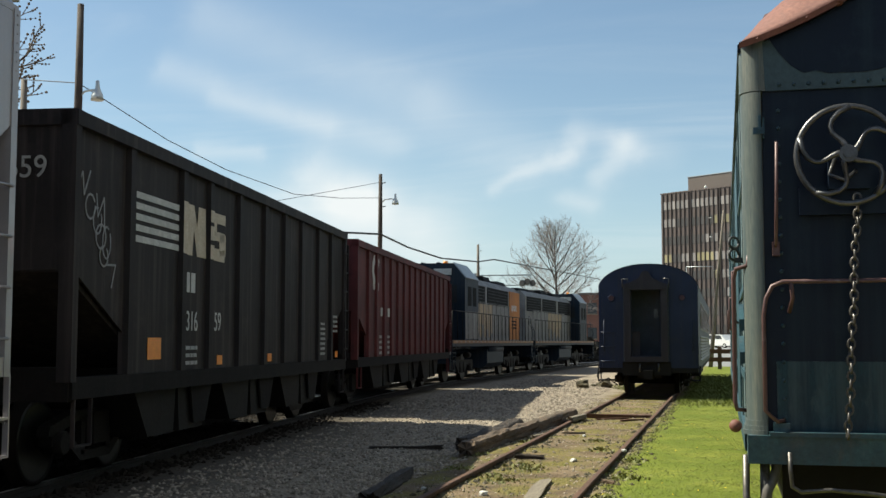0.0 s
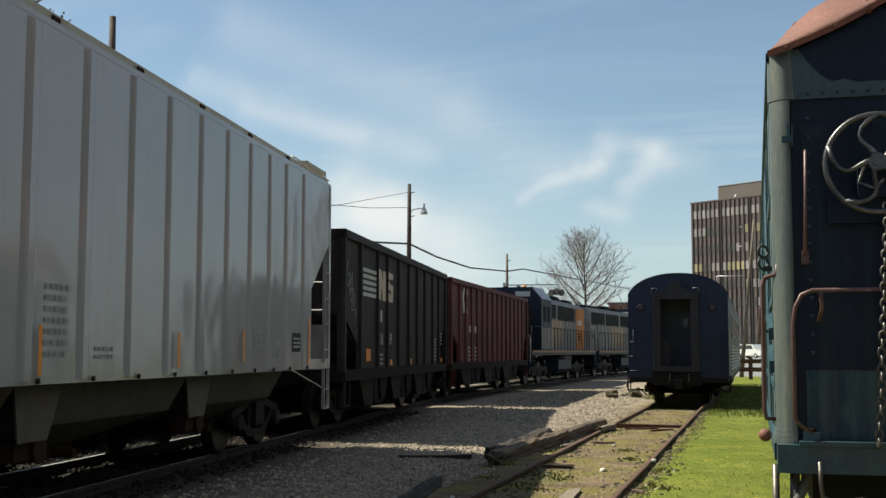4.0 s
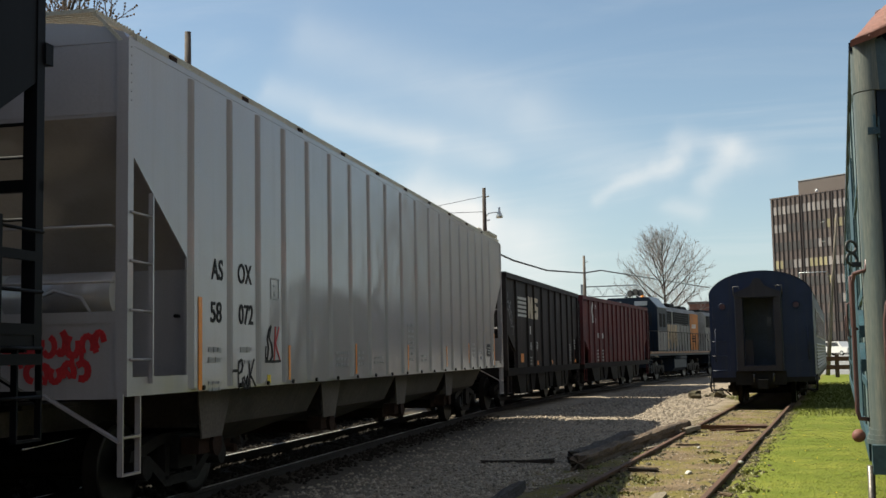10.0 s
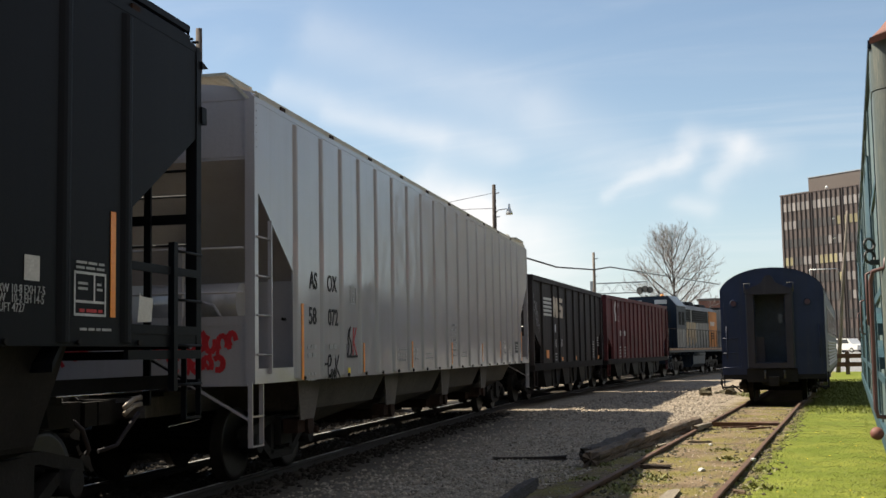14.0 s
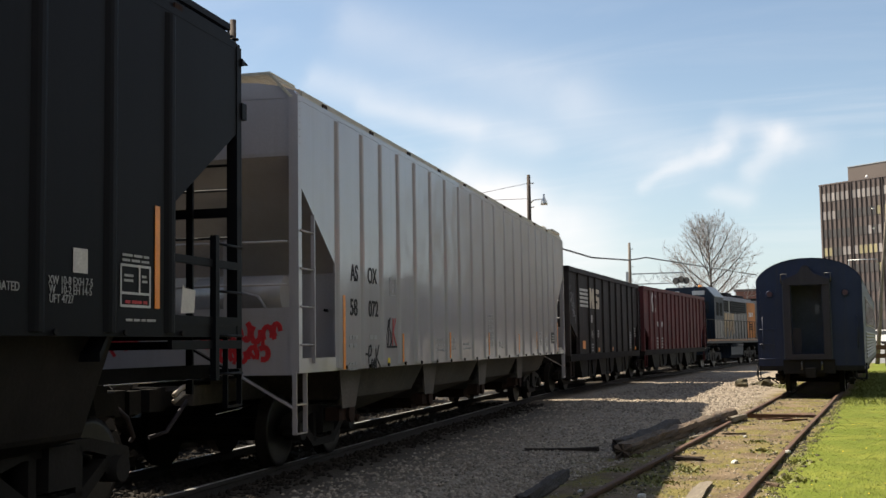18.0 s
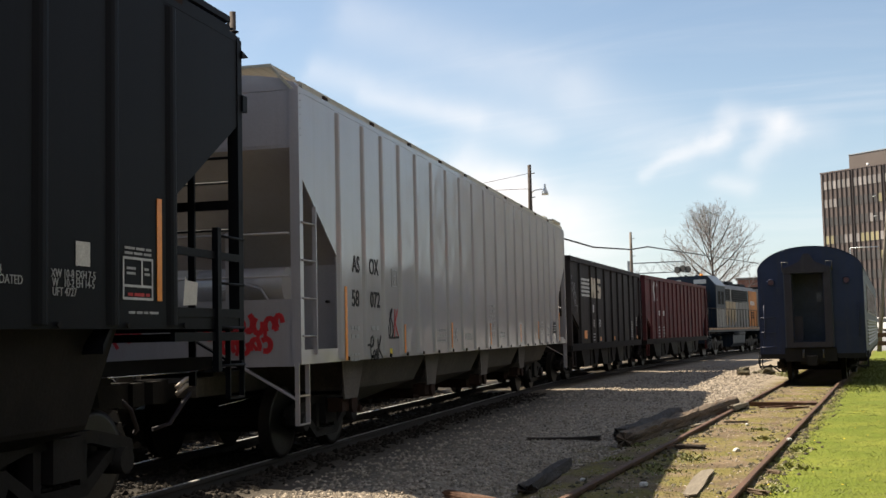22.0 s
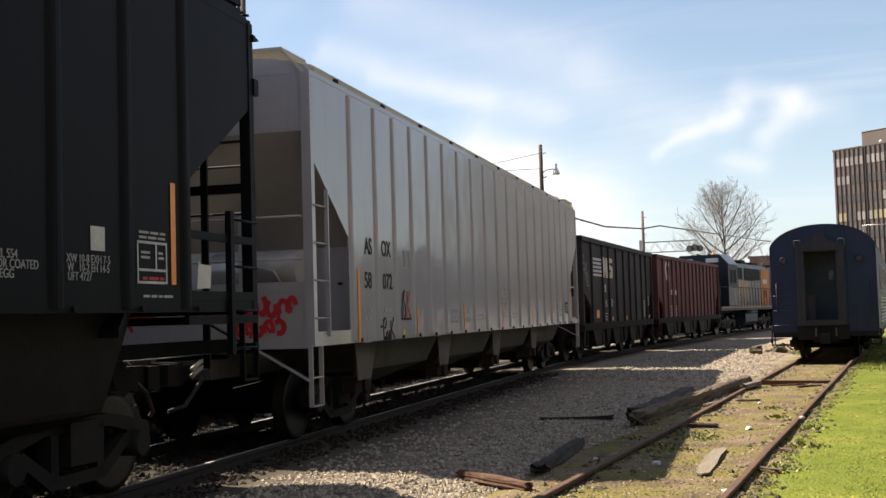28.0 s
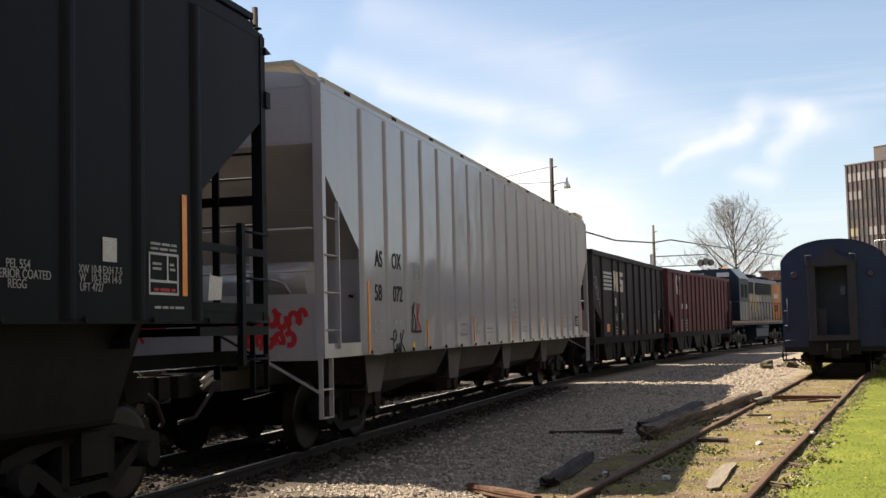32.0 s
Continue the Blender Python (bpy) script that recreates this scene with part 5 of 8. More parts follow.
def locomotive(name, label, cab_end, gold_end):
    """A four-axle hood unit, cab at one end, 17.4 m long."""
    loco = thing(name, label, "locomotive", group="freight train")
    h = 8.7
    c = cab_end
    letter_doors = (0, 1, 2, 3) if c < 0 else (4, 5, 6, 7)
    boxpart("frame_deck", (-1.55, 1.55, -h + 0.3, h - 0.3, 1.28, 1.50), M_LOCOBLUE, loco, "dark blue frame", 0.02)
    for s in (-1, 1):
        bm = B()
        box(bm, *sorted((s * 1.55, s * 1.575)), -h + 0.35, h - 0.35, 1.39, 1.49)
        part("sill_stripe", bm, M_SILLTAN, loco, "yellow stripe along the sill")
        for k in range(24):
            y = -h + 0.9 + k * (2 * h - 1.8) / 23
            boxpart("sill_mark", (*sorted((s * 1.575, s * 1.58)), y - 0.07, y + 0.07, 1.42, 1.47), M_DIMWHITE, loco, "short white mark on the sill")
    # long hood
    a, b = sorted((-c * (h - 0.75), c * 3.9))
    bm = B()
    prism(bm, [(-0.95, 1.5), (0.95, 1.5), (0.95, 3.72), (0.72, 3.98), (-0.72, 3.98), (-0.95, 3.72)], "y", a, b)
    part("long_hood", bm, M_LOCOGREY, loco, "grey weathered hood")
    for s in (-1, 1):
        lo, hi = sorted((s * 0.952, s * 0.975))
        n = 9
        for k in range(n):
            y0 = a + 1.7 + k * (b - a - 3.6) / n
            bm = B()
            box(bm, lo, hi, y0, y0 + (b - a - 3.6) / n - 0.08, 1.62, 3.05)
            soften(bm, 0.01)
            d = part("hood_door", bm, M_LOCOGREY, loco, "louvred hood door")
            if s > 0 and k in letter_doors:
                bm = B()
                wd = (b - a - 3.6) / n
                box(bm, hi, hi + 0.004, y0 + 0.01, y0 + wd - 0.085, 1.80 + 0.17 * ((k * 2) % 3), 2.98)
                box(bm, hi + 0.001, hi + 0.004, y0 + 0.06, y0 + wd * 0.45, 1.64, 2.10)
                part("faded_lettering", bm, M_FADEGOLD, d, "faded yellow block lettering drawn as plain shapes")
        for y0, w in (((a + 0.3, 3.5), (a + 4.3, 4.6)) if c < 0 else ((a + 0.3, 3.3), (a + 4.0, 3.5), (b - 3.7, 3.4))):
            bm = B()
            box(bm, lo, hi + s * 0.0, y0, y0 + w, 2.98, 3.70)
            part("radiator_grille", bm, M_GRILLE, loco, "dark radiator mesh")
            for k in range(5):
                boxpart("grille_slat", (*sorted((s * 0.976, s * 0.99)), y0, y0 + w, 3.05 + k * 0.13, 3.07 + k * 0.13), M_LOCOBLUE, loco)
        if gold_end:
            y0 = a if c > 0 else b - 2.6
            bm = B()
            box(bm, *sorted((s * 0.953, s * 0.982)), y0, y0 + 2.6, 1.55, 3.74)
            for k in range(3):
                boxpart("louvre", (*sorted((s * 0.982, s * 0.99)), y0 + 0.5, y0 + 1.5, 2.05 + k * 0.15, 2.12 + k * 0.15), M_GRILLE, loco, "dark louvre")
            part("gold_panel", bm, M_LOCOGOLD, loco, "gold painted hood end panel")
            if s > 0:
                bm = B()
                for k in range(4):
                    box(bm, 0.982, 0.986, y0 + 0.5 + k * 0.34, y0 + 0.72 + k * 0.34, 2.86, 3.12)
                part("road_number", bm, M_WHITE, loco, "small white road number as plain bars")
    # roof gear
    for y0, w, hgt in ((a + 0.4, 1.6, 0.16), (a + 2.3, 1.6, 0.16), ((a + b) / 2 - 0.5, 1.4, 0.26), (b - 3.2, 1.8, 0.2)):
        bm = B()
        prism(bm, [(-0.62, 3.98), (0.62, 3.98), (0.5, 3.98 + hgt), (-0.5, 3.98 + hgt)], "y", y0, y0 + w)
        part("roof_fan", bm, M_GRILLE, loco, "roof fan housing")
    bm = B()
    cyl(bm, (0, (a + b) / 2 + 1.6, 3.98), (0, (a + b) / 2 + 1.6, 4.25), 0.2, 10)
    part("exhaust_stack", bm, M_TRUCK, loco, "sooty exhaust stack")
    # cab
    y0, y1 = sorted((c * 3.9, c * 6.2))
    bm = B()
    prism(bm, [(-1.5, 1.5), (1.5, 1.5), (1.5, 3.75), (1.05, 4.28), (-1.05, 4.28), (-1.5, 3.75)], "y", y0, y1)
    cab = part("cab", bm, M_LOCOBLUE, loco, "dark blue cab")
    for s in (-1, 1):
        if c > 0:
            continue
        boxpart("lower_cab_panel", (*sorted((s * 1.497, s * 1.507)), y0 + 0.05, y1 - 0.05, 1.55, 2.55), M_LOCOGREY, cab, "faded grey lower cab side")
    bm = B()
    cyl(bm, (0.55, (y0 + y1) / 2 + c * 0.2, 4.28), (0.55, (y0 + y1) / 2 + c * 0.2, 4.42), 0.09, 12)
    part("beacon", bm, M_ORANGE, cab, "orange roof beacon")
    for xx in (-0.5, 0.1):
        bm = B()
        cyl(bm, (xx, (y0 + y1) / 2 - c * 0.5, 4.28), (xx, (y0 + y1) / 2 - c * 0.5, 4.38), 0.02, 7)
        tube(bm, [(xx, (y0 + y1) / 2 - c * 0.75, 4.39), (xx, (y0 + y1) / 2 - c * 0.25, 4.40)], 0.03, 8, taper=[0.055, 0.02])
        part("air_horn", bm, M_TRUCK, cab, "dark air horn")
    for s in (-1, 1):
        for k in range(2):
            w0 = y0 + 0.45 + k * 0.85
            boxpart("cab_window", (*sorted((s * 1.498, s * 1.506)), w0, w0 + 0.62, 2.75, 3.45), M_GRILLE, cab, "dark cab window")
    # sunlit roof line drawn as a pale strip over the blue cab
    bm = B()
    prism(bm, [(1.06, 4.285), (1.52, 3.74), (1.54, 3.76), (1.07, 4.31)], "y", y0 + 0.03, y1 - 0.03)
    part("roof_edge", bm, M_GALVSTEEL, cab, "pale strip standing in for sunlight on the cab roof slope")
    for e in (-1, 1):
        yy = y0 if e < 0 else y1
        for x0 in (-1.0, 0.35):
            boxpart("number_board", (x0, x0 + 0.65, *sorted((yy, yy + e * 0.05)), 3.86, 4.08), M_WHITE, cab, "white number board")
        for x0 in (-1.2, 0.55):
            boxpart("cab_window", (x0, x0 + 0.65, *sorted((yy, yy + e * 0.01)), 2.85, 3.5), M_PANE, cab, "dark cab window")
    # short hood
    n0, n1 = sorted((c * 6.2, c * (h - 0.9)))
    bm = B()
    prism(bm, [(-0.95, 1.5), (0.95, 1.5), (0.95, 3.45), (0.7, 3.7), (-0.7, 3.7), (-0.95, 3.45)], "y", n0, n1)
    part("short_hood", bm, M_LOCOBLUE, loco, "dark blue short hood")
    for s in (-1, 1):
        # railings
        ys = np.linspace(-h + 0.5, h - 0.5, 21)
        bm = B()
        tube(bm, [(s * 1.5, y, 2.52) for y in ys], 0.02, 6)
        rail = part("handrail", bm, M_TRUCK, loco, "long side handrail")
        for y in ys:
            bm = B()
            cyl(bm, (s * 1.5, y, 1.5), (s * 1.5, y, 2.52), 0.017, 6)
            part("stanchion", bm, M_TRUCK, rail)
        for e in (-1, 1):
            bm = B()
            for z in (0.45, 0.75, 1.05):
                box(bm, *sorted((s * 1.2, s * 1.56)), *sorted((e * (h - 0.35), e * (h - 0.75))), z, z + 0.03)
            for u in (0.33, 0.77):
                bar(bm, (s * 1.54, e * (h - u), 0.45), (s * 1.54, e * (h - u), 1.35), 0.03, 0.03)
            part("step_well", bm, M_LOCOBLUE, loco, "corner steps")
            bm = B()
            tube(bm, [(s * 1.5, e * (h - 0.2), 1.0), (s * 1.52, e * (h - 0.2), 2.0), (s * 1.35, e * (h - 0.2), 2.3), (s * 1.3, e * (h - 0.2), 2.7)], 0.018, 6)
            part("grab_rail", bm, M_WHITE if e == c < 0 else M_LOCOBLUE, loco, "bent corner grab rail")
    for e in (-1, 1):
        boxpart("end_plate", (-1.5, 1.5, *sorted((e * (h - 0.3), e * (h - 0.22))), 0.7, 1.5), M_LOCOBLUE, loco, "end plate", 0.01)
        add_coupler(loco, e * (h - 0.2), e)
        boxpart("anticlimber", (-1.1, 1.1, *sorted((e * (h - 0.22), e * (h - 0.05))), 1.2, 1.5), M_LOCOBLUE, loco, "anticlimber", 0.02)
    bm = B()
    prism(bm, [(-1.2, 0.42), (1.2, 0.42), (1.38, 0.60), (1.38, 1.15), (-1.38, 1.15), (-1.38, 0.60)], "y", -1.7, 1.7)
    soften(bm, 0.04)
    part("fuel_tank", bm, M_LOCOBLUE, loco, "fuel tank")
    for s in (-1, 1):
        bm = B()
        cyl(bm, (s * 1.3, -1.6, 1.16), (s * 1.3, 1.6, 1.16), 0.14, 12)
        part("air_tank", bm, M_LOCOBLUE, loco, "grey air reservoir")
    for y in (-5.1, 5.1):
        add_truck(loco, y, 1.37, LOCO_TRUCK, 0.50)
    return loco


# ---------- the train ----------
def posts_between(a, b, n):
    return [a + (b - a) * k / (n - 1) for k in range(n)]


def build_train():
    # light grey covered hopper, rear at 0 m, front at 19.7 m along the line
    W = 1.6
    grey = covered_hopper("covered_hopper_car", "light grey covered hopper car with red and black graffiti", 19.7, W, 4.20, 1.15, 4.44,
                          [1.34, 2.29, 3.09, 3.91, 4.78, 5.69, 6.62, 7.58, 8.54, 9.53, 10.56, 11.58, 12.55, 13.52, 14.46, 15.38, 16.24, 17.06, 18.02], 0.26, M_GREY, M_GREYUNDER, M_GALV, (3.27, 1.20, 2.41), 3.58)
    h = 9.85
    X = W + 0.004
    XP = W + 0.036          # face of a post
    for y, z0, z1, w in ((1.42, 1.16, 2.05, 0.080), (3.94, 1.20, 1.60, 0.06), (6.69, 1.22, 1.64, 0.06), (9.72, 1.23, 1.64, 0.06), (12.80, 1.25, 1.63, 0.065), (15.04, 1.3, 1.70, 0.065), (18.24, 1.22, 1.96, 0.075)):
        boxpart("reflector_strip", (XP, XP + 0.004, y - h - w / 2, y - h + w / 2, z0, z1), M_ORANGE, grey, "orange reflective strip")
    letters("AS", 0.29, M_BLACKINK, grey, (X, 1.915 - h, 2.25), wide=0.88, bold=0.004)
    letters("OX", 0.29, M_BLACKINK, grey, (X, 2.64 - h, 2.25), wide=0.88, bold=0.004)
    letters("58", 0.29, M_BLACKINK, grey, (X, 1.88 - h, 1.82), wide=1.0, bold=0.004)
    letters("072", 0.29, M_BLACKINK, grey, (X, 2.68 - h, 1.82), wide=0.95, bold=0.004)
    for k, (y, z, w, hh, n) in enumerate(((1.85, 1.42, 0.32, 0.20, 2), (1.84, 1.14, 0.30, 0.13, 2), (2.66, 1.52, 0.30, 0.11, 1), (2.66, 1.40, 0.28, 0.07, 1), (6.14, 1.33, 0.58, 0.24, 3), (7.02, 1.34, 0.34, 0.23, 3), (8.02, 1.35, 0.50, 0.14, 2), (10.05, 1.38, 0.44, 0.66, 7), (11.0, 1.36, 0.4, 0.14, 2), (15.75, 1.4, 0.36, 0.35, 4), (16.6, 1.35, 0.36, 0.3, 2))):
        bars(grey, M_GREYINK, (X, y - h, z), w, hh, n, seed=k)
    bm = B()
    for a, b, c, d in ((3.42, 3.68, 2.12, 2.135), (3.42, 3.68, 2.345, 2.36), (3.42, 3.435, 2.12, 2.36), (3.665, 3.68, 2.12, 2.36), (3.50, 3.60, 2.26, 2.28), (3.52, 3.58, 2.16, 2.21)):
        box(bm, X, X + 0.003, a - h, b - h, c, d)
    part("inspection_panel", bm, M_GREYINK, grey, "small framed stencil box")
    bm = B()
    box(bm, X, X + 0.003, 17.42 - h, 17.86 - h, 1.42, 1.70)
    part("inspection_panel", bm, M_BLACKINK, grey, "black maintenance stencil panel")
    bars(grey, M_DIMWHITE, (X + 0.004, 17.64 - h, 1.48), 0.36, 0.18, 3, seed=77)
    bm = B()
    box(bm, X, X + 0.003, 17.0 - h, 17.12 - h, 1.45, 1.68)
    part("paper_card", bm, M_PAPER, grey, "small white card")
    bm = B()
    stroke(bm, [(3.26, 1.58), (3.24, 1.46), (3.30, 1.44), (3.34, 1.56), (3.30, 1.66), (3.34, 1.76), (3.42, 1.81), (3.36, 1.68), (3.44, 1.60), (3.46, 1.48), (3.40, 1.43)], 0.026, X)
    stroke(bm, [(3.22, 1.42), (3.50, 1.415), (3.72, 1.42)], 0.03, X)
    part("graffiti", bm, M_BLACKINK, grey, "black sprayed tag")
    bm = B()
    stroke(bm, [(3.52, 1.44), (3.54, 1.62), (3.56, 1.80)], 0.03, X)
    stroke(bm, [(3.56, 1.62), (3.62, 1.54), (3.70, 1.44)], 0.03, X)
    stroke(bm, [(3.68, 1.80), (3.56, 1.62)], 0.03, X)
    part("graffiti", bm, M_REDSPRAY, grey, "red sprayed tag")
    bm = B()
    stroke(bm, [(2.24, 1.33), (2.36, 1.33)], 0.03, XP)
    stroke(bm, [(2.47, 1.14), (2.45, 1.30), (2.47, 1.42), (2.54, 1.44), (2.58, 1.38), (2.54, 1.32), (2.47, 1.30)], 0.026, X)
    stroke(bm, [(2.56, 1.24), (2.62, 1.26), (2.64, 1.20), (2.59, 1.15), (2.57, 1.22), (2.63, 1.14), (2.68, 1.24), (2.71, 1.27), (2.74, 1.18), (2.70, 1.14), (2.68, 1.22)], 0.022, X)
    stroke(bm, [(2.76, 1.40), (2.78, 1.14)], 0.026, X)
    stroke(bm, [(2.90, 1.44), (2.79, 1.28), (2.94, 1.16)], 0.026, X)
    part("graffiti", bm, M_BLACKINK, grey, "black sprayed scrawl")
    boxpart("yellow_dot", (X, X + 0.003, 3.30 - h, 3.40 - h, 1.18, 1.27), M_YELLOW, grey, "yellow painted dot")
    for g in grey.children:
        if g.name.split(".")[0] == "graffiti":
            g.location.y = -h
    ye = -h + 0.028
    # rounded spray strokes nobody can read, in two rows
    rnd = random.Random(23)
    for x0, x1, z0, z1 in ((-1.2, -0.3, 1.49, 1.62), (0.05, 1.42, 1.52, 1.67), (0.66, 1.24, 1.29, 1.43)):
        x = x0
        while x < x1 - 0.06:
            w = rnd.uniform(0.075, 0.115)
            cz, rz, rx = (z0 + z1) / 2 + rnd.uniform(-0.02, 0.02), (z1 - z0) * rnd.uniform(0.42, 0.62), w * 0.5
            a0, sweep = rnd.uniform(0, 6.28), rnd.choice((-1, 1)) * rnd.uniform(3.0, 5.2)
            bm = B()
            pts = [(x + rx + rx * math.cos(a0 + sweep * k / 9), cz + rz * math.sin(a0 + sweep * k / 9)) for k in range(10)]
            stroke(bm, pts, rnd.uniform(0.050, 0.068), ye, "y")
            if rnd.random() < 0.7:
                q = pts[rnd.randrange(3, 9)]
                stroke(bm, [q, (q[0] + rnd.uniform(-0.03, 0.05), q[1] - rnd.uniform(0.05, 0.12)), (q[0] + rnd.uniform(0.0, 0.06), q[1] - rnd.uniform(0.10, 0.16))], 0.04, ye, "y", 0.006)
            part("graffiti", bm, M_REDSPRAY, grey, "red sprayed stroke on the end plate")
            x += w + rnd.uniform(0.005, 0.03)
    TRAIN.append((grey, 2.25, 17.45))

    # black covered hopper behind it
    L = 18.4
    hb = L / 2
    black = covered_hopper("covered_hopper_car", "black covered hopper car with white stencils", L, W, 4.36, 1.54, 4.60,
                           [L - 1.45 - 0.955 * k for k in range(17)], 0.20, M_BLACK, M_TRUCK, M_BLACK, (3.55, 1.34, 2.70), 3.7, False, False)
    XB = W + 0.004

    def fy(s):
        return hb + s + 1.5
    boxpart("reflector_strip", (XB, XB + 0.004, fy(-3.21), fy(-3.13), 1.77, 2.62), M_ORANGE, black, "orange reflective strip")
    bm = B()
    a, b = fy(-3.76), fy(-3.28)
    for y0, y1, z0, z1 in ((a, b, 2.09, 2.11), (a, b, 1.87, 1.89), (a, b, 1.77, 1.79), (a, a + 0.02, 1.77, 2.11), (b - 0.02, b, 1.77, 2.11), (b - 0.19, b - 0.17, 1.88, 2.10)):
        box(bm, XB, XB + 0.003, y0, y1, z0, z1)
    part("inspection_panel", bm, M_WHITE, black, "white framed maintenance stencil")
    bars(black, M_DIMWHITE, (XB, fy(-3.52), 2.13), 0.42, 0.08, 2, seed=5)
    bars(black, M_DIMWHITE, (XB, fy(-3.62), 1.97), 0.16, 0.08, 2, seed=6)
    bars(black, M_DIMWHITE, (XB, fy(-3.37), 1.97), 0.10, 0.08, 2, seed=7)
    bars(black, M_REDSPRAY, (XB, fy(-3.50), 1.80), 0.36, 0.05, 1, seed=8)
    bars(black, M_DIMWHITE, (XB, fy(-3.42), 1.66), 0.5, 0.04, 1, seed=9)
    letters("XW 10-8 EXH 7-5", 0.088, M_DIMWHITE, black, (XB, fy(-4.44), 1.905), wide=0.86)
    letters("W   10-2 EH 14-5", 0.088, M_DIMWHITE, black, (XB, fy(-4.44), 1.84), wide=0.86)
    letters("UFT 4727", 0.088, M_DIMWHITE, black, (XB, fy(-4.56), 1.775), wide=0.86)
    letters("ERIOR COATED", 0.088, M_DIMWHITE, black, (XB, fy(-5.34), 1.84), wide=0.9)
    letters("PEL 554", 0.088, M_DIMWHITE, black, (XB, fy(-5.42), 1.905), wide=0.9)
    letters("REGG", 0.088, M_DIMWHITE, black, (XB, fy(-5.43), 1.775), wide=0.9)
    boxpart("paper_card", (XB, XB + 0.003, fy(-4.42), fy(-4.23), 2.00, 2.18), M_PAPER, black, "white waybill card")
    bm = B()
    prism(bm, [(fy(-2.77), 1.74), (fy(-2.52), 1.75), (fy(-2.49), 1.95), (fy(-2.70), 1.96), (fy(-2.73), 1.99)], "x", W + 0.012, W + 0.016)
    part("paper_card", bm, M_PAPER, black, "torn white placard behind the ladder")
    # open frame of bars and ladders at the end
    ye = fy(-1.53)
    for z, hh, x0 in ((2.70, 0.09, -W), (1.43, 0.08, -W), (1.18, 0.06, -W)):
        bm = B()
        box(bm, x0 + 0.02, W + 0.01, ye - 0.03, ye + 0.03, z, z + hh)
        soften(bm, 0.01)
        part("end_crossbar", bm, M_BLACK, black, "flat bar across the open end")
    for z, hh in ((2.18, 0.07), (1.645, 0.08), (1.43, 0.08)):
        bm = B()
        box(bm, W - 0.03, W + 0.012, fy(-2.92), fy(-1.50), z, z + hh)
        soften(bm, 0.01)
        part("side_crossbar", bm, M_BLACK, black, "flat bar along the open side")
    bm = B()
    cyl(bm, (-W + 0.05, ye, 3.21), (W - 0.05, ye, 3.21), 0.014, 8)
    part("end_rod", bm, M_BLACK, black, "thin rod across the end")
    for x in (1.10, -1.10):
        bm = B()
        box(bm, x - 0.035, x + 0.035, ye - 0.06, ye - 0.03, 1.0, 3.3)
        part("end_upright", bm, M_BLACK, black, "upright of the end frame")
    for y0, y1, x in ((fy(-2.135), fy(-2.06), W + 0.012),):
        bm = B()
        box(bm, x - 0.03, x + 0.03, y0, y1, 1.15, 2.47)
        soften(bm, 0.01)
        lad = part("side_stanchion", bm, M_BLACK, black, "upright of the side ladder")
        for z in (1.20, 1.55, 1.96, 2.40):
            bm = B()
            cyl(bm, (x, y1 - 0.03, z), (x, fy(-1.5), z), 0.013, 8)
            part("rung", bm, M_BLACK, lad)
    bm = B()
    prism(bm, [(fy(-1.52), 4.18), (fy(-1.38), 4.22), (fy(-1.52), 4.26)], "x", W - 0.03, W + 0.03)
    part("corner_bracket", bm, M_BLACK, black, "pointed bracket at the corner post's head")
    bm = B()
    box(bm, W - 0.03, W + 0.03, fy(-1.52), fy(-1.42), 3.66, 3.82)
    part("corner_bracket", bm, M_BLACK, black, "bracket at the corner post's head")
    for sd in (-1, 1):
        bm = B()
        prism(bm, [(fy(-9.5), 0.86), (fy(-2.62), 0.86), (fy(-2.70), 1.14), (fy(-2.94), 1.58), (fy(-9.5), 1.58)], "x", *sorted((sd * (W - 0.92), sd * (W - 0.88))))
        part("bolster_web", bm, M_UNDERSHADE, black, "plate over the truck, coloured black for its shade")
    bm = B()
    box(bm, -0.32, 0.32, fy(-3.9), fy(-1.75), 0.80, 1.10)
    part("draft_sill", bm, M_TRUCK, black, "draft sill, soot and shade in its colour")
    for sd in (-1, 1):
        boxpart("sill_extension", (*sorted((sd * (W - 0.40), sd * (W - 0.30))), fy(-3.9), fy(-1.55), 1.16, 1.28), M_UNDERSHADE, black, "sill out to the end platform, coloured black for its shade", 0.008)
    bm = B()
    cyl(bm, (W - 0.29, fy(-3.5), 1.152), (W - 0.29, fy(-1.75), 1.152), 0.007, 8)
    part("brake_rod", bm, M_GLINTROD, black, "worn brake rod, brightened for its sunlit glint")
    # brake gear and centre sill under the end of the grey car
    bm = B()
    box(bm, -0.30, 0.30, 0.55 - h, 2.6 - h, 0.80, 1.06)
    soften(bm, 0.02)
    part("centre_sill", bm, M_GREYUNDER, grey, "dirty tan sill with shade in its colour")
    # tubes added where sun strikes the knuckle, its brightness held in their colour
    bm = B()
    for dz in (0.0, 0.07):
        tube(bm, [(0.30, -0.36 - h, 0.86 + dz), (0.33, -0.30 - h, 0.91 + dz), (0.35, -0.22 - h, 0.95 + dz), (0.36, -0.10 - h, 0.96 + dz)], 0.026, 10)
    part("coupler_lock", bm, M_LITKNUCKLE, grey, "pale bent tubes standing in for the sunlit coupler knuckle")
    bm = B()
    cyl(bm, (0.55, 0.15 - h, 0.70), (0.55, 2.0 - h, 0.78), 0.011, 8)
    part("brake_rod", bm, M_GLINTROD, grey, "worn brake rod, brightened for its sunlit glint")
    TRAIN.append((black, -1.5 - L + 2.25, -1.5 - 2.25))

    # black open hopper
    Ln, hn = 12.5, 6.25
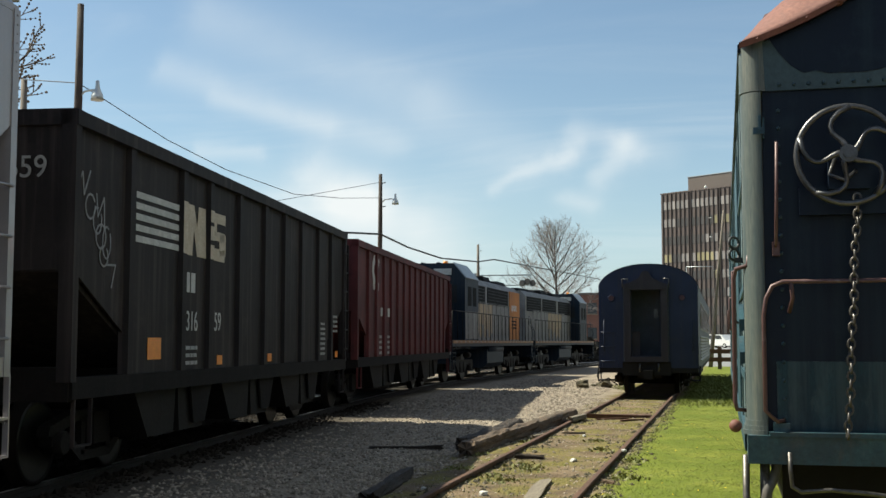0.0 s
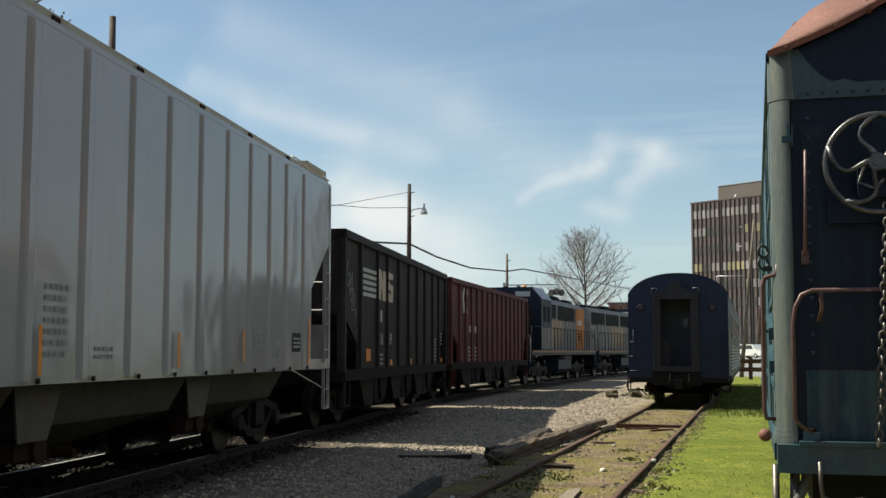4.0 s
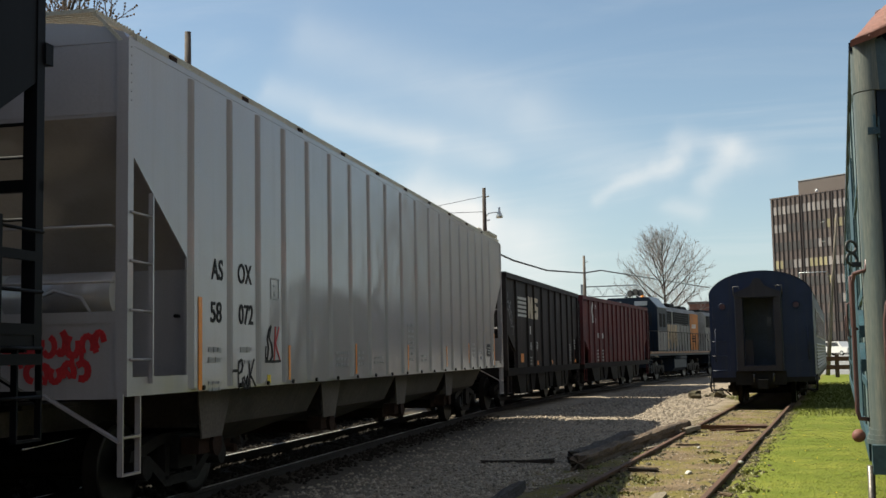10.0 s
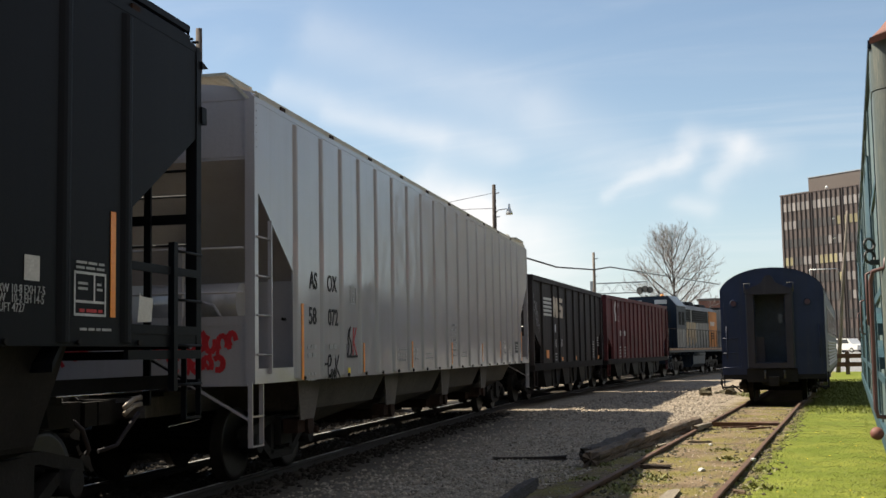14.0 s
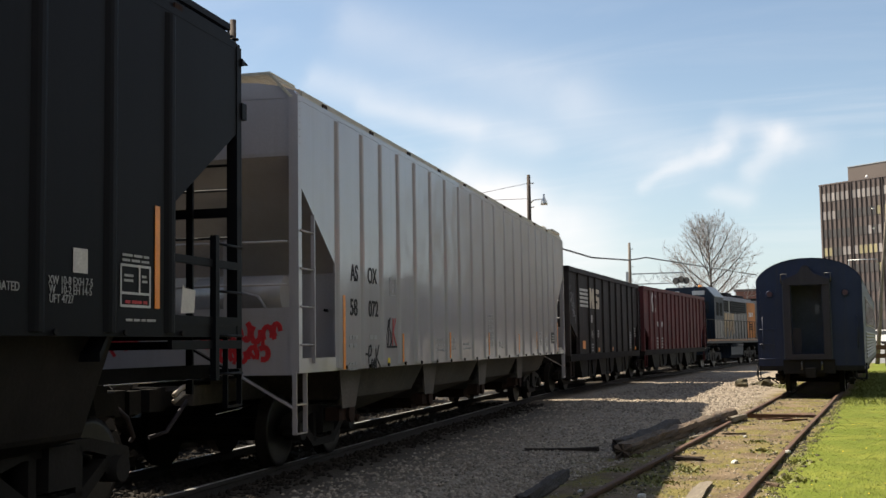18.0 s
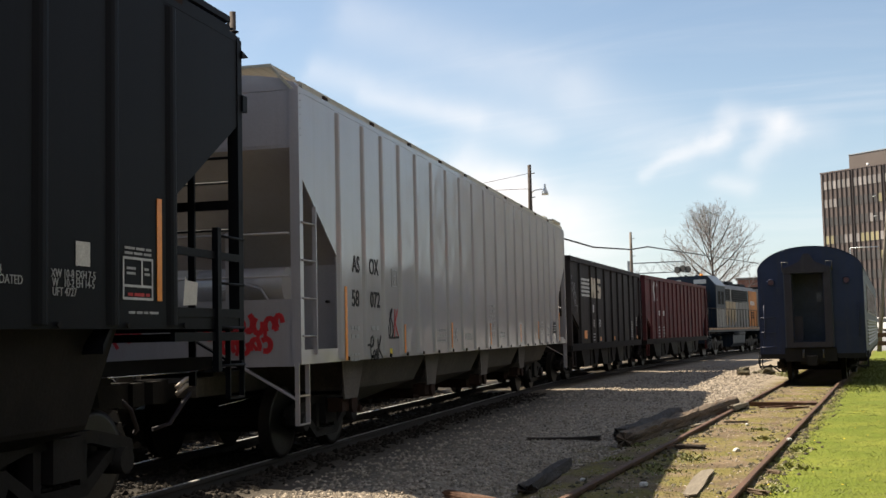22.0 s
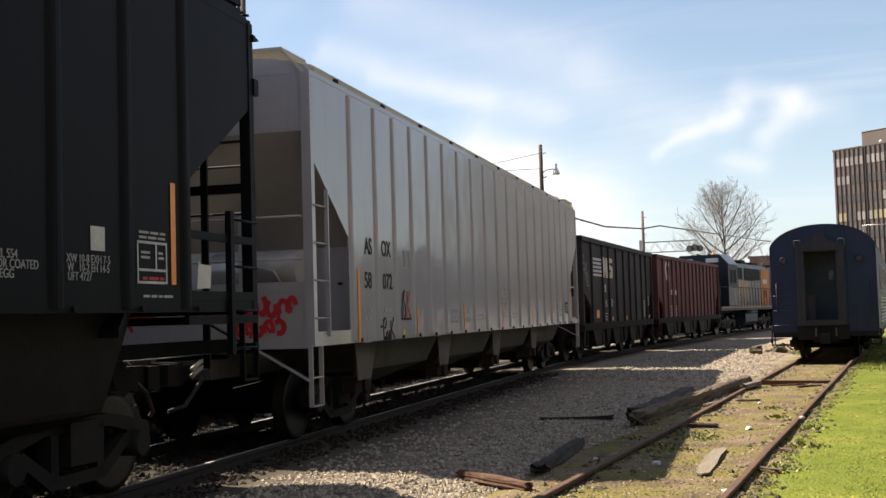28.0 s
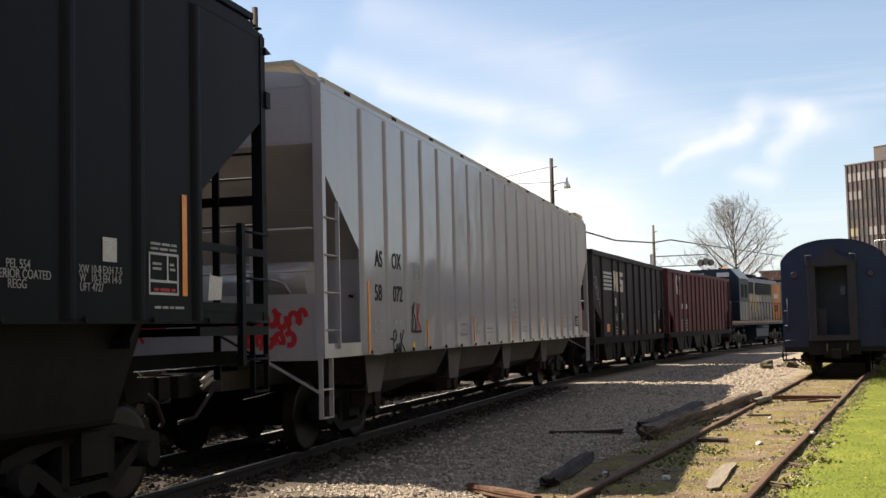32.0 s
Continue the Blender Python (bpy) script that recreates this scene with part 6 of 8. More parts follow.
    ns = open_hopper("open_hopper_car", "weathered black open-top hopper car with cream emblem", Ln, W, 3.60, 1.06, [1.42, 3.04, 4.04, 5.32, 6.61, 7.76, 8.88, 10.15, 11.2], M_NSBLACK, 1.5)
    X = W - 0.051
    bm = B()
    for k in range(5):
        prism(bm, [(1.62 - hn, 2.50 + k * 0.118), (2.94 - hn, 2.50 + k * 0.118), (2.94 - hn, 2.57 + k * 0.118), (1.62 - hn, 2.57 + k * 0.118)], "x", X, X + 0.004)
    part("emblem_stripes", bm, M_WHITE, ns, "five pale emblem stripes")
    bm = B()
    prism(bm, [(3.16 - hn, 2.48), (3.42 - hn, 2.48), (3.47 - hn, 2.80), (3.60 - hn, 2.48), (3.94 - hn, 2.48), (3.90 - hn, 3.10), (3.64 - hn, 3.10), (3.59 - hn, 2.84), (3.46 - hn, 3.10), (3.18 - hn, 3.10)], "x", X, X + 0.004)
    part("emblem_shape", bm, M_CREAM, ns, "cream block emblem")
    bm = B()
    for a, b, c, d in ((4.16, 4.70, 2.48, 2.64), (4.48, 4.74, 2.56, 2.84), (4.16, 4.70, 2.74, 2.86), (4.14, 4.36, 2.80, 3.06), (4.18, 4.72, 2.97, 3.10)):
        box(bm, X, X + 0.004, a - hn, b - hn, c, d)
    part("emblem_shape", bm, M_CREAM, ns, "cream block emblem")
    XQ = W + 0.001
    for y0, z0, z1 in ((3.04, 2.48, 3.10), (4.04, 2.48, 2.66), (4.04, 2.72, 2.90), (4.04, 2.95, 3.10)):
        boxpart("emblem_shape", (XQ, XQ + 0.004, y0 - hn - 0.068, y0 - hn + 0.068, z0, z1), M_CREAM, ns, "cream emblem paint over a post")
    letters("316", 0.34, M_WHITE, ns, (X, 3.46 - hn, 1.57), wide=0.85)
    letters("59", 0.34, M_WHITE, ns, (X, 4.46 - hn, 1.58), wide=0.85)
    bm = B()
    for a in (3.20, 3.40):
        box(bm, X, X + 0.004, a - hn, a + 0.15 - hn, 2.03, 2.27)
    part("owner_initials", bm, M_WHITE, ns, "owner's initials as plain bars")
    boxpart("orange_square", (X, X + 0.004, 2.02 - hn, 2.42 - hn, 1.24, 1.48), M_ORANGE, ns, "orange reflective square")
    for y in (4.56, 7.0, 11.8):
        boxpart("orange_square", (X, X + 0.004, y - 0.11 - hn, y + 0.11 - hn, 1.14, 1.26), M_ORANGE, ns, "small orange reflective square")
    for k, (y, z, n) in enumerate(((3.46, 1.16, 3), (10.6, 1.2, 7), (11.66, 1.62, 4))):
        bars(ns, M_DIMWHITE, (X, y - hn, z), 0.42, 0.09 * n, n, seed=20 + k)
    bm = B()
    stroke(bm, [(u - hn, z) for u, z in ((0.10, 3.10), (0.14, 2.87), (0.27, 3.05), (0.31, 2.84), (0.44, 3.08))], 0.022, X)
    for u, z, ru, rz, a0, a1 in ((0.46, 2.74, 0.11, 0.12, 30, 380), (0.63, 2.62, 0.10, 0.13, 80, 400), (0.72, 2.47, 0.12, 0.12, -40, 330), (0.86, 2.42, 0.10, 0.16, 60, 420), (0.80, 2.28, 0.10, 0.10, 100, 430)):
        stroke(bm, [(u - hn + ru * math.cos(radians(v)), z + rz * math.sin(radians(v))) for v in range(a0, a1, 24)], 0.020, X)
    stroke(bm, [(0.60 - hn, 2.88), (0.64 - hn, 2.66), (0.78 - hn, 2.86), (0.80 - hn, 2.56)], 0.020, X)
    stroke(bm, [(0.86 - hn, 2.20), (1.10 - hn, 2.21), (1.04 - hn, 2.08), (1.00 - hn, 1.98)], 0.022, X)
    part("graffiti", bm, M_SPRAY, ns, "pale sprayed scrawl")
    letters("31659", 0.30, M_DIMWHITE, ns, (0.96, -hn + 0.020, 2.97), "-y", wide=0.95)
    bars_end = B()
    box(bars_end, 0.2, 1.0, -hn + 0.024, -hn + 0.030, 2.62, 2.66)
    part("small_print", bars_end, M_SPRAY, ns, "faint stencilled line")
    TRAIN.append((ns, 20.85 + 1.85, 20.85 + Ln - 1.85))

    # oxide red open hopper
    Lr, hr = 14.3, 7.15
    red = open_hopper("open_hopper_car", "oxide red open-top hopper car with white stencils", Lr, W, 3.60, 1.06, posts_between(1.25, 13.05, 14), M_RED, 1.4)
    X = W - 0.051
    bm = B()
    pts = [(2.20 - hr + 0.36 * math.cos(a), 3.08 + 0.28 * math.sin(a)) for a in (radians(v) for v in range(40, 330, 29))]
    stroke(bm, pts, 0.18, X)
    box(bm, X, X + 0.004, 1.85 - hr, 2.5 - hr, 2.62, 2.72)
    box(bm, X, X + 0.004, 1.85 - hr, 1.98 - hr, 2.62, 2.86)
    box(bm, X, X + 0.004, 2.38 - hr, 2.5 - hr, 2.62, 2.80)
    part("emblem_shape", bm, M_WHITE, red, "white wheel-shaped emblem")
    for a in (2.75, 3.62, 4.92):
        boxpart("road_number", (X, X + 0.004, a - hr, a + 0.26 - hr, 2.04, 2.24), M_WHITE, red, "white stencil figure as a plain bar")
    for k, (y, z) in enumerate(((2.75, 1.15), (3.75, 1.15))):
        bars(red, M_DIMWHITE, (X, y - hr, z), 0.3, 0.5, 4, seed=30 + k)
    TRAIN.append((red, 34.2 + 1.85, 34.2 + Lr - 1.85))

    lead = locomotive("locomotive", "grey and dark blue diesel locomotive with a gold hood end", -1, True)
    TRAIN.append((lead, 49.3 + 3.6, 49.3 + 17.4 - 3.6))
    second = locomotive("locomotive", "grey and dark blue diesel locomotive with faded yellow lettering", 1, False)
    TRAIN.append((second, 67.1 + 3.6, 67.1 + 17.4 - 3.6))


# how far the train still has to go, in metres, at each time
STOP = [(0.0, -22.57), (0.5, -21.25), (1.0, -19.90), (1.5, -18.57), (2.0, -17.25), (2.5, -16.00), (3.0, -14.82), (3.5, -13.74), (4.0, -12.72),
        (4.5, -11.72), (5.0, -10.75), (5.5, -9.79), (6.0, -8.83), (6.5, -7.92), (7.0, -7.03), (7.5, -6.19), (8.0, -5.41), (8.5, -4.69), (9.0, -4.05),
        (9.5, -3.48), (10.0, -2.92), (10.5, -2.49), (11.0, -2.14), (11.5, -1.80), (12.0, -1.56), (12.5, -1.25), (13.0, -0.95), (13.5, -0.66),
        (14.0, -0.41), (14.5, -0.21), (15.0, -0.08), (15.5, 0.0), (16.0, 0.0), (17.0, 0.0), (32.0, 0.0)]


def gone(t):
    return float(np.interp(t, [a for a, _ in STOP], [b for _, b in STOP]))


def slack(k, t):
    if k == 1:
        return float(np.interp(t, [0, 13.5, 15.5, 17.0], [0.19, 0.19, 0.02, 0.0]))
    if k >= 3:
        return float(np.interp(t, [0, 3, 8], [0.55, 0.4, 0.0]))
    return 0.0


def motions():
    for k, (car, a, b) in enumerate(TRAIN):
        # the slack in the couplings runs out as the train slows and stops
        walk(car, [(t, car_pose(a + d + slack(k, t), b + d + slack(k, t))) for t, d in STOP])
    times = [k * 0.2 for k in range(78)] + [16.0, 32.0]
    for w, at, r in WHEELS:
        walk(w, [(t, pose(*at, -math.degrees(gone(t) / r))) for t in times])


# ---------- navy passenger coach on the siding ----------
def build_coach():
    W, H0, top, L = 1.435, 3.18, 3.84, 25.0
    co = thing("passenger_coach", "old navy blue passenger coach with an open end door", "railway coach", pose(-2.255, 34.5, 0))

    def arch_z(x):
        return H0 + (top - H0) * max(0.0, 1 - (abs(x) / W) ** 2.2) ** 0.62

    def arch():
        return [(x, arch_z(x)) for x in (W * math.sin(radians(v)) for v in range(-90, 91, 6))]
    ring = arch()
    bm = B()
    outer = [(-W, 0.78)] + ring + [(W, 0.78)]
    inner = [(-W + 0.06, 0.80)] + [(x * 0.955, z - 0.06) for x, z in ring] + [(W - 0.06, 0.80)]
    n = len(outer)
    rows = [[bm.verts.new((x, y, z)) for x, z in pts] for pts, y in ((outer, 0.04), (outer, L), (inner, L), (inner, 0.04))]
    for a, b in zip(rows, rows[1:]):
        for k in range(n - 1):
            bm.faces.new((a[k], a[k + 1], b[k + 1], b[k]))
    part("body_shell", bm, M_COACH, co, "navy painted side walls and roof")
    bm = B()
    rib = [(x * 1.004, z + 0.012) for x, z in ring]
    lo, hi = [bm.verts.new((x, 0.0, z)) for x, z in rib], [bm.verts.new((x, L, z)) for x, z in rib]
    for k in range(len(rib) - 1):
        bm.faces.new((lo[k], lo[k + 1], hi[k + 1], hi[k])).smooth = True
    part("roof_skin", bm, M_COACHROOF, co, "dark weathered roof")
    # end wall with the doorway cut out
    dl, dr, db, dt = -0.47, 0.36, 1.14, 3.06
    left = [(-W, 0.78)] + [p for p in ring if p[0] <= dl] + [(dl, arch_z(dl)), (dl, 0.78)]
    right = [(dr, 0.78), (dr, arch_z(dr))] + [p for p in ring if p[0] >= dr] + [(W, 0.78)]
    for pts, nm in ((left, "end_wall"), (right, "end_wall")):
        bm = B()
        prism(bm, pts, "y", 0.02, 0.10)
        part(nm, bm, M_COACH, co, "dark navy end wall")
    mid = [(dl, dt)] + [(dl, arch_z(dl))] + [p for p in ring if dl < p[0] < dr] + [(dr, arch_z(dr)), (dr, dt)]
    bm = B()
    prism(bm, mid, "y", 0.02, 0.10)
    part("end_wall", bm, M_COACH, co, "wall over the doorway")
    boxpart("door_sill", (dl, dr, 0.02, 0.12, 0.78, db), M_COACH, co, "sill under the doorway")
    # diaphragm frame round the door
    bm = B()
    for x0, x1 in ((-0.68, -0.49), (0.38, 0.57)):
        box(bm, x0, x1, -0.16, 0.02, 0.98, 3.18)
    box(bm, -0.488, 0.378, -0.155, 0.015, 0.98, 1.13)
    head = [(-0.055 + 0.63 * u, 3.24 + 0.20 * (0.5 + 0.5 * math.cos(math.pi * u)) ** 0.8 + 0.19 * math.exp(-(u / 0.24) ** 4)) for u in (k / 12 for k in range(12, -13, -1))]
    prism(bm, [(-0.685, 3.08), (0.575, 3.08)] + head, "y", -0.20, 0.02)
    soften(bm, 0.02)
    part("diaphragm_frame", bm, M_RUBBER, co, "weathered brown gangway frame with a bell-shaped head")
    for x, d in ((-0.70, -1), (0.59, 1)):
        boxpart("gangway_edge", (x - 0.014, x + 0.014, -0.10, -0.07, 1.0, 3.24), M_VESTIBULE, co, "worn grey edge strip")
        bm = B()
        x += d * 0.03
        tube(bm, [(x, 0.02, 3.16), (x, -0.12, 3.18), (x, -0.12, 3.40), (x - d * 0.16, -0.12, 3.40), (x - d * 0.16, -0.12, 3.33)], 0.017, 6)
        part("diaphragm_hanger", bm, M_IRON, co, "pale iron hanger")
    # dark vestibule
    bm = B()
    box(bm, -1.3, 1.3, 0.95, 1.0, 0.8, 3.2)
    part("inner_bulkhead", bm, M_VESTIBULE, co, "dark inner bulkhead")
    boxpart("vestibule_floor", (-1.36, 1.36, 0.1, 0.95, 1.08, 1.14), M_VESTIBULE, co, "vestibule floor")
    boxpart("inner_window", (0.12, 0.24, 0.92, 0.95, 2.28, 2.54), M_IRON, co, "pale inner door window")
    boxpart("half_door", (-0.47, -0.24, 0.13, 0.17, 1.14, 1.86), M_RUBBER, co, "lower half of a folded gate")
    for x in (-1.06, 0.99):
        bm = B()
        cyl(bm, (x, 0.02, 2.84), (x, -0.04, 2.84), 0.075, 14)
        lamp = part("marker_lamp", bm, M_REDLENS, co, "faded red marker lamp")
        bm = B()
        tube(bm, [(x + 0.095 * math.cos(a), -0.02, 2.84 + 0.095 * math.sin(a)) for a in (radians(v) for v in range(0, 361, 30))], 0.014, 6)
        part("lamp_ring", bm, M_COACH, lamp)
    for x in (-1.28, 1.28):
        bm = B()
        tube(bm, [(x, 0.02, 2.2), (x, -0.06, 2.18), (x, -0.06, 1.3), (x, 0.02, 1.28)], 0.016, 6)
        part("grab_iron", bm, M_COACH, co, "vertical grab iron")
    for x in (-1.36, -0.92, 0.94, 1.36):
        boxpart("seam_strip", (x - 0.02, x + 0.02, 0.008, 0.02, 0.80, 3.0), M_COACH, co, "riveted seam strip")
    for z, x0, x1 in ((1.22, -1.42, -0.72), (1.22, 0.76, 1.42), (2.10, -1.42, -0.72), (2.10, 0.76, 1.42)):
        boxpart("belt_strip", (x0, x1, 0.006, 0.02, z, z + 0.04), M_COACH, co, "belt strip across the end")
    for z in (1.0, 1.42, 1.84):
        bm = B()
        tube(bm, [(-1.38, 0.02, z), (-1.38, -0.05, z), (-0.98, -0.05, z), (-0.98, 0.02, z)], 0.014, 6)
        part("end_rung", bm, M_COACH, co, "end ladder rung")
    # underframe
    bm = B()
    box(bm, -1.42, 1.42, 0.0, L, 0.66, 0.80)
    box(bm, -0.35, 0.35, 0.1, L - 0.1, 0.50, 0.70)
    for y in (8.5, 12.0, 15.0):
        box(bm, -1.2, -0.5, y, y + 1.6, 0.30, 0.70)
        box(bm, 0.4, 1.25, y + 0.6, y + 2.0, 0.32, 0.70)
    part("underframe", bm, M_TRUCK, co, "underframe and boxes, soot and shade in their colour")
    boxpart("buffer_beam", (-0.75, 0.65, -0.05, 0.06, 0.58, 0.97), M_TRUCK, co, "buffer beam", 0.02)
    for x in (-0.24, 0.30):
        bm = B()
        tube(bm, [(x, -0.09, 0.92), (x, -0.12, 0.86), (x, -0.13, 0.68)], 0.026, 7)
        part("steam_hose", bm, M_IRON, co, "pale hanging hose")
    bm = B()
    box(bm, -0.12, 0.14, -0.42, 0.0, 0.48, 0.74)
    soften(bm, 0.03)
    part("coupler", bm, M_TRUCK, co, "knuckle coupler")
    for s in (-1, 1):
        bm = B()
        for z in (0.42, 0.66):
            box(bm, *sorted((s * 1.0, s * 1.48)), 0.05, 0.75, z, z + 0.03)
        for y in (0.05, 0.75):
            bar(bm, (s * 1.46, y, 0.40), (s * 1.46, y, 0.86), 0.03, 0.03)
        tube(bm, [(s * 1.46, 0.0, 0.80), (s * 1.48, -0.10, 0.55), (s * 1.40, -0.12, 0.38), (s * 1.15, -0.1, 0.50), (s * 0.9, -0.05, 0.30)], 0.022, 6)
        part("step", bm, M_TRUCK, co, "vestibule steps")
        # fluted lower side and windows
        bm = B()
        for k in range(8):
            z = 0.92 + k * 0.105
            prism(bm, [(z, 0.0), (z + 0.05, 0.03), (z + 0.10, 0.0)], "y", 3.0, L - 3.0)
        for v in bm.verts:
            v.co = Vector((s * (W + v.co.z), v.co.y, v.co.x))
        part("fluted_panel", bm, M_STAINLESS, co, "fluted stainless lower side")
        for k in range(9):
            y = 3.4 + k * 2.05
            bm = B()
            box(bm, *sorted((s * (W - 0.005), s * (W + 0.018))), y - 0.06, y + 1.46, 1.94, 2.82)
            soften(bm, 0.01)
            wf = part("window_frame", bm, M_STAINLESS, co, "window frame")
            boxpart("pane", (*sorted((s * (W + 0.02), s * (W + 0.024))), y, y + 1.4, 2.0, 2.76), M_PANE, wf)
    for y in (2.6, L - 2.6):
        f = part("truck", TRUCK, M_TRUCK, co, "passenger truck", pose(0, y, 0))
        for yy in (-0.89, 0.89):
            part("wheelset", WHEEL43, M_WHEEL, f, "rusty wheels", pose(0, yy, 0.43))


# ---------- teal car at the right ----------
def build_teal_car():
    W, L = 1.54, 18.5
    X0 = 0.035
    cx = X0 + W
    car = thing("baggage_car", "faded teal railway baggage car with red roof and iron brake wheel", "railway car", pose(cx, 7.0, 0))
    eave = 3.303

    def crown(x, lift=0.0):
        d = W - abs(x)
        if d < 0.8:
            return eave + lift + 0.28 * d + 0.22 * d * d
        return eave + lift + 0.365 + 0.632 * ((d - 0.8) - (d - 0.8) ** 2 / 1.48)

    def back(x):
        u = abs(x) / W
        return eave + 0.02 + 0.47 * (1 - u ** 6)
    xs = [-W + 2 * W * k / 24 for k in range(25)]
    bm = B()
    prism(bm, [(-W + 0.10, 1.02), (W - 0.10, 1.02)] + [(x, crown(x) - 0.02) for x in reversed(xs) if abs(x) < W - 0.1], "y", 0.03, 0.10)
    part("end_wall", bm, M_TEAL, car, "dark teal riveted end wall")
    # rounded corner posts
    for s in (-1, 1):
        bm = B()
        pts = [(s * (W - 0.115), 0.004)] + [(s * (W - 0.11 + 0.11 * math.sin(a)), 0.11 - 0.11 * math.cos(a)) for a in (radians(v) for v in range(0, 91, 5))] + [(s * W, 0.30), (s * (W - 0.115), 0.30)]
        prism(bm, pts, "z", 1.02, 3.02)
        part("corner_post", bm, M_CORNER, car, "rounded faded olive corner post")
        # flared foot of the post
        bm = B()
        for k, (z0, z1, o) in enumerate(((1.02, 1.045, 0.022), (1.045, 1.07, 0.014), (1.07, 1.10, 0.007))):
            prism(bm, [(s * (W - 0.115), 0.004 - o)] + [(s * (W - 0.11 + (0.11 + o) * math.sin(a)), 0.11 - (0.11 + o) * math.cos(a)) for a in (radians(v) for v in range(0, 91, 10))] + [(s * (W + o), 0.30), (s * (W - 0.115), 0.30)], "z", z0, z1)
        part("post_foot", bm, M_CORNER, car, "flared foot of the corner post")
        bm = B()
        pts = [(s * (W - 0.14), 0.012)] + [(s * (W - 0.105 + 0.11 * math.sin(a)), 0.11 - 0.11 * math.cos(a)) for a in (radians(v) for v in range(0, 91, 5))] + [(s * (W + 0.004), 0.30), (s * (W - 0.14), 0.30)]
        prism(bm, pts, "z", 3.025, eave + 0.03)
        part("corner_cap", bm, M_CORNER, car, "rounded head of the corner post")
        # side wall with panels
        bm = B()
        box(bm, *sorted((s * (W - 0.06), s * (W - 0.012))), 0.28, L, 1.0, eave)
        part("side_wall", bm, M_TEALLIGHT, car, "faded teal side wall")
        for k in range(14):
            y = 0.55 + k * 1.3
            bm = B()
            box(bm, *sorted((s * (W - 0.012), s * W)), y, y + 0.08, 1.02, eave - 0.04)
            part("side_batten", bm, M_TEALLIGHT, car)
        for z in (1.32, 1.86, 2.52):
            bm = B()
            box(bm, *sorted((s * (W - 0.012), s * (W + 0.004))), 0.32, L, z, z + 0.05)
            part("belt_rail", bm, M_TEALMID, car, "belt rail along the side")
        for y0 in (2.2, 8.0, 13.6):
            bm = B()
            box(bm, *sorted((s * (W - 0.012), s * (W + 0.008))), y0, y0 + 1.7, 1.06, 2.98)
            soften(bm, 0.006)
            door = part("sliding_door", bm, M_TEALMID, car, "chipped teal sliding door")
            bm = B()
            tube(bm, [(s * (W + 0.008), y0 + 0.2, 1.7), (s * (W + 0.05), y0 + 0.2, 1.72), (s * (W + 0.05), y0 + 0.2, 2.1), (s * (W + 0.008), y0 + 0.2, 2.12)], 0.012, 6)
            part("handle", bm, M_REDRAIL, door, "rusty handle")
        bm = B()
        box(bm, *sorted((s * (W - 0.02), s * (W + 0.012))), 0.06, L, eave - 0.03, eave + 0.02)
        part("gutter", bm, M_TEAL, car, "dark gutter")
        bm = B()
        box(bm, *sorted((s * (W - 0.05), s * (W + 0.012))), 0.30, L, 0.90, 1.02)
        part("side_sill", bm, M_TEALMID, car, "chipped side sill")
    boxpart("lower_panel", (-W + 0.17, W - 0.17, 0.024, 0.03, 1.03, 1.44), M_TEALLOW, car, "repainted lower end panel")
    # letterboard band with rivets, and the dark paint above it
    bm = B()
    prism(bm, [(-W + 0.14, 3.022), (W - 0.14, 3.022)] + [(x, crown(x) - 0.03) for x in reversed(xs) if abs(x) < W - 0.12], "y", 0.008, 0.03)
    part("letterboard", bm, M_TEALBOARD, car, "faded teal letterboard")
    wave = []
    for k in range(41):
        x = -W + 0.15 + (2 * W - 0.30) * k / 40
        u = abs(((x + W - 0.02) % 0.98) / 0.98 - 0.5) * 2
        edge = max(0.0, 1 - min(x + W - 0.15, W - 0.15 - x) / 0.20)
        wave.append((x, 3.105 + 0.22 * edge ** 1.5 + 0.07 * u ** 2.2 + 0.03 * noise.noise((x * 4, 1.2, 0)) + (0.02 if k % 9 == 4 else 0)))
    bm = B()
    prism(bm, wave + [(x, crown(x) - 0.035) for x in reversed(xs) if abs(x) < W - 0.2], "y", 0.003, 0.007)
    part("dark_paint_patch", bm, M_TEAL, car, "darker paint left above the letterboard")
    bm = B()
    bmesh.ops.create_icosphere(bm, subdivisions=1, radius=0.014)
    rivet = finish(bm, "rivet", M_TEALMID)
    for k in range(33):
        part("rivet", rivet, M_TEALMID, car, "", pose(-W + 0.22 + k * 0.083, 0.006, 3.055))
    for s in (-1, 1):
        for k in range(18):
            part("rivet", rivet, M_TEALMID, car, "", pose(s * (W - 0.21), 0.028, 1.12 + k * 0.105))
    # roof: a hood that slopes back from the end
    bm = B()
    stations = [(-0.02, 0.0), (0.0, 0.12), (0.05, 0.35), (0.13, 0.65), (0.25, 0.88), (0.45, 1.0), (L, 1.0)]
    rings = [[bm.verts.new((x * 1.003, y - 0.05, crown(x) * (1 - k) + back(x) * k)) for x in xs] for y, k in stations]
    for a, b in zip(rings, rings[1:]):
        for k in range(len(xs) - 1):
            bm.faces.new((a[k], a[k + 1], b[k + 1], b[k])).smooth = True
    low = [bm.verts.new((v.co.x, v.co.y + 0.01, v.co.z - 0.035)) for v in rings[0]]
    for k in range(len(xs) - 1):
        bm.faces.new((rings[0][k + 1], rings[0][k], low[k], low[k + 1]))
    part("roof", bm, M_ROOFRED, car, "red lead painted roof with a hooded end")
    bm = B()
    tube(bm, [(-0.98, -0.06, 3.50), (-0.98, 0.0, 3.60), (-0.98, 0.15, 3.74), (-0.98, 0.45, 3.81), (-0.98, 1.2, 3.81)], 0.022, 6)
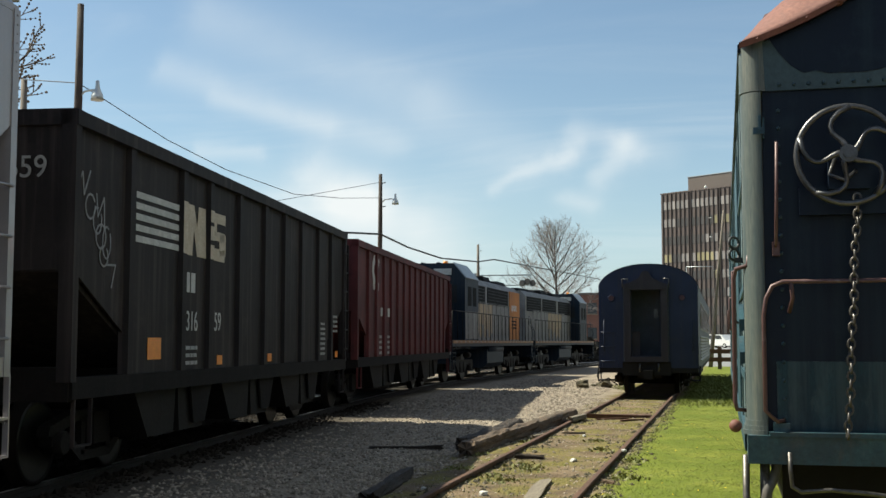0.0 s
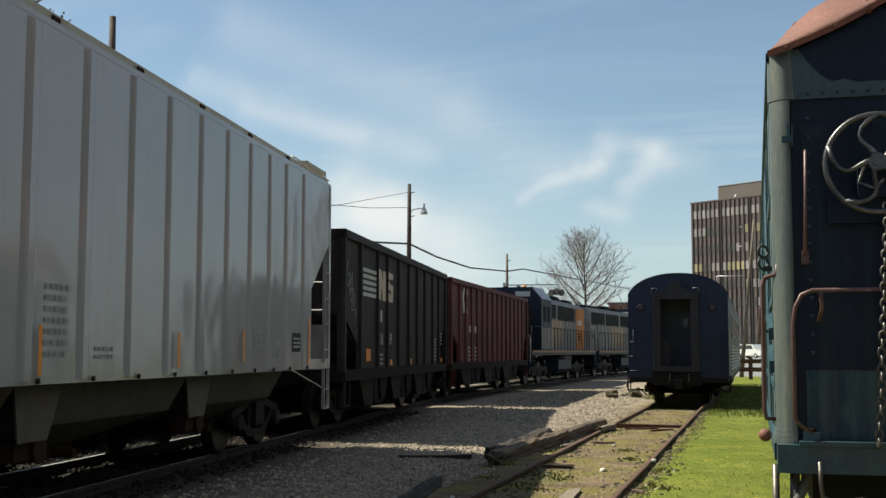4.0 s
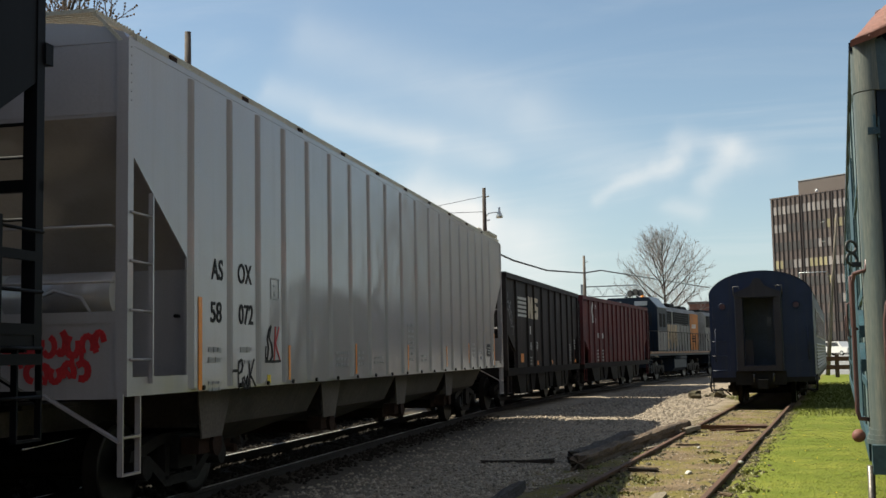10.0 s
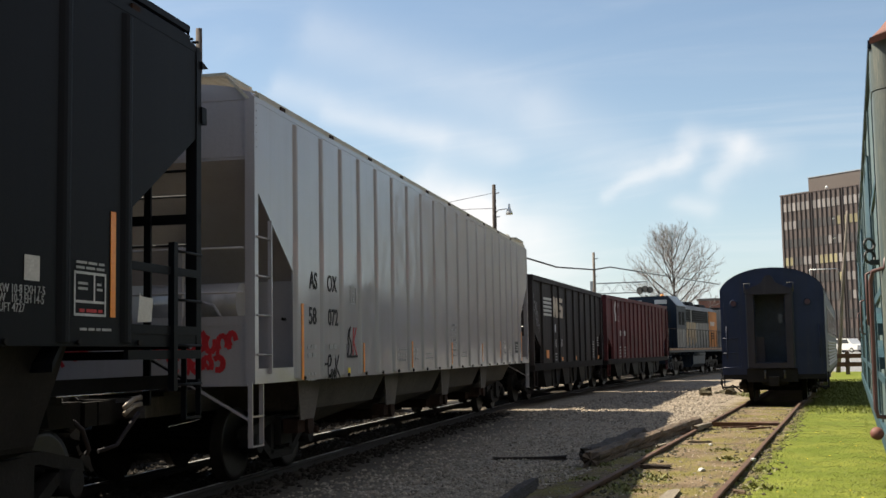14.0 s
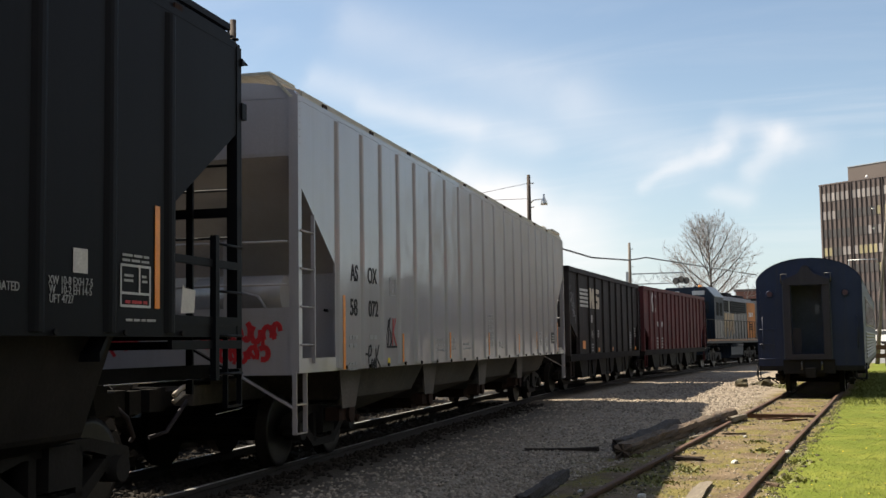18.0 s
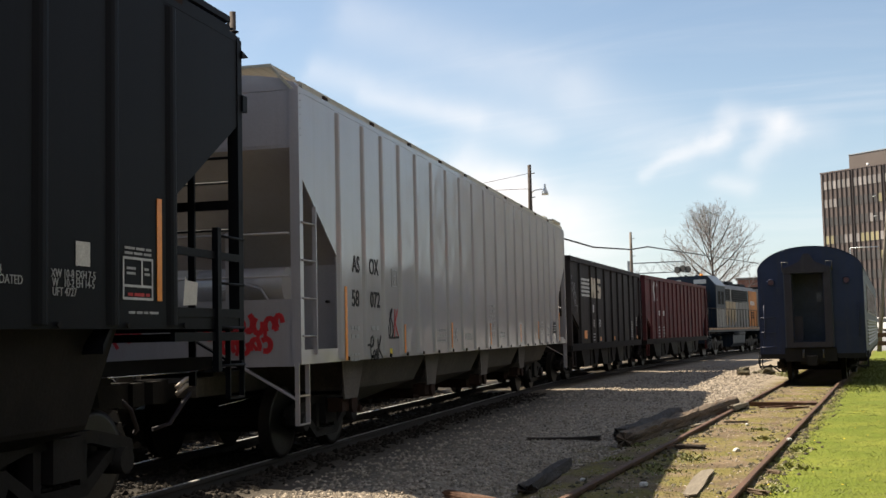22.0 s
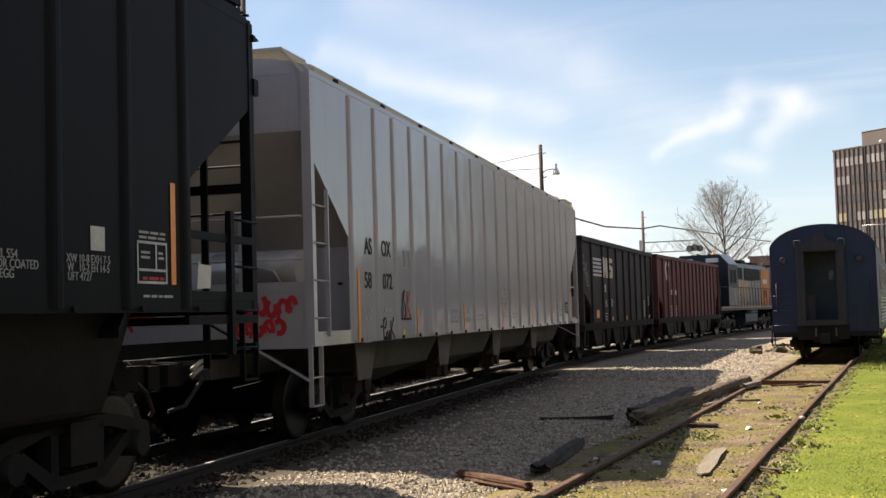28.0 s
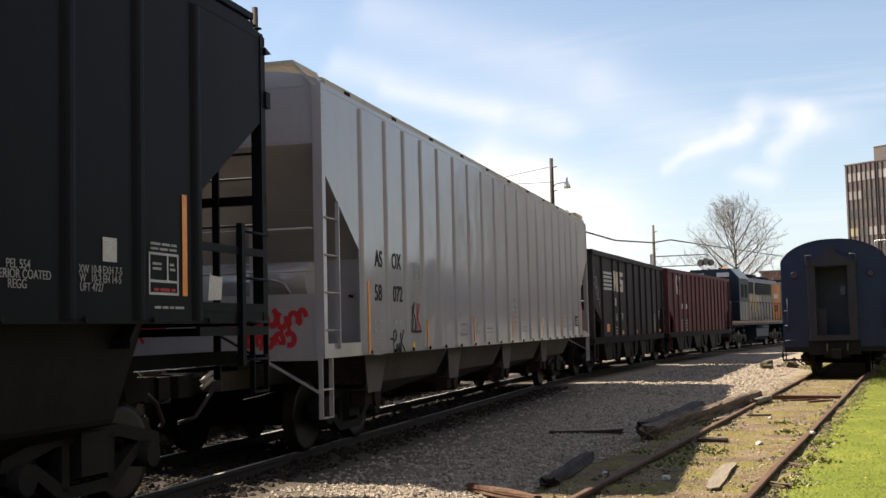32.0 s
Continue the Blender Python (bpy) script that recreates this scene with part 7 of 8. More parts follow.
    part("roof_seam", bm, M_ROOFRED, car, "raised roof seam")
    bm = B()
    bmesh.ops.create_icosphere(bm, subdivisions=1, radius=0.012)
    nail = finish(bm, "nail_head", M_ROOFRED)
    for k in range(12):
        x = -W + 0.1 + k * 0.28
        part("nail_head", nail, M_ROOFRED, car, "", pose(x, -0.062, crown(x) - 0.012))
    bm = B()
    lathe_x(bm, [(-0.06, 0.10), (0.0, 0.12), (0.02, 0.125), (0.07, 0.12), (0.09, 0.09)], 24)
    me = finish(bm, "roof_vent", M_VENTRED)
    part("roof_vent", me, M_VENTRED, car, "round dark maroon roof vent", pose(-1.26, 0.95, 3.64, 0, -78, 0))
    # brake wheel
    wc = Vector((0.61 - cx, -0.16, 2.606))
    bm = B()
    tube(bm, [wc + Vector((0.277 * math.cos(a), 0.02, 0.277 * math.sin(a))) for a in (radians(v) for v in range(0, 361, 10))], 0.017, 8, caps=False)
    wheel = part("brake_wheel", bm, M_IRON, car, "worn iron brake wheel with curved spokes")
    for k in range(5):
        bm = B()
        a0 = radians(95 + k * 72)
        pts = []
        for j in range(9):
            u = j / 8
            a, r = a0 + 0.62 * math.sin(u * math.pi * 0.95) - 0.25 * u, 0.03 + 0.247 * u
            pts.append(wc + Vector((r * math.cos(a), 0.02 - 0.03 * (1 - u), r * math.sin(a))))
        tube(bm, pts, 0.014, 7, taper=[0.021 - 0.008 * math.sin(math.pi * j / 8) for j in range(9)])
        part("spoke", bm, M_IRON, wheel)
    bm = B()
    cyl(bm, wc + Vector((0, -0.05, 0)), wc + Vector((0, 0.19, 0)), 0.03, 12)
    cyl(bm, wc + Vector((0, -0.035, 0)), wc + Vector((0, 0.03, 0)), 0.05, 12)
    part("hub", bm, M_IRON, wheel, "iron hub and shaft")
    bm = B()
    box(bm, wc.x - 0.26, wc.x + 0.28, -0.03, 0.03, 2.28, 2.44)
    box(bm, wc.x - 0.10, wc.x + 0.12, -0.08, 0.0, 2.42, 2.58)
    soften(bm, 0.012)
    part("brake_housing", bm, M_TEAL, car, "brake gear housing")
    bm = B()
    tube(bm, [(wc.x - 0.06, -0.07, 2.60), (wc.x - 0.1, -0.12, 2.5), (wc.x - 0.02, -0.12, 2.46), (wc.x + 0.05, -0.1, 2.52)], 0.012, 6)
    part("pawl", bm, M_IRON, car, "bright pawl lever")
    # chain
    bm = B()
    tube(bm, [(0.019 * math.cos(a), 0, 0.030 * math.sin(a)) for a in (radians(v) for v in range(0, 361, 30))], 0.0075, 6, caps=False)
    link = finish(bm, "chain_link", M_CHAIN)
    n = 30
    for k in range(n):
        z = 2.36 - k * 0.0455
        part("chain_link", link, M_CHAIN, car, "", pose(0.660 - cx - 0.085 * k / n + 0.004 * math.sin(k * 0.6), -0.10, z, 0, random.uniform(-6, 6), 90 * (k % 2) + random.uniform(-15, 15)))
    # handrails
    bm = B()
    a, b = 0.135 - cx, 1.3
    pts = [(0.24 - cx, 0.0, 1.10), (0.20 - cx, -0.06, 1.10), (a, -0.08, 1.16), (a, -0.08, 1.70), (a + 0.015, -0.08, 1.80), (a + 0.05, -0.08, 1.87), (a + 0.11, -0.08, 1.895), (b - 0.6, -0.08, 1.90), (b, -0.08, 1.90)]
    tube(bm, pts, 0.0125, 8)
    hr = part("end_handrail", bm, M_REDRAIL, car, "rusty red curved end handrail")
    bm = B()
    box(bm, 0.18 - cx, 0.27 - cx, -0.03, 0.03, 1.04, 1.09)
    soften(bm, 0.012)
    part("rail_foot", bm, M_TEALMID, hr, "teal rail foot")
    bm = B()
    tube(bm, [(0.29 - cx, -0.08, 1.89), (0.30 - cx, -0.05, 1.80), (0.28 - cx, -0.01, 1.72)], 0.012, 7)
    part("rail_clip", bm, M_REDRAIL, hr, "rail clip")
    bm = B()
    tube(bm, [(0.228 - cx, 0.03, 2.72), (0.228 - cx, -0.07, 2.70), (0.222 - cx, -0.07, 2.40), (0.214 - cx, -0.07, 2.12), (0.212 - cx, 0.03, 2.08)], 0.0105, 8)
    box(bm, 0.195 - cx, 0.235 - cx, -0.03, 0.03, 2.05, 2.13)
    part("grab_iron", bm, M_REDRAIL, car, "vertical red grab iron")
    bm = B()
    y = 0.17
    tube(bm, [(0.062 - cx, y - 0.11, 2.07), (0.055 - cx, y - 0.11, 2.0), (-0.010 - cx, y - 0.05, 1.985), (-0.025 - cx, y - 0.02, 1.93), (-0.03 - cx, y - 0.02, 1.20), (-0.02 - cx, y - 0.02, 1.155), (0.035 - cx, y, 1.15)], 0.013, 8)
    part("side_grab_iron", bm, M_REDRAIL, car, "long rusty side grab iron")
    bm = B()
    for k in range(2):
        tube(bm, [(-W - 0.05 + 0.03 * math.cos(a), 0.55 + 0.05 * math.cos(a), 2.10 + k * 0.075 + 0.036 * math.sin(a)) for a in (radians(v) for v in range(0, 361, 30))], 0.009, 6, caps=False)
    box(bm, -W - 0.05, -W, 0.53, 0.58, 2.05, 2.08)
    part("rope_ring", bm, M_SIGNAL, car, "black iron rope rings")
    for z in (1.42, 1.62):
        bm = B()
        prism(bm, [(0.36, z), (0.62, z + 0.10), (0.62, z + 0.17), (0.36, z + 0.07)], "x", -W - 0.03, -W + 0.0)
        part("step_bracket", bm, M_TEALMID, car, "slanting teal step bracket")
    bm = B()
    box(bm, 0.155 - cx, 0.165 - cx, -0.03, 0.02, 2.74, 2.86)
    box(bm, 0.10 - cx, 0.165 - cx, -0.045, -0.03, 2.76, 2.80)
    box(bm, 0.13 - cx, 0.145 - cx, -0.05, -0.01, 2.78, 2.87)
    part("marker_bracket", bm, M_TEALMID, car, "marker lamp bracket")
    # end sill and what hangs under it
    bm = B()
    box(bm, -W, W, -0.06, 0.26, 0.86, 1.02)
    soften(bm, 0.02, 2)
    part("end_sill", bm, M_TEALMID, car, "chipped blue-green end sill")
    bm = B()
    box(bm, -W + 0.12, W - 0.05, -0.075, 0.1, 1.015, 1.04)
    part("sill_cap", bm, M_TEALMID, car, "pale sill cap plate")
    for x, h0 in ((0.025 - cx, 0.10), (0.13 - cx, 0.36)):
        bm = B()
        tube(bm, [(x, 0.06, 0.90), (x - 0.005, 0.06, 0.5), (x + 0.02, 0.06, h0)], 0.028 if h0 > 0.2 else 0.02, 8)
        part("step_hanger", bm, M_CHAIN, car, "grey iron step hanger")
    bm = B()
    tube(bm, [(0.20 - cx, 0.10, 0.88), (0.19 - cx, 0.08, 0.80), (0.14 - cx, 0.04, 0.70), (0.12 - cx, 0.02, 0.55)], 0.03, 8)
    part("curved_step_iron", bm, M_LOCOGREY, car, "curved pale step iron")
    bm = B()
    tube(bm, [(0.262 - cx, -0.08, 0.93), (0.264 - cx, -0.09, 0.82), (0.272 - cx, -0.09, 0.74), (0.32 - cx, -0.09, 0.712), (0.48 - cx, -0.09, 0.728), (0.66 - cx, -0.09, 0.715), (0.90 - cx, -0.09, 0.69), (1.4 - cx, -0.09, 0.66)], 0.0125, 7)
    part("cut_lever", bm, M_CHAIN, car, "bent iron uncoupling lever")
    bm = B()
    bmesh.ops.create_icosphere(bm, subdivisions=3, radius=0.038, matrix=Matrix.Translation((-0.03 - cx, 0.2, 1.055)))
    part("red_knob", bm, M_ROOFRED, car, "small red painted knob")
    boxpart("step_board", (0.0 - cx, 0.34 - cx, 0.08, 0.30, 0.40, 0.43), M_BOARD, car, "worn step board", 0.005)
    bm = B()
    box(bm, -W + 0.2, W - 0.2, 0.3, L, 0.62, 0.92)
    box(bm, -0.3, 0.3, 0.1, L, 0.55, 0.9)
    part("underframe", bm, M_TRUCK, car, "dark underframe, soot and shade in its colour")
    for y in (2.4, L - 2.4):
        f = part("truck", TRUCK, M_TRUCK, car, "passenger truck", pose(0, y, 0))
        for yy in (-0.89, 0.89):
            part("wheelset", WHEEL43, M_WHEEL, f, "rusty wheels", pose(0, yy, 0.43))
    bm = B()
    box(bm, -W, W, L - 0.08, L, 1.0, eave)
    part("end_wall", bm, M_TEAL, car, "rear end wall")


# ---------- timbers and litter on the ground ----------
def beam(name, p, q, w, h, material, label, category, seed=0, roll=0, rag=0.05, wear=0.014):
    """A weathered baulk lying from p to q (its middle line), split and ragged at the ends."""
    rnd = random.Random(seed)
    p, q = Vector(p), Vector(q)
    ln = (q - p).length
    n = max(5, int(ln / 0.16))
    ring = []
    for k in range(20):
        a = 2 * math.pi * (k + 0.5) / 20
        cx, cz = math.cos(a), math.sin(a)
        sc = min(1 / max(abs(cx), 1e-6), 1 / max(abs(cz), 1e-6))
        ring.append((cx * min(sc, 1.30) * w / 2, cz * min(sc, 1.30) * h / 2))
    cracks = [rnd.uniform(-0.014, 0.004) if rnd.random() < 0.4 else 0.0 for _ in ring]
    tips = [[rnd.uniform(-rag, rag * 0.4) for _ in ring] for _ in range(2)]
    bm = B()
    rows = []
    for k in range(n + 1):
        u = k / n * ln
        row = []
        for i, (x, z) in enumerate(ring):
            r = math.hypot(x, z)
            f = 1 + (cracks[i] + wear * 1.6 * noise.noise((x * 9, u * 1.7 + seed * 3.1, z * 9)) + rnd.uniform(-0.3, 0.3) * wear) / r
            uu = u + (-tips[0][i] if k == 0 else tips[1][i] if k == n else 0)
            row.append(bm.verts.new((x * f, uu, z * f)))
        rows.append(row)
    m = len(ring)
    for a, b in zip(rows, rows[1:]):
        for k in range(m):
            bm.faces.new((a[k], a[(k + 1) % m], b[(k + 1) % m], b[k]))
    for row, u in ((rows[0], 0.03), (rows[-1], ln - 0.03)):
        c = bm.verts.new((0, u, 0))
        for k in range(m):
            bm.faces.new((row[k], row[(k + 1) % m], c))
    mm = Matrix.Translation(p) @ (q - p).to_track_quat("Y", "Z").to_matrix().to_4x4() @ pose(0, 0, 0, 0, roll, 0)
    return solid(name, bm, material, label, category, mm)


def build_litter():
    g = lie
    beam("timber", (-3.70, 16.35, 0.02), (-3.25, 24.9, 0.03), 0.22, 0.22, M_TIMBER, "long weathered brown railway timber lying on gravel", "timber", 1, 0, 0.12, 0.028)
    beam("timber", (-3.98, 17.4, -0.01), (-3.93, 21.9, 0.01), 0.22, 0.18, M_TIMBERDARK, "dark railway timber lying beside a longer one", "timber", 2, 6, 0.15, 0.025)
    beam("timber", (-3.66, 11.55, -0.06), (-3.98, 14.2, -0.11), 0.19, 0.17, M_TIMBERDARK, "dark broken railway timber sunk in gravel", "timber", 3, -14, 0.22, 0.02)
    beam("timber", (-3.10, 23.1, 0.02), (-2.98, 24.6, 0.0), 0.14, 0.10, M_BOARD, "short pale broken timber against the rail", "timber", 4)
    beam("stick", (-5.25, 16.75, -0.02), (-4.22, 17.15, -0.015), 0.06, 0.05, M_TIMBERDARK, "dark broken stick on gravel", "stick", 5)
    beam("stick", (-4.35, 11.05, -0.02), (-3.38, 10.35, -0.03), 0.11, 0.08, M_ROTWOOD, "weathered brown stick on gravel", "stick", 6)
    bm = B()
    prism(bm, [(-0.055, 0.04), (0.01, 0.0), (0.075, 0.06), (0.085, 0.70), (0.07, 1.40), (0.085, 1.98), (0.04, 2.10), (-0.05, 1.92), (-0.085, 1.3), (-0.075, 0.6)], "z", -0.008, 0.010)
    soften(bm, 0.005)
    solid("plank", bm, M_BOARD, "pale bleached split board lying between rails", "plank", pose(-2.03, 11.57, -0.056, 0.3, 1, 3.3))
    beam("stick", (-2.95, 16.1, -0.02), (-2.55, 16.25, -0.05), 0.07, 0.06, M_TIMBERDARK, "dark stick by the rail joint", "stick", 8)
    beam("plank", (-1.52, 12.0, -0.05), (-1.30, 11.85, -0.055), 0.09, 0.05, M_TIMBER, "rotten wood beside the rail", "plank", 9)
    beam("plank", (-1.50, 13.6, -0.05), (-1.32, 13.5, -0.055), 0.07, 0.05, M_TIMBER, "rotten wood beside the rail", "plank", 10)
    for k, (x0, y0, x1, y1, w) in enumerate(((-2.75, 24.6, -2.05, 24.85, 0.07), (-2.2, 24.2, -1.75, 24.55, 0.05), (-3.3, 22.4, -3.12, 23.2, 0.06), (-3.28, 19.6, -3.10, 20.3, 0.07), (-2.9, 20.6, -2.5, 20.7, 0.05))):
        beam("stick", (x0, y0, g(x0, y0) + 0.02), (x1, y1, g(x1, y1) + 0.02), w, w * 0.7, M_ROTWOOD if k < 3 else M_BOARD, "broken piece of rotten wood by the old track", "stick", 20 + k)
    for k, (x, y, s) in enumerate(((-4.85, 40.4, 0.25), (-4.30, 42.6, 0.24), (-4.75, 42.4, 0.09), (-4.62, 43.1, 0.11))):
        bm = B()
        bmesh.ops.create_icosphere(bm, subdivisions=2, radius=s)
        for v in bm.verts:
            v.co *= 1 + 0.55 * noise.noise(v.co * 6 + Vector((k * 7, 0, 0)))
            v.co.z *= 0.66
        solid("rubble_lump", bm, M_CLOD, "mossy lump of rubble on sunlit gravel", "rubble", pose(x, y, g(x, y) + s * 0.42), "rubble lumps")
    rnd = random.Random(11)
    for x, y in ((-1.50, 16.8), (-2.1, 15.9), (-3.35, 12.6), (-1.62, 10.4), (-2.6, 12.2), (-2.45, 20.1)):
        bm = B()
        s = rnd.uniform(0.035, 0.06)
        bmesh.ops.create_icosphere(bm, subdivisions=1, radius=s)
        for v in bm.verts:
            v.co *= rnd.uniform(0.75, 1.2)
            v.co.z *= 0.6
        z = 0.0 if abs(x + 1.5) < 0.11 else g(x, y)
        solid("white_stone", bm, M_PAPER, "small white stone lying by the siding", "stone", pose(x, y, z + s * 0.4), "white stones")


def scatter(name, label, category, material, count, region, size, seed, flat=0.7):
    """Loose stones joined into one mesh."""
    rng = np.random.default_rng(seed)
    verts, faces = [], []
    base = np.array([(1, 0, 0), (-1, 0, 0), (0, 1, 0), (0, -1, 0), (0, 0, 1), (0, 0, -1)], float)
    tris = ((0, 2, 4), (2, 1, 4), (1, 3, 4), (3, 0, 4), (2, 0, 5), (1, 2, 5), (3, 1, 5), (0, 3, 5))
    for _ in range(count):
        x, y = region(rng)
        s = rng.uniform(*size)
        p = base * s * rng.uniform(0.6, 1.25, (6, 1))
        a = rng.uniform(0, 6.28)
        c, d = math.cos(a), math.sin(a)
        p = p @ np.array([[c, d, 0], [-d, c, 0], [0, 0, flat]])
        p += (x, y, lie(x, y) + s * 0.2)
        n = len(verts)
        verts += p.tolist()
        faces += [tuple(n + i for i in t) for t in tris]
    me = bpy.data.meshes.new(name)
    me.from_pydata(verts, [], faces)
    me.materials.append(material)
    return tagged(new(name, me), label, category, kind="stuff")


def blades(name, label, category, material, count, region, height, width, seed):
    rng = np.random.default_rng(seed)
    verts, faces = [], []
    for _ in range(count):
        x, y = region(rng)
        h, w = rng.uniform(*height), rng.uniform(*width)
        a, lean = rng.uniform(0, 6.28), rng.uniform(0.3, 1.5)
        dx, dy = math.cos(a), math.sin(a)
        z = lie(x, y) - 0.01
        n = len(verts)
        lx, ly = -dy * lean * h, dx * lean * h
        verts += [(x - dx * w, y - dy * w, z), (x + dx * w, y + dy * w, z), (x + lx * 0.4 + dx * w * 0.7, y + ly * 0.4 + dy * w * 0.7, z + h * 0.6), (x + lx, y + ly, z + h), (x + lx * 0.4 - dx * w * 0.7, y + ly * 0.4 - dy * w * 0.7, z + h * 0.6)]
        faces.append((n, n + 1, n + 2, n + 3, n + 4))
    me = bpy.data.meshes.new(name)
    me.from_pydata(verts, [], faces)
    me.materials.append(material)
    return tagged(new(name, me), label, category, kind="stuff")


def build_cover():
    def turf(r):
        y = 7.5 + 30 * r.random() ** 1.6
        x = -1.45 + 1.9 * r.random() ** 0.9
        return x, y
    blades("grass", "short bright spring grass beside the siding", "grass", M_GRASS, 80000, turf, (0.007, 0.018), (0.003, 0.007), 21)
    blades("grass", "short grass running on under and past the coach", "grass", M_GRASS, 9000, lambda r: (r.uniform(-1.4, 3.0), r.uniform(30, 62)), (0.05, 0.11), (0.008, 0.016), 22)

    def clumps_of_turf(r):
        while True:
            x, y = turf(r)
            if noise.noise((x * 7.0, y * 5.0, 3.3)) > 0.05:
                return x, y
    blades("grass", "taller tufts in the spring grass", "grass", M_GRASS, 14000, clumps_of_turf, (0.010, 0.026), (0.003, 0.007), 28)

    def bed(r):
        while True:
            x, y = r.uniform(-3.6, -1.3), 8 + 27 * r.random() ** 1.3
            if noise.noise((x * 1.3, y * 1.3, 7.7)) > -0.05:
                return x, y
    blades("moss_tufts", "low moss and weeds between the rails", "weeds", M_WEED, 9000, bed, (0.010, 0.03), (0.004, 0.010), 23)
    blades("grass_tufts", "ragged grass tufts along the outer rusty rail", "grass", M_GRASS, 1100, lambda r: (-1.40 + abs(r.normal(0, 0.10)), 8 + 26 * r.random() ** 1.2), (0.02, 0.055), (0.003, 0.007), 25)
    scatter("dirt_clods", "brown dirt clods and bark chips along the rusty rails", "dirt", M_CLOD, 900, lambda r: ((-1.48 if r.random() < 0.6 else -3.0) + r.normal(0, 0.16), 9 + 24 * r.random() ** 1.4), (0.012, 0.045), 34)
    blades("weeds", "yellowish grass growing by the rubble lumps", "weeds", M_WEED, 260, lambda r: (-3.75 + r.normal(0, 0.22), 43.2 + r.normal(0, 0.9)), (0.04, 0.10), (0.012, 0.03), 27)
    # leafy weeds
    rng = np.random.default_rng(5)
    clumps = [(-2.75, 15.4), (-2.55, 15.0), (-2.65, 13.5), (-2.85, 14.0), (-1.2, 14.2), (-1.35, 16.2), (-1.3, 12.2), (-3.4, 14.8), (-1.9, 17.5), (-2.2, 19.4), (-3.6, 16.5), (-3.3, 18.9)]

    def weed(r):
        x, y = clumps[int(r.integers(len(clumps)))]
        return x + r.normal(0, 0.10), y + r.normal(0, 0.14)
    blades("weeds", "leafy green weeds by the rusty rails", "weeds", M_WEED, 900, weed, (0.022, 0.055), (0.012, 0.026), 24)
    verts, faces = [], []
    for _ in range(34):
        x, y = -1.35 + 1.4 * rng.random(), 8 + 16 * rng.random() ** 1.5
        z, s = lie(x, y) + rng.uniform(0.02, 0.04), rng.uniform(0.009, 0.015)
        n = len(verts)
        verts += [(x + s * math.cos(a), y + s * math.sin(a), z) for a in np.linspace(0, 6.28, 6, endpoint=False)] + [(x, y, z + s * 0.7)]
        faces += [(n + k, n + (k + 1) % 6, n + 6) for k in range(6)]
    me = bpy.data.meshes.new("dandelions")
    me.from_pydata(verts, [], faces)
    me.materials.append(M_YELLOW)
    tagged(new("dandelions", me), "scattered yellow dandelions in the grass", "flowers", kind="stuff")

    def lane(r):
        y = 8.5 + 26 * r.random() ** 1.7
        edge = -4.9 - y * 0.118
        return edge + (-3.2 - 0.6 * min(1.0, max(0.0, (21 - y) / 7)) - edge) * r.random() ** 0.62, y
    scatter("gravel_stones", "loose pale gravel stones over the yard", "gravel", M_STONE, 15000, lane, (0.012, 0.034), 31)
    scatter("gravel_stones", "oily ballast stones along the main track, darkened for the train's shade", "gravel", M_CINDER, 9000, lambda r: (lambda y: (-5.1 - y * 0.118 - 4.4 * r.random() ** 1.2 + 0.12 * r.normal(), y))(7 + 22 * r.random() ** 1.3), (0.02, 0.05), 32)
    scatter("gravel_stones", "pale sunlit stones before the coach", "gravel", M_STONE, 4000, lambda r: (r.uniform(-8.0, -3.9), 26 + 24 * r.random()), (0.02, 0.05), 36)
    scatter("gravel_stones", "small stones and chips between the old rails", "gravel", M_STONE, 2500, lambda r: (r.uniform(-3.6, -1.3), 8 + 26 * r.random() ** 1.5), (0.008, 0.022), 33)


# ---------- poles, wires, trees, buildings ----------
def utility_pole(label, x, y, top, r, material, lamp=None, arm=0.0, lean=(0, 0), stubs=2):
    po = thing("utility_pole", label, "utility pole", pose(x, y, lie(x, y)), "utility poles")
    bm = B()
    hgt = top - lie(x, y)
    tube(bm, [(lean[0] * u * hgt + 0.02 * math.sin(u * 9), lean[1] * u * hgt, u * hgt - (0.3 if u == 0 else 0)) for u in (0, 0.25, 0.5, 0.75, 1.0)], r, 12, taper=[r * (1.15 - 0.55 * u) for u in (0, 0.25, 0.5, 0.75, 1)])
    part("shaft", bm, material, po, "rough wooden shaft")
    if lamp:
        lx, lz = lamp
        bm = B()
        tube(bm, [(0.0, 0, lz - 0.1), (lx * 0.3, 0, lz + 0.12), (lx * 0.75, 0, lz + 0.16), (lx, 0, lz + 0.10)], 0.03, 7)
        a = part("lamp_arm", bm, M_LAMP, po, "curved steel lamp arm")
        bm = B()
        tube(bm, [(lx, 0, lz + 0.42), (lx, 0, lz + 0.26), (lx, 0, lz + 0.20), (lx, 0, lz - 0.02), (lx, 0, lz - 0.16)], 0.1, 12, taper=[0.05, 0.06, 0.07, 0.17, 0.19])
        part("lamp_head", bm, M_LAMP, a, "round aluminium lamp head")
    if arm:
        bm = B()
        box(bm, -arm / 2, arm / 2, -0.06, 0.06, hgt - 1.35, hgt - 1.2)
        part("cross_arm", bm, material, po, "wooden cross arm")
    for k in range(stubs):
        bm = B()
        cyl(bm, (r * 0.6, 0, hgt - 0.5 - k * 1.3), (r * 0.9 + 0.16, 0, hgt - 0.46 - k * 1.3), 0.03, 8)
        part("insulator", bm, M_LAMP, po)
    return po


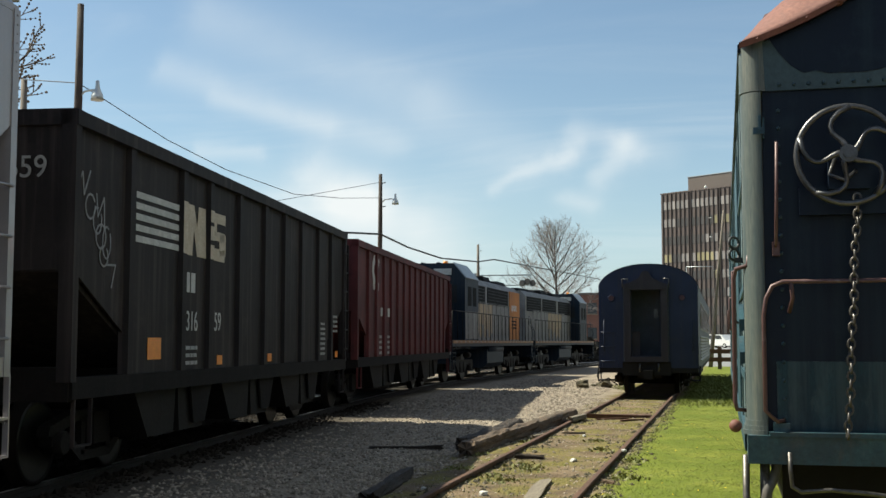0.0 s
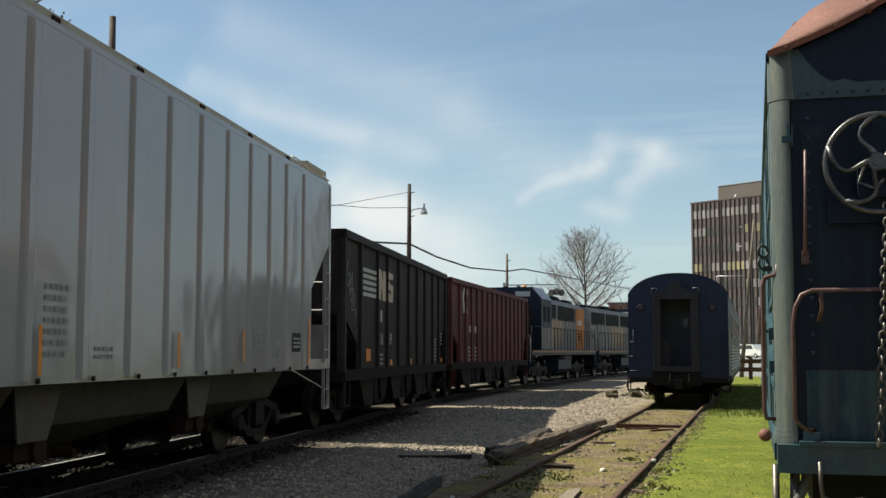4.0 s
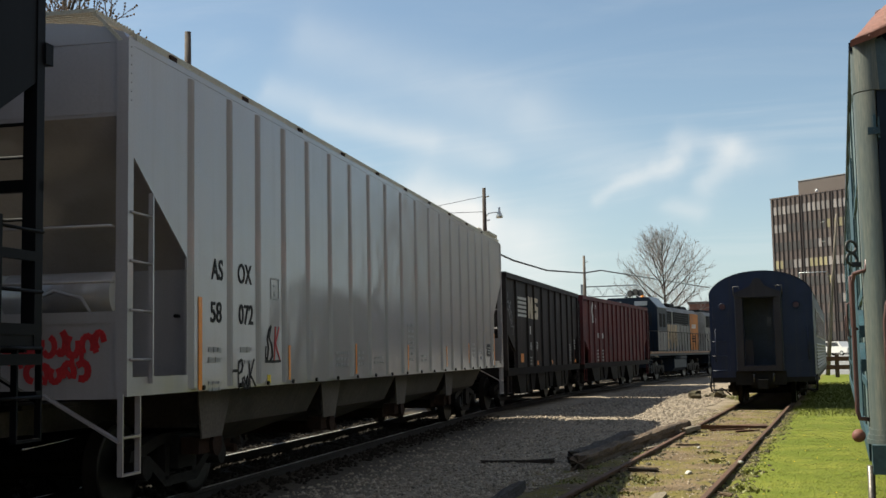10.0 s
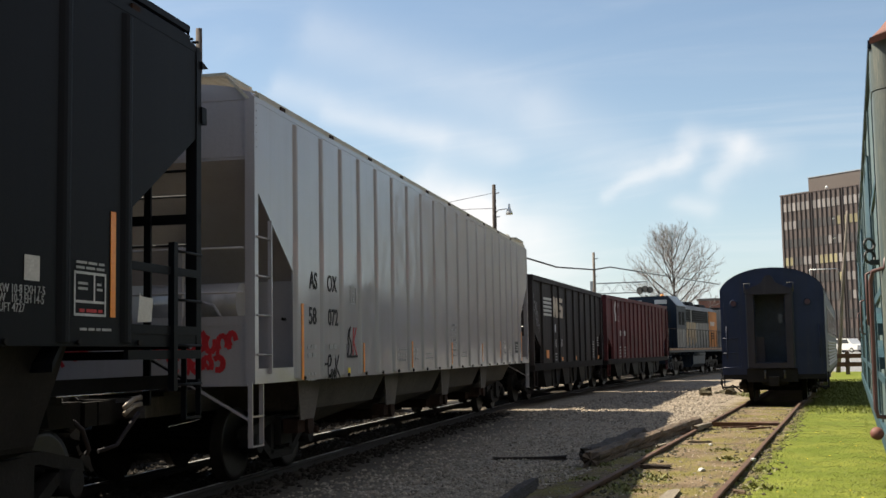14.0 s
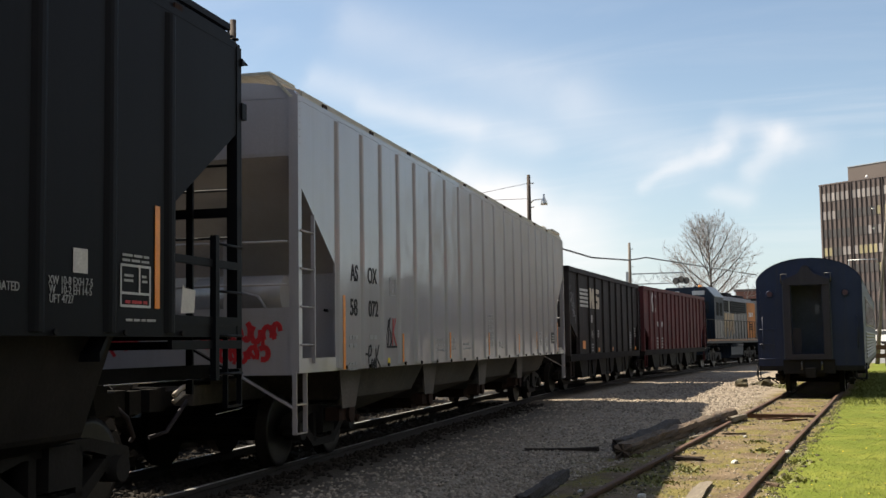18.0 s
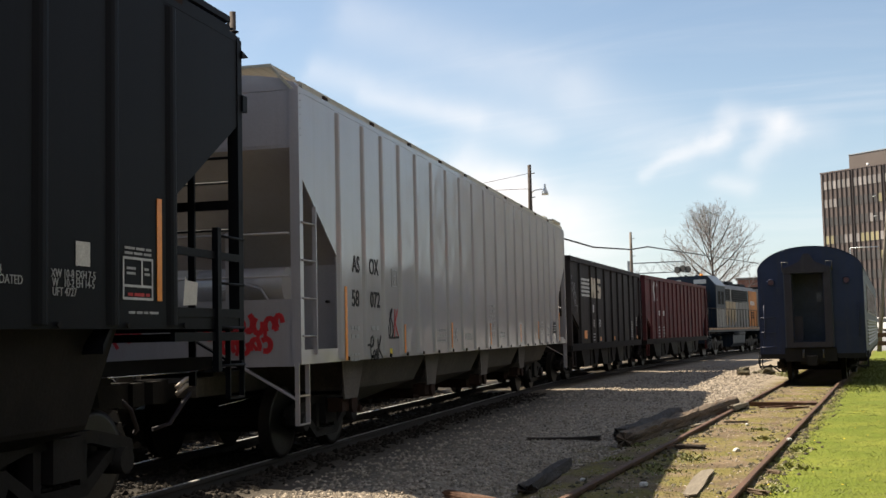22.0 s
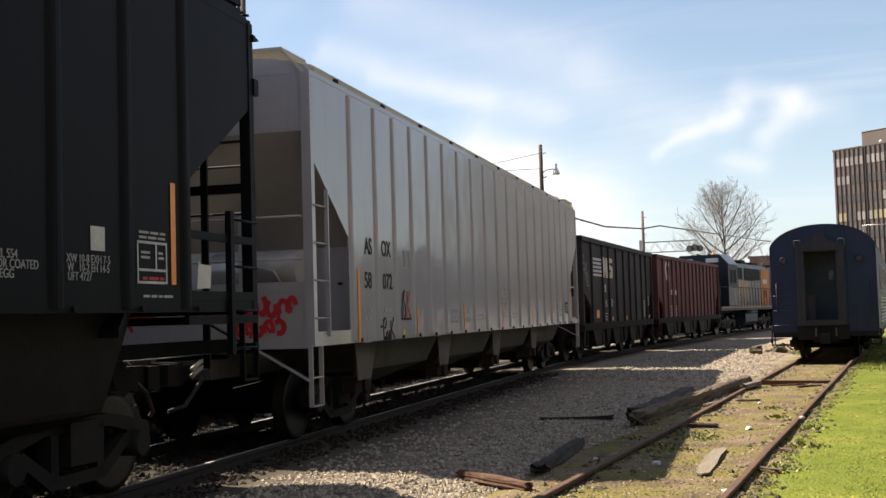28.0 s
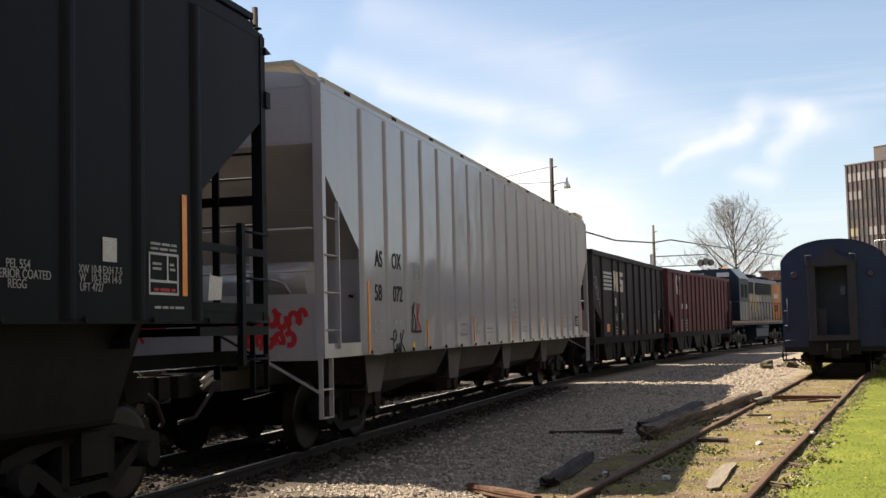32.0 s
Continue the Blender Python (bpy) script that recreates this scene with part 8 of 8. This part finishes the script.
def wire(label, pts, r, sag=0.0):
    bm = B()
    path = []
    for (a, b) in zip(pts, pts[1:]):
        a, b = Vector(a), Vector(b)
        for k in range(10):
            u = k / 10
            path.append(a.lerp(b, u) - Vector((0, 0, sag * 4 * u * (1 - u))))
    path.append(Vector(pts[-1]))
    tube(bm, path, r, 5)
    return solid("overhead_cable", bm, M_WIRE, label, "cable", None, "overhead cables")


def bare_tree(label, x, y, height, spread_, seed, levels, first, trunk_r, buds=False, twig=0.012, n=30):
    """A bare tree: a tapered leader, limbs that curve up into a rounded crown, and many fine twigs."""
    rnd = random.Random(seed)
    tr = thing("bare_tree", label, "tree", pose(x, y, lie(x, y)))
    limbs, twigs, budm = ([], []), ([], []), B()

    def stick(mesh, pts, taper, seg):
        vs, fs = mesh
        side = None
        for i, p in enumerate(pts):
            d = (pts[min(i + 1, len(pts) - 1)] - pts[max(i - 1, 0)]).normalized()
            side = d.orthogonal().normalized() if side is None else (side - d * side.dot(d)).normalized()
            up = d.cross(side)
            n = len(vs)
            vs.extend(tuple(p + (side * math.cos(a) + up * math.sin(a)) * taper[i]) for a in (2 * math.pi * k / seg for k in range(seg)))
            if i:
                fs.extend((n - seg + k, n - seg + (k + 1) % seg, n + (k + 1) % seg, n + k) for k in range(seg))

    def woody(mesh, name, material):
        me = bpy.data.meshes.new(name)
        me.from_pydata(mesh[0], [], mesh[1])
        me.polygons.foreach_set("use_smooth", [True] * len(mesh[1]))
        me.materials.append(material)
        return me
    rise = [(0.12 * math.sin(u * 5) * min(1, u * 3), 0.10 * math.sin(u * 4 + 1) * u, height * u) for u in (0, 0.2, 0.4, 0.6, 0.8, 1.0)]
    rise[0] = (0, 0, -0.2)
    stick(limbs, [Vector(v) for v in rise], [trunk_r * k for k in (1.3, 1.0, 0.72, 0.42, 0.20, 0.04)], 9)

    def grow(p, d, ln, r, lev):
        pts, tp = [p], [r]
        q, dd = p.copy(), d.copy()
        for k in range(4):
            bend = 0.13 if lev == 1 else 0.07
            dd = (dd + Vector((rnd.uniform(-0.11, 0.11), rnd.uniform(-0.11, 0.11), rnd.uniform(-0.06, 0.08) + bend))).normalized()
            q = q + dd * ln / 4
            pts.append(q.copy())
            tp.append(max(r * (1 - 0.21 * (k + 1)), 0.004))
        stick(limbs if lev < 2 else twigs, pts, tp, 6 if lev < 2 else 3)
        if lev >= levels:
            if buds:
                for v in pts[2:]:
                    bmesh.ops.create_icosphere(budm, subdivisions=1, radius=rnd.uniform(0.03, 0.055), matrix=Matrix.Translation(v))
            return
        count = (8, 5, 5, 4)[min(lev - 1, 3)]
        for k in range(count):
            u = 0.22 + 0.76 * (k + rnd.uniform(0.1, 0.9)) / count
            i = min(3, int(u * 4))
            base = pts[i].lerp(pts[i + 1], u * 4 - i)
            along = (pts[i + 1] - pts[i]).normalized()
            side = along.orthogonal().normalized()
            side.rotate(Matrix.Rotation(k * 2.4 + rnd.uniform(-0.5, 0.5), 3, along))
            ang = radians(rnd.uniform(28, 52))
            nd = (along * math.cos(ang) + side * math.sin(ang)).normalized()
            grow(base, nd, ln * rnd.uniform(0.40, 0.56) * (1.15 - 0.5 * u), max(r * 0.48, twig), lev + 1)
    for k in range(n):
        v = k / (n - 1)
        u = first + (0.95 - first) * v
        a = k * 2.4 + rnd.uniform(-0.4, 0.4)
        out = spread_ * (0.30 + 0.85 * math.sin(math.pi * min(1.0, 0.32 + 0.68 * v)) ** 0.8) * rnd.uniform(0.86, 1.02)
        lift = radians(18 + 44 * v + rnd.uniform(-7, 7))
        d = Vector((math.cos(a) * math.cos(lift), math.sin(a) * math.cos(lift), math.sin(lift)))
        grow(Vector((0, 0, height * u)), d, out, trunk_r * (0.42 - 0.28 * v), 1)
    part("trunk", woody(limbs, "trunk", M_BARK), M_BARK, tr, "tapered trunk and limbs")
    part("crown", woody(twigs, "crown", M_TWIG), M_TWIG, tr, "crown of fine bare twigs")
    if buds:
        tagged(part("buds", budm, M_BUD, tr, "swelling brown buds"), kind="stuff")
    return tr


def build_office():
    m = pose(-12.2, 240.0, 0.7, 0, 0, -36)
    of = thing("office_building", "tall bronze office block with ribbon windows and vertical fins", "building", m)
    floors, mod, fl, group, pier = 8, 1.08, 3.58, 6, 0.56
    cols = [k * mod + (k // group) * pier + 0.62 for k in range(27)]
    wide, high = cols[-1] + mod + 0.4, 30.9
    boxpart("wall", (0, wide, 0.0, 18, 0, high), M_BRONZE, of, "bronze cladding")
    boxpart("roof", (-0.1, wide + 0.1, -0.1, 18.1, high, high + 0.25), M_BRONZE, of, "flat roof edge")
    boxpart("penthouse", (4.6, wide - 4, 3.0, 14, high + 0.25, high + 3.35), M_PENT, of, "brown rooftop plant room")
    boxpart("penthouse_coping", (4.5, wide - 3.9, 2.9, 14.1, high + 3.35, high + 3.5), M_GALVSTEEL, of, "thin pale coping")
    bm = B()
    lathe_x(bm, [(-0.25, 0.2), (0.0, 0.4), (0.25, 0.2)], 12)
    part("roof_vent", finish(bm, "roof_vent", M_CARWHITE), M_CARWHITE, of, "white roof vent", pose(10.4, 1.0, high + 0.6))
    rnd = random.Random(4)
    bm = B()
    box(bm, -0.06, 0.06, -0.22, 0.0, 0.0, high)
    fin = finish(bm, "fin", M_BRONZEFIN)
    for k, x in enumerate(cols):
        part("fin", fin, M_BRONZEFIN, of, "", pose(x - 0.10, 0, 0))
        if k % group == group - 1:
            part("fin", fin, M_BRONZEFIN, of, "", pose(x + mod - 0.10, 0, 0))
    panes = {}
    for key, material, d in (("pale", M_BLIND, 0.06), ("warm", M_WARMBLIND, 0.06), ("dark", M_DIMPANE, 0.05)):
        bm = B()
        box(bm, 0, mod - 0.30, -d, 0.0, 0, 1.62)
        panes[key] = finish(bm, "window", material)
    for f in range(floors):
        run = 0
        for k, x in enumerate(cols):
            if run == 0:
                run = rnd.randint(2, 4)
                kind = "pale" if f == 7 else rnd.choice(("pale", "pale", "warm", "dark", "dark") if f > 3 else ("pale", "dark", "dark", "warm"))
            run -= 1
            part("window", panes[kind if rnd.random() < 0.9 or f == 7 else "dark"], M_BLIND, of, "", pose(x + 0.05, 0, high - 3.25 - (floors - 1 - f) * fl))
    for f in range(floors):
        z = high - 3.25 - (floors - 1 - f) * fl
        boxpart("spandrel_joint", (0.3, wide - 0.3, -0.03, 0.0, z - 0.16, z - 0.06), M_BRONZEFIN, of, "dark joint under the windows")


def build_far():
    utility_pole("thick tarred utility pole with a lamp", -18.3, 30.0, 11.45, 0.16, M_POLE, (0.62, 8.75), stubs=0)
    utility_pole("short grey wooden post behind the train", -20.1, 30.0, 9.3, 0.15, M_POLEGREY)
    utility_pole("slim utility pole with a street lamp", -18.1, 60.0, 10.65, 0.16, M_POLE, (0.85, 9.15))
    utility_pole("grey wooden utility pole", -17.95, 85.0, 8.85, 0.15, M_POLEGREY)
    utility_pole("leaning grey wooden utility pole", -1.05, 80.0, 10.4, 0.13, M_POLEGREY, None, 0, (0.10, 0))
    bm = B()
    tube(bm, [(-2.55, 80, 6.3), (-2.5, 80, 6.62), (-0.75, 80, 6.62), (-0.7, 80, 6.3)], 0.035, 7)
    cyl(bm, (-2.5, 80, 0), (-2.5, 80, 6.62), 0.035, 7)
    solid("pipe_gantry", bm, M_GALVSTEEL, "pale pipe frame in front of the offices", "gantry")
    wire("thick black cable between poles", CABLE, 0.055)
    wire("thin wire between poles", THIN, 0.015)
    wire("thin wire from a slim pole", THIN2, 0.013)
    bare_tree("tall bare spring tree behind the locomotives", -17.75, 125.0, 13.4, 5.0, 8, 4, 0.27, 0.25, False, 0.0075, 34)
    bare_tree("budding tree behind the train", -25.2, 33.5, 16.1, 3.1, 5, 3, 0.5, 0.30, True, 0.012, 18)
    # signal gantry
    sg = thing("signal_gantry", "galvanised signal gantry with black signal heads", "signal", pose(-20.2, 95.0, 0))
    boxpart("mast", (-0.16, 0.16, -0.16, 0.16, -0.2, 7.3), M_GALVSTEEL, sg, "square mast")
    bm = B()
    for z in (6.25, 7.1):
        for y in (-0.35, 0.35):
            bar(bm, (0, y, z), (4.6, y, z), 0.055, 0.055)
    for k in range(9):
        x = k * 0.56
        for y in (-0.35, 0.35):
            bar(bm, (x, y, 6.25 if k % 2 else 7.1), (x + 0.56, y, 7.1 if k % 2 else 6.25), 0.022, 0.022)
    part("truss", bm, M_GALVSTEEL, sg, "open truss arm")
    for k in range(3):
        bm = B()
        x = 4.0 + k * 0.42
        lathe_x(bm, [(-0.1, 0.25), (0.0, 0.28), (0.1, 0.25)], 14)
        me = finish(bm, "signal_head", M_SIGNAL)
        part("signal_head", me, M_SIGNAL, sg, "round black signal head", pose(x, -0.5, 6.40 + 0.1 * (k % 2), 0, 0, 70))
    build_office()
    # low brick building
    br = thing("brick_building", "low red-brown brick building with a flat roof", "building", pose(-18.2, 150, 0.6))
    boxpart("wall", (0, 14, 0, 10, -0.3, 7.0), M_BRICK, br, "brick wall")
    boxpart("roof", (-0.2, 14.2, -0.2, 10.2, 7.0, 7.3), M_PENT, br, "flat roof edge")
    for k in range(5):
        for z in (1.4, 4.6):
            wi = boxpart("window", (1.0 + k * 2.6, 2.2 + k * 2.6, -0.05, 0.0, z, z + 1.4), M_PANE, br, "dark window")
            boxpart("sill", (0.9 + k * 2.6, 2.3 + k * 2.6, -0.12, 0.0, z - 0.12, z), M_BOARD, wi, "pale sill")

    def vehicle(name, label, m, paint, van):
        v = thing(name, label, "car", m)
        bm = B()
        if van:
            prof = [(-2.4, 0.35), (2.4, 0.35), (2.45, 0.95), (1.5, 1.15), (0.9, 1.85), (-2.2, 1.9), (-2.45, 1.2)]
        else:
            prof = [(-2.2, 0.32), (2.2, 0.32), (2.25, 0.75), (1.2, 0.92), (0.5, 1.42), (-1.2, 1.42), (-1.9, 0.95), (-2.25, 0.9)]
        prism(bm, prof, "y", -0.9, 0.9)
        soften(bm, 0.08, 2)
        part("body", bm, paint, v, "car body")
        for s in (-1, 1):
            top, low = (1.75, 1.22) if van else (1.36, 0.98)
            for a, b in (((-2.0, -0.75), (-0.65, 0.75)) if van else ((-1.3, -0.35), (-0.28, 0.65))):
                bm = B()
                prism(bm, [(a, low), (b + (0.3 if b > 0 else 0), low), (b, top), (a + 0.1, top)], "y", *sorted((s * 0.895, s * 0.908)))
                part("window", bm, M_PANE, v, "dark side window")
            for x in (-1.45, 1.45):
                bm = B()
                tube(bm, [(x, s * 0.72, 0.33), (x, s * 0.92, 0.33)], 0.33, 16)
                wl = part("wheel", bm, M_TYRE, v, "wheel")
                bm = B()
                tube(bm, [(x, s * 0.921, 0.33), (x, s * 0.93, 0.33)], 0.2, 12)
                part("rim", bm, M_LAMP, wl, "rim")
        for x, mm in ((-2.44, M_REDLENS), (2.42, M_LAMP)):
            for yy in (-0.65, 0.65):
                boxpart("light", (x - 0.02, x + 0.03, yy - 0.14, yy + 0.14, 0.75, 0.92), mm, v, "lamp")
    vehicle("parked_van", "white van parked beyond the coach", pose(-0.6, 165, 0.72, 0, 0, -42), M_CARWHITE, True)
    vehicle("parked_car", "dark car parked beyond the locomotives", pose(-14.2, 118, 0.12, 0, 0, 30), M_CARDARK, False)
    vehicle("parked_car", "white car parked beyond the locomotives", pose(-15.2, 128, 0.3, 0, 0, 20), M_CARWHITE, False)
    # barrier rails past the coach
    ba = thing("timber_barrier", "rusty brown barrier rails on posts", "barrier", pose(-0.6, 74, 0))
    for x in (-1.2, 0.2, 1.6):
        boxpart("post", (x - 0.12, x + 0.12, -0.12, 0.12, -0.3, 1.25), M_TIMBER, ba, "post", 0.02)
    for z in (0.35, 0.85):
        boxpart("rail", (-1.4, 1.8, -0.20, -0.12, z, z + 0.26), M_RUST, ba, "rusty brown rail", 0.01)
    # unseen woods to the right and behind, and shade-filling clumps beyond the train
    rng = np.random.default_rng(9)
    verts, faces = [], []

    def clump(x, y, z, s):
        n = len(verts)
        p = rng.normal(0, s, (3, 3)) + (x, y, z)
        p[:, 2] = np.maximum(p[:, 2], -0.3)
        verts.extend(p.tolist())
        faces.append((n, n + 1, n + 2))
    # all out of view, added to block sky light on the cars
    for _ in range(14000):
        if rng.random() < 0.55:
            x, y = 34 + abs(rng.normal(0, 5)), rng.uniform(-60, 120)
            if rng.random() < 0.45:
                x, y = 14 + abs(rng.normal(0, 3)), rng.uniform(-50, 3)
        else:
            x, y = rng.uniform(-70, 40), -45 - abs(rng.normal(0, 4))
        tall = 9.5 if y > 3 else 4.0
        clump(x, y, rng.uniform(0, 1) ** 1.3 * (tall + 0.26 * tall * math.sin(x * 0.3 + y * 0.23)), rng.uniform(0.5, 1.4))
    for _ in range(9000):
        x, y = 23 + abs(rng.normal(0, 4.5)), rng.uniform(8, 47)
        top = 15.0 + 2.0 * math.sin(y * 0.7) + 1.2 * math.sin(y * 1.9 + 1)
        clump(x, y, rng.uniform(0, 1) ** 0.9 * top, rng.uniform(0.5, 1.3))
    # low clumps added close by to darken the near end of the cars
    for _ in range(9000):
        x, y = 9 + abs(rng.normal(0, 2.5)), rng.uniform(-14, 15)
        top = (5.5 + 1.2 * math.sin(y * 0.8)) * min(1.0, max(0.25, (17 - y) / 7))
        clump(x, y, rng.uniform(0, 1) ** 0.9 * top, rng.uniform(0.4, 1.0))
    me = bpy.data.meshes.new("woods")
    me.from_pydata(verts, [], faces)
    me.materials.append(M_WOODS)
    tagged(new("woods", me), "unseen woods added round the yard to block sky light and fill reflections", "woods", kind="stuff")
    # clumps added to hide lit ground, so the gaps under the cars look shaded
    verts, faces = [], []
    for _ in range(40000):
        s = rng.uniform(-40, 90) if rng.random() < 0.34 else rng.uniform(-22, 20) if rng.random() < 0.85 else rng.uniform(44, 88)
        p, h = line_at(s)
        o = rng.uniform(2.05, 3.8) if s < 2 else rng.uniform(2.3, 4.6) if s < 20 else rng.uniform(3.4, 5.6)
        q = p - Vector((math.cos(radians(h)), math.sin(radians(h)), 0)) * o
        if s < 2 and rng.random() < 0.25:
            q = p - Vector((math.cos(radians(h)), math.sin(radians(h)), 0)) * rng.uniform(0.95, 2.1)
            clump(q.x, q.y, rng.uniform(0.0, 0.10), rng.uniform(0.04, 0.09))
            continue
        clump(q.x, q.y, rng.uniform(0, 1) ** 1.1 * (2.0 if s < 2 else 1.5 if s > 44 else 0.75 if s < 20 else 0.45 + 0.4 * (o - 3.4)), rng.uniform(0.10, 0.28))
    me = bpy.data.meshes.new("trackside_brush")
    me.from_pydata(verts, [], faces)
    me.materials.append(M_SHADEFILL)
    tagged(new("trackside_brush", me), "near-black clumps added beyond the track in place of shade under the cars", "brush", kind="stuff")


CABLE = [(-17.9, 52.0, 6.75), (-18.1, 60.0, 7.38), (-18.05, 65.5, 7.1), (-18.0, 73.5, 7.02), (-17.95, 85.0, 7.56), (-17.67, 90.0, 8.07), (-16.9, 110.0, 8.57), (-14.0, 135.0, 8.82)]
THIN = [(-20.1, 30.0, 9.3), (-18.3, 30.0, 9.1), (-18.25, 35.5, 8.36), (-18.2, 40.2, 8.02), (-18.2, 47.3, 7.98), (-18.15, 53.5, 8.55), (-18.1, 60.0, 9.35)]
THIN2 = [(-20.5, 50.0, 8.0), (-18.1, 60.0, 10.2)]

build_ground()
build_tracks()
build_train()
build_coach()
build_teal_car()
build_litter()
build_far()
build_cover()
motions()
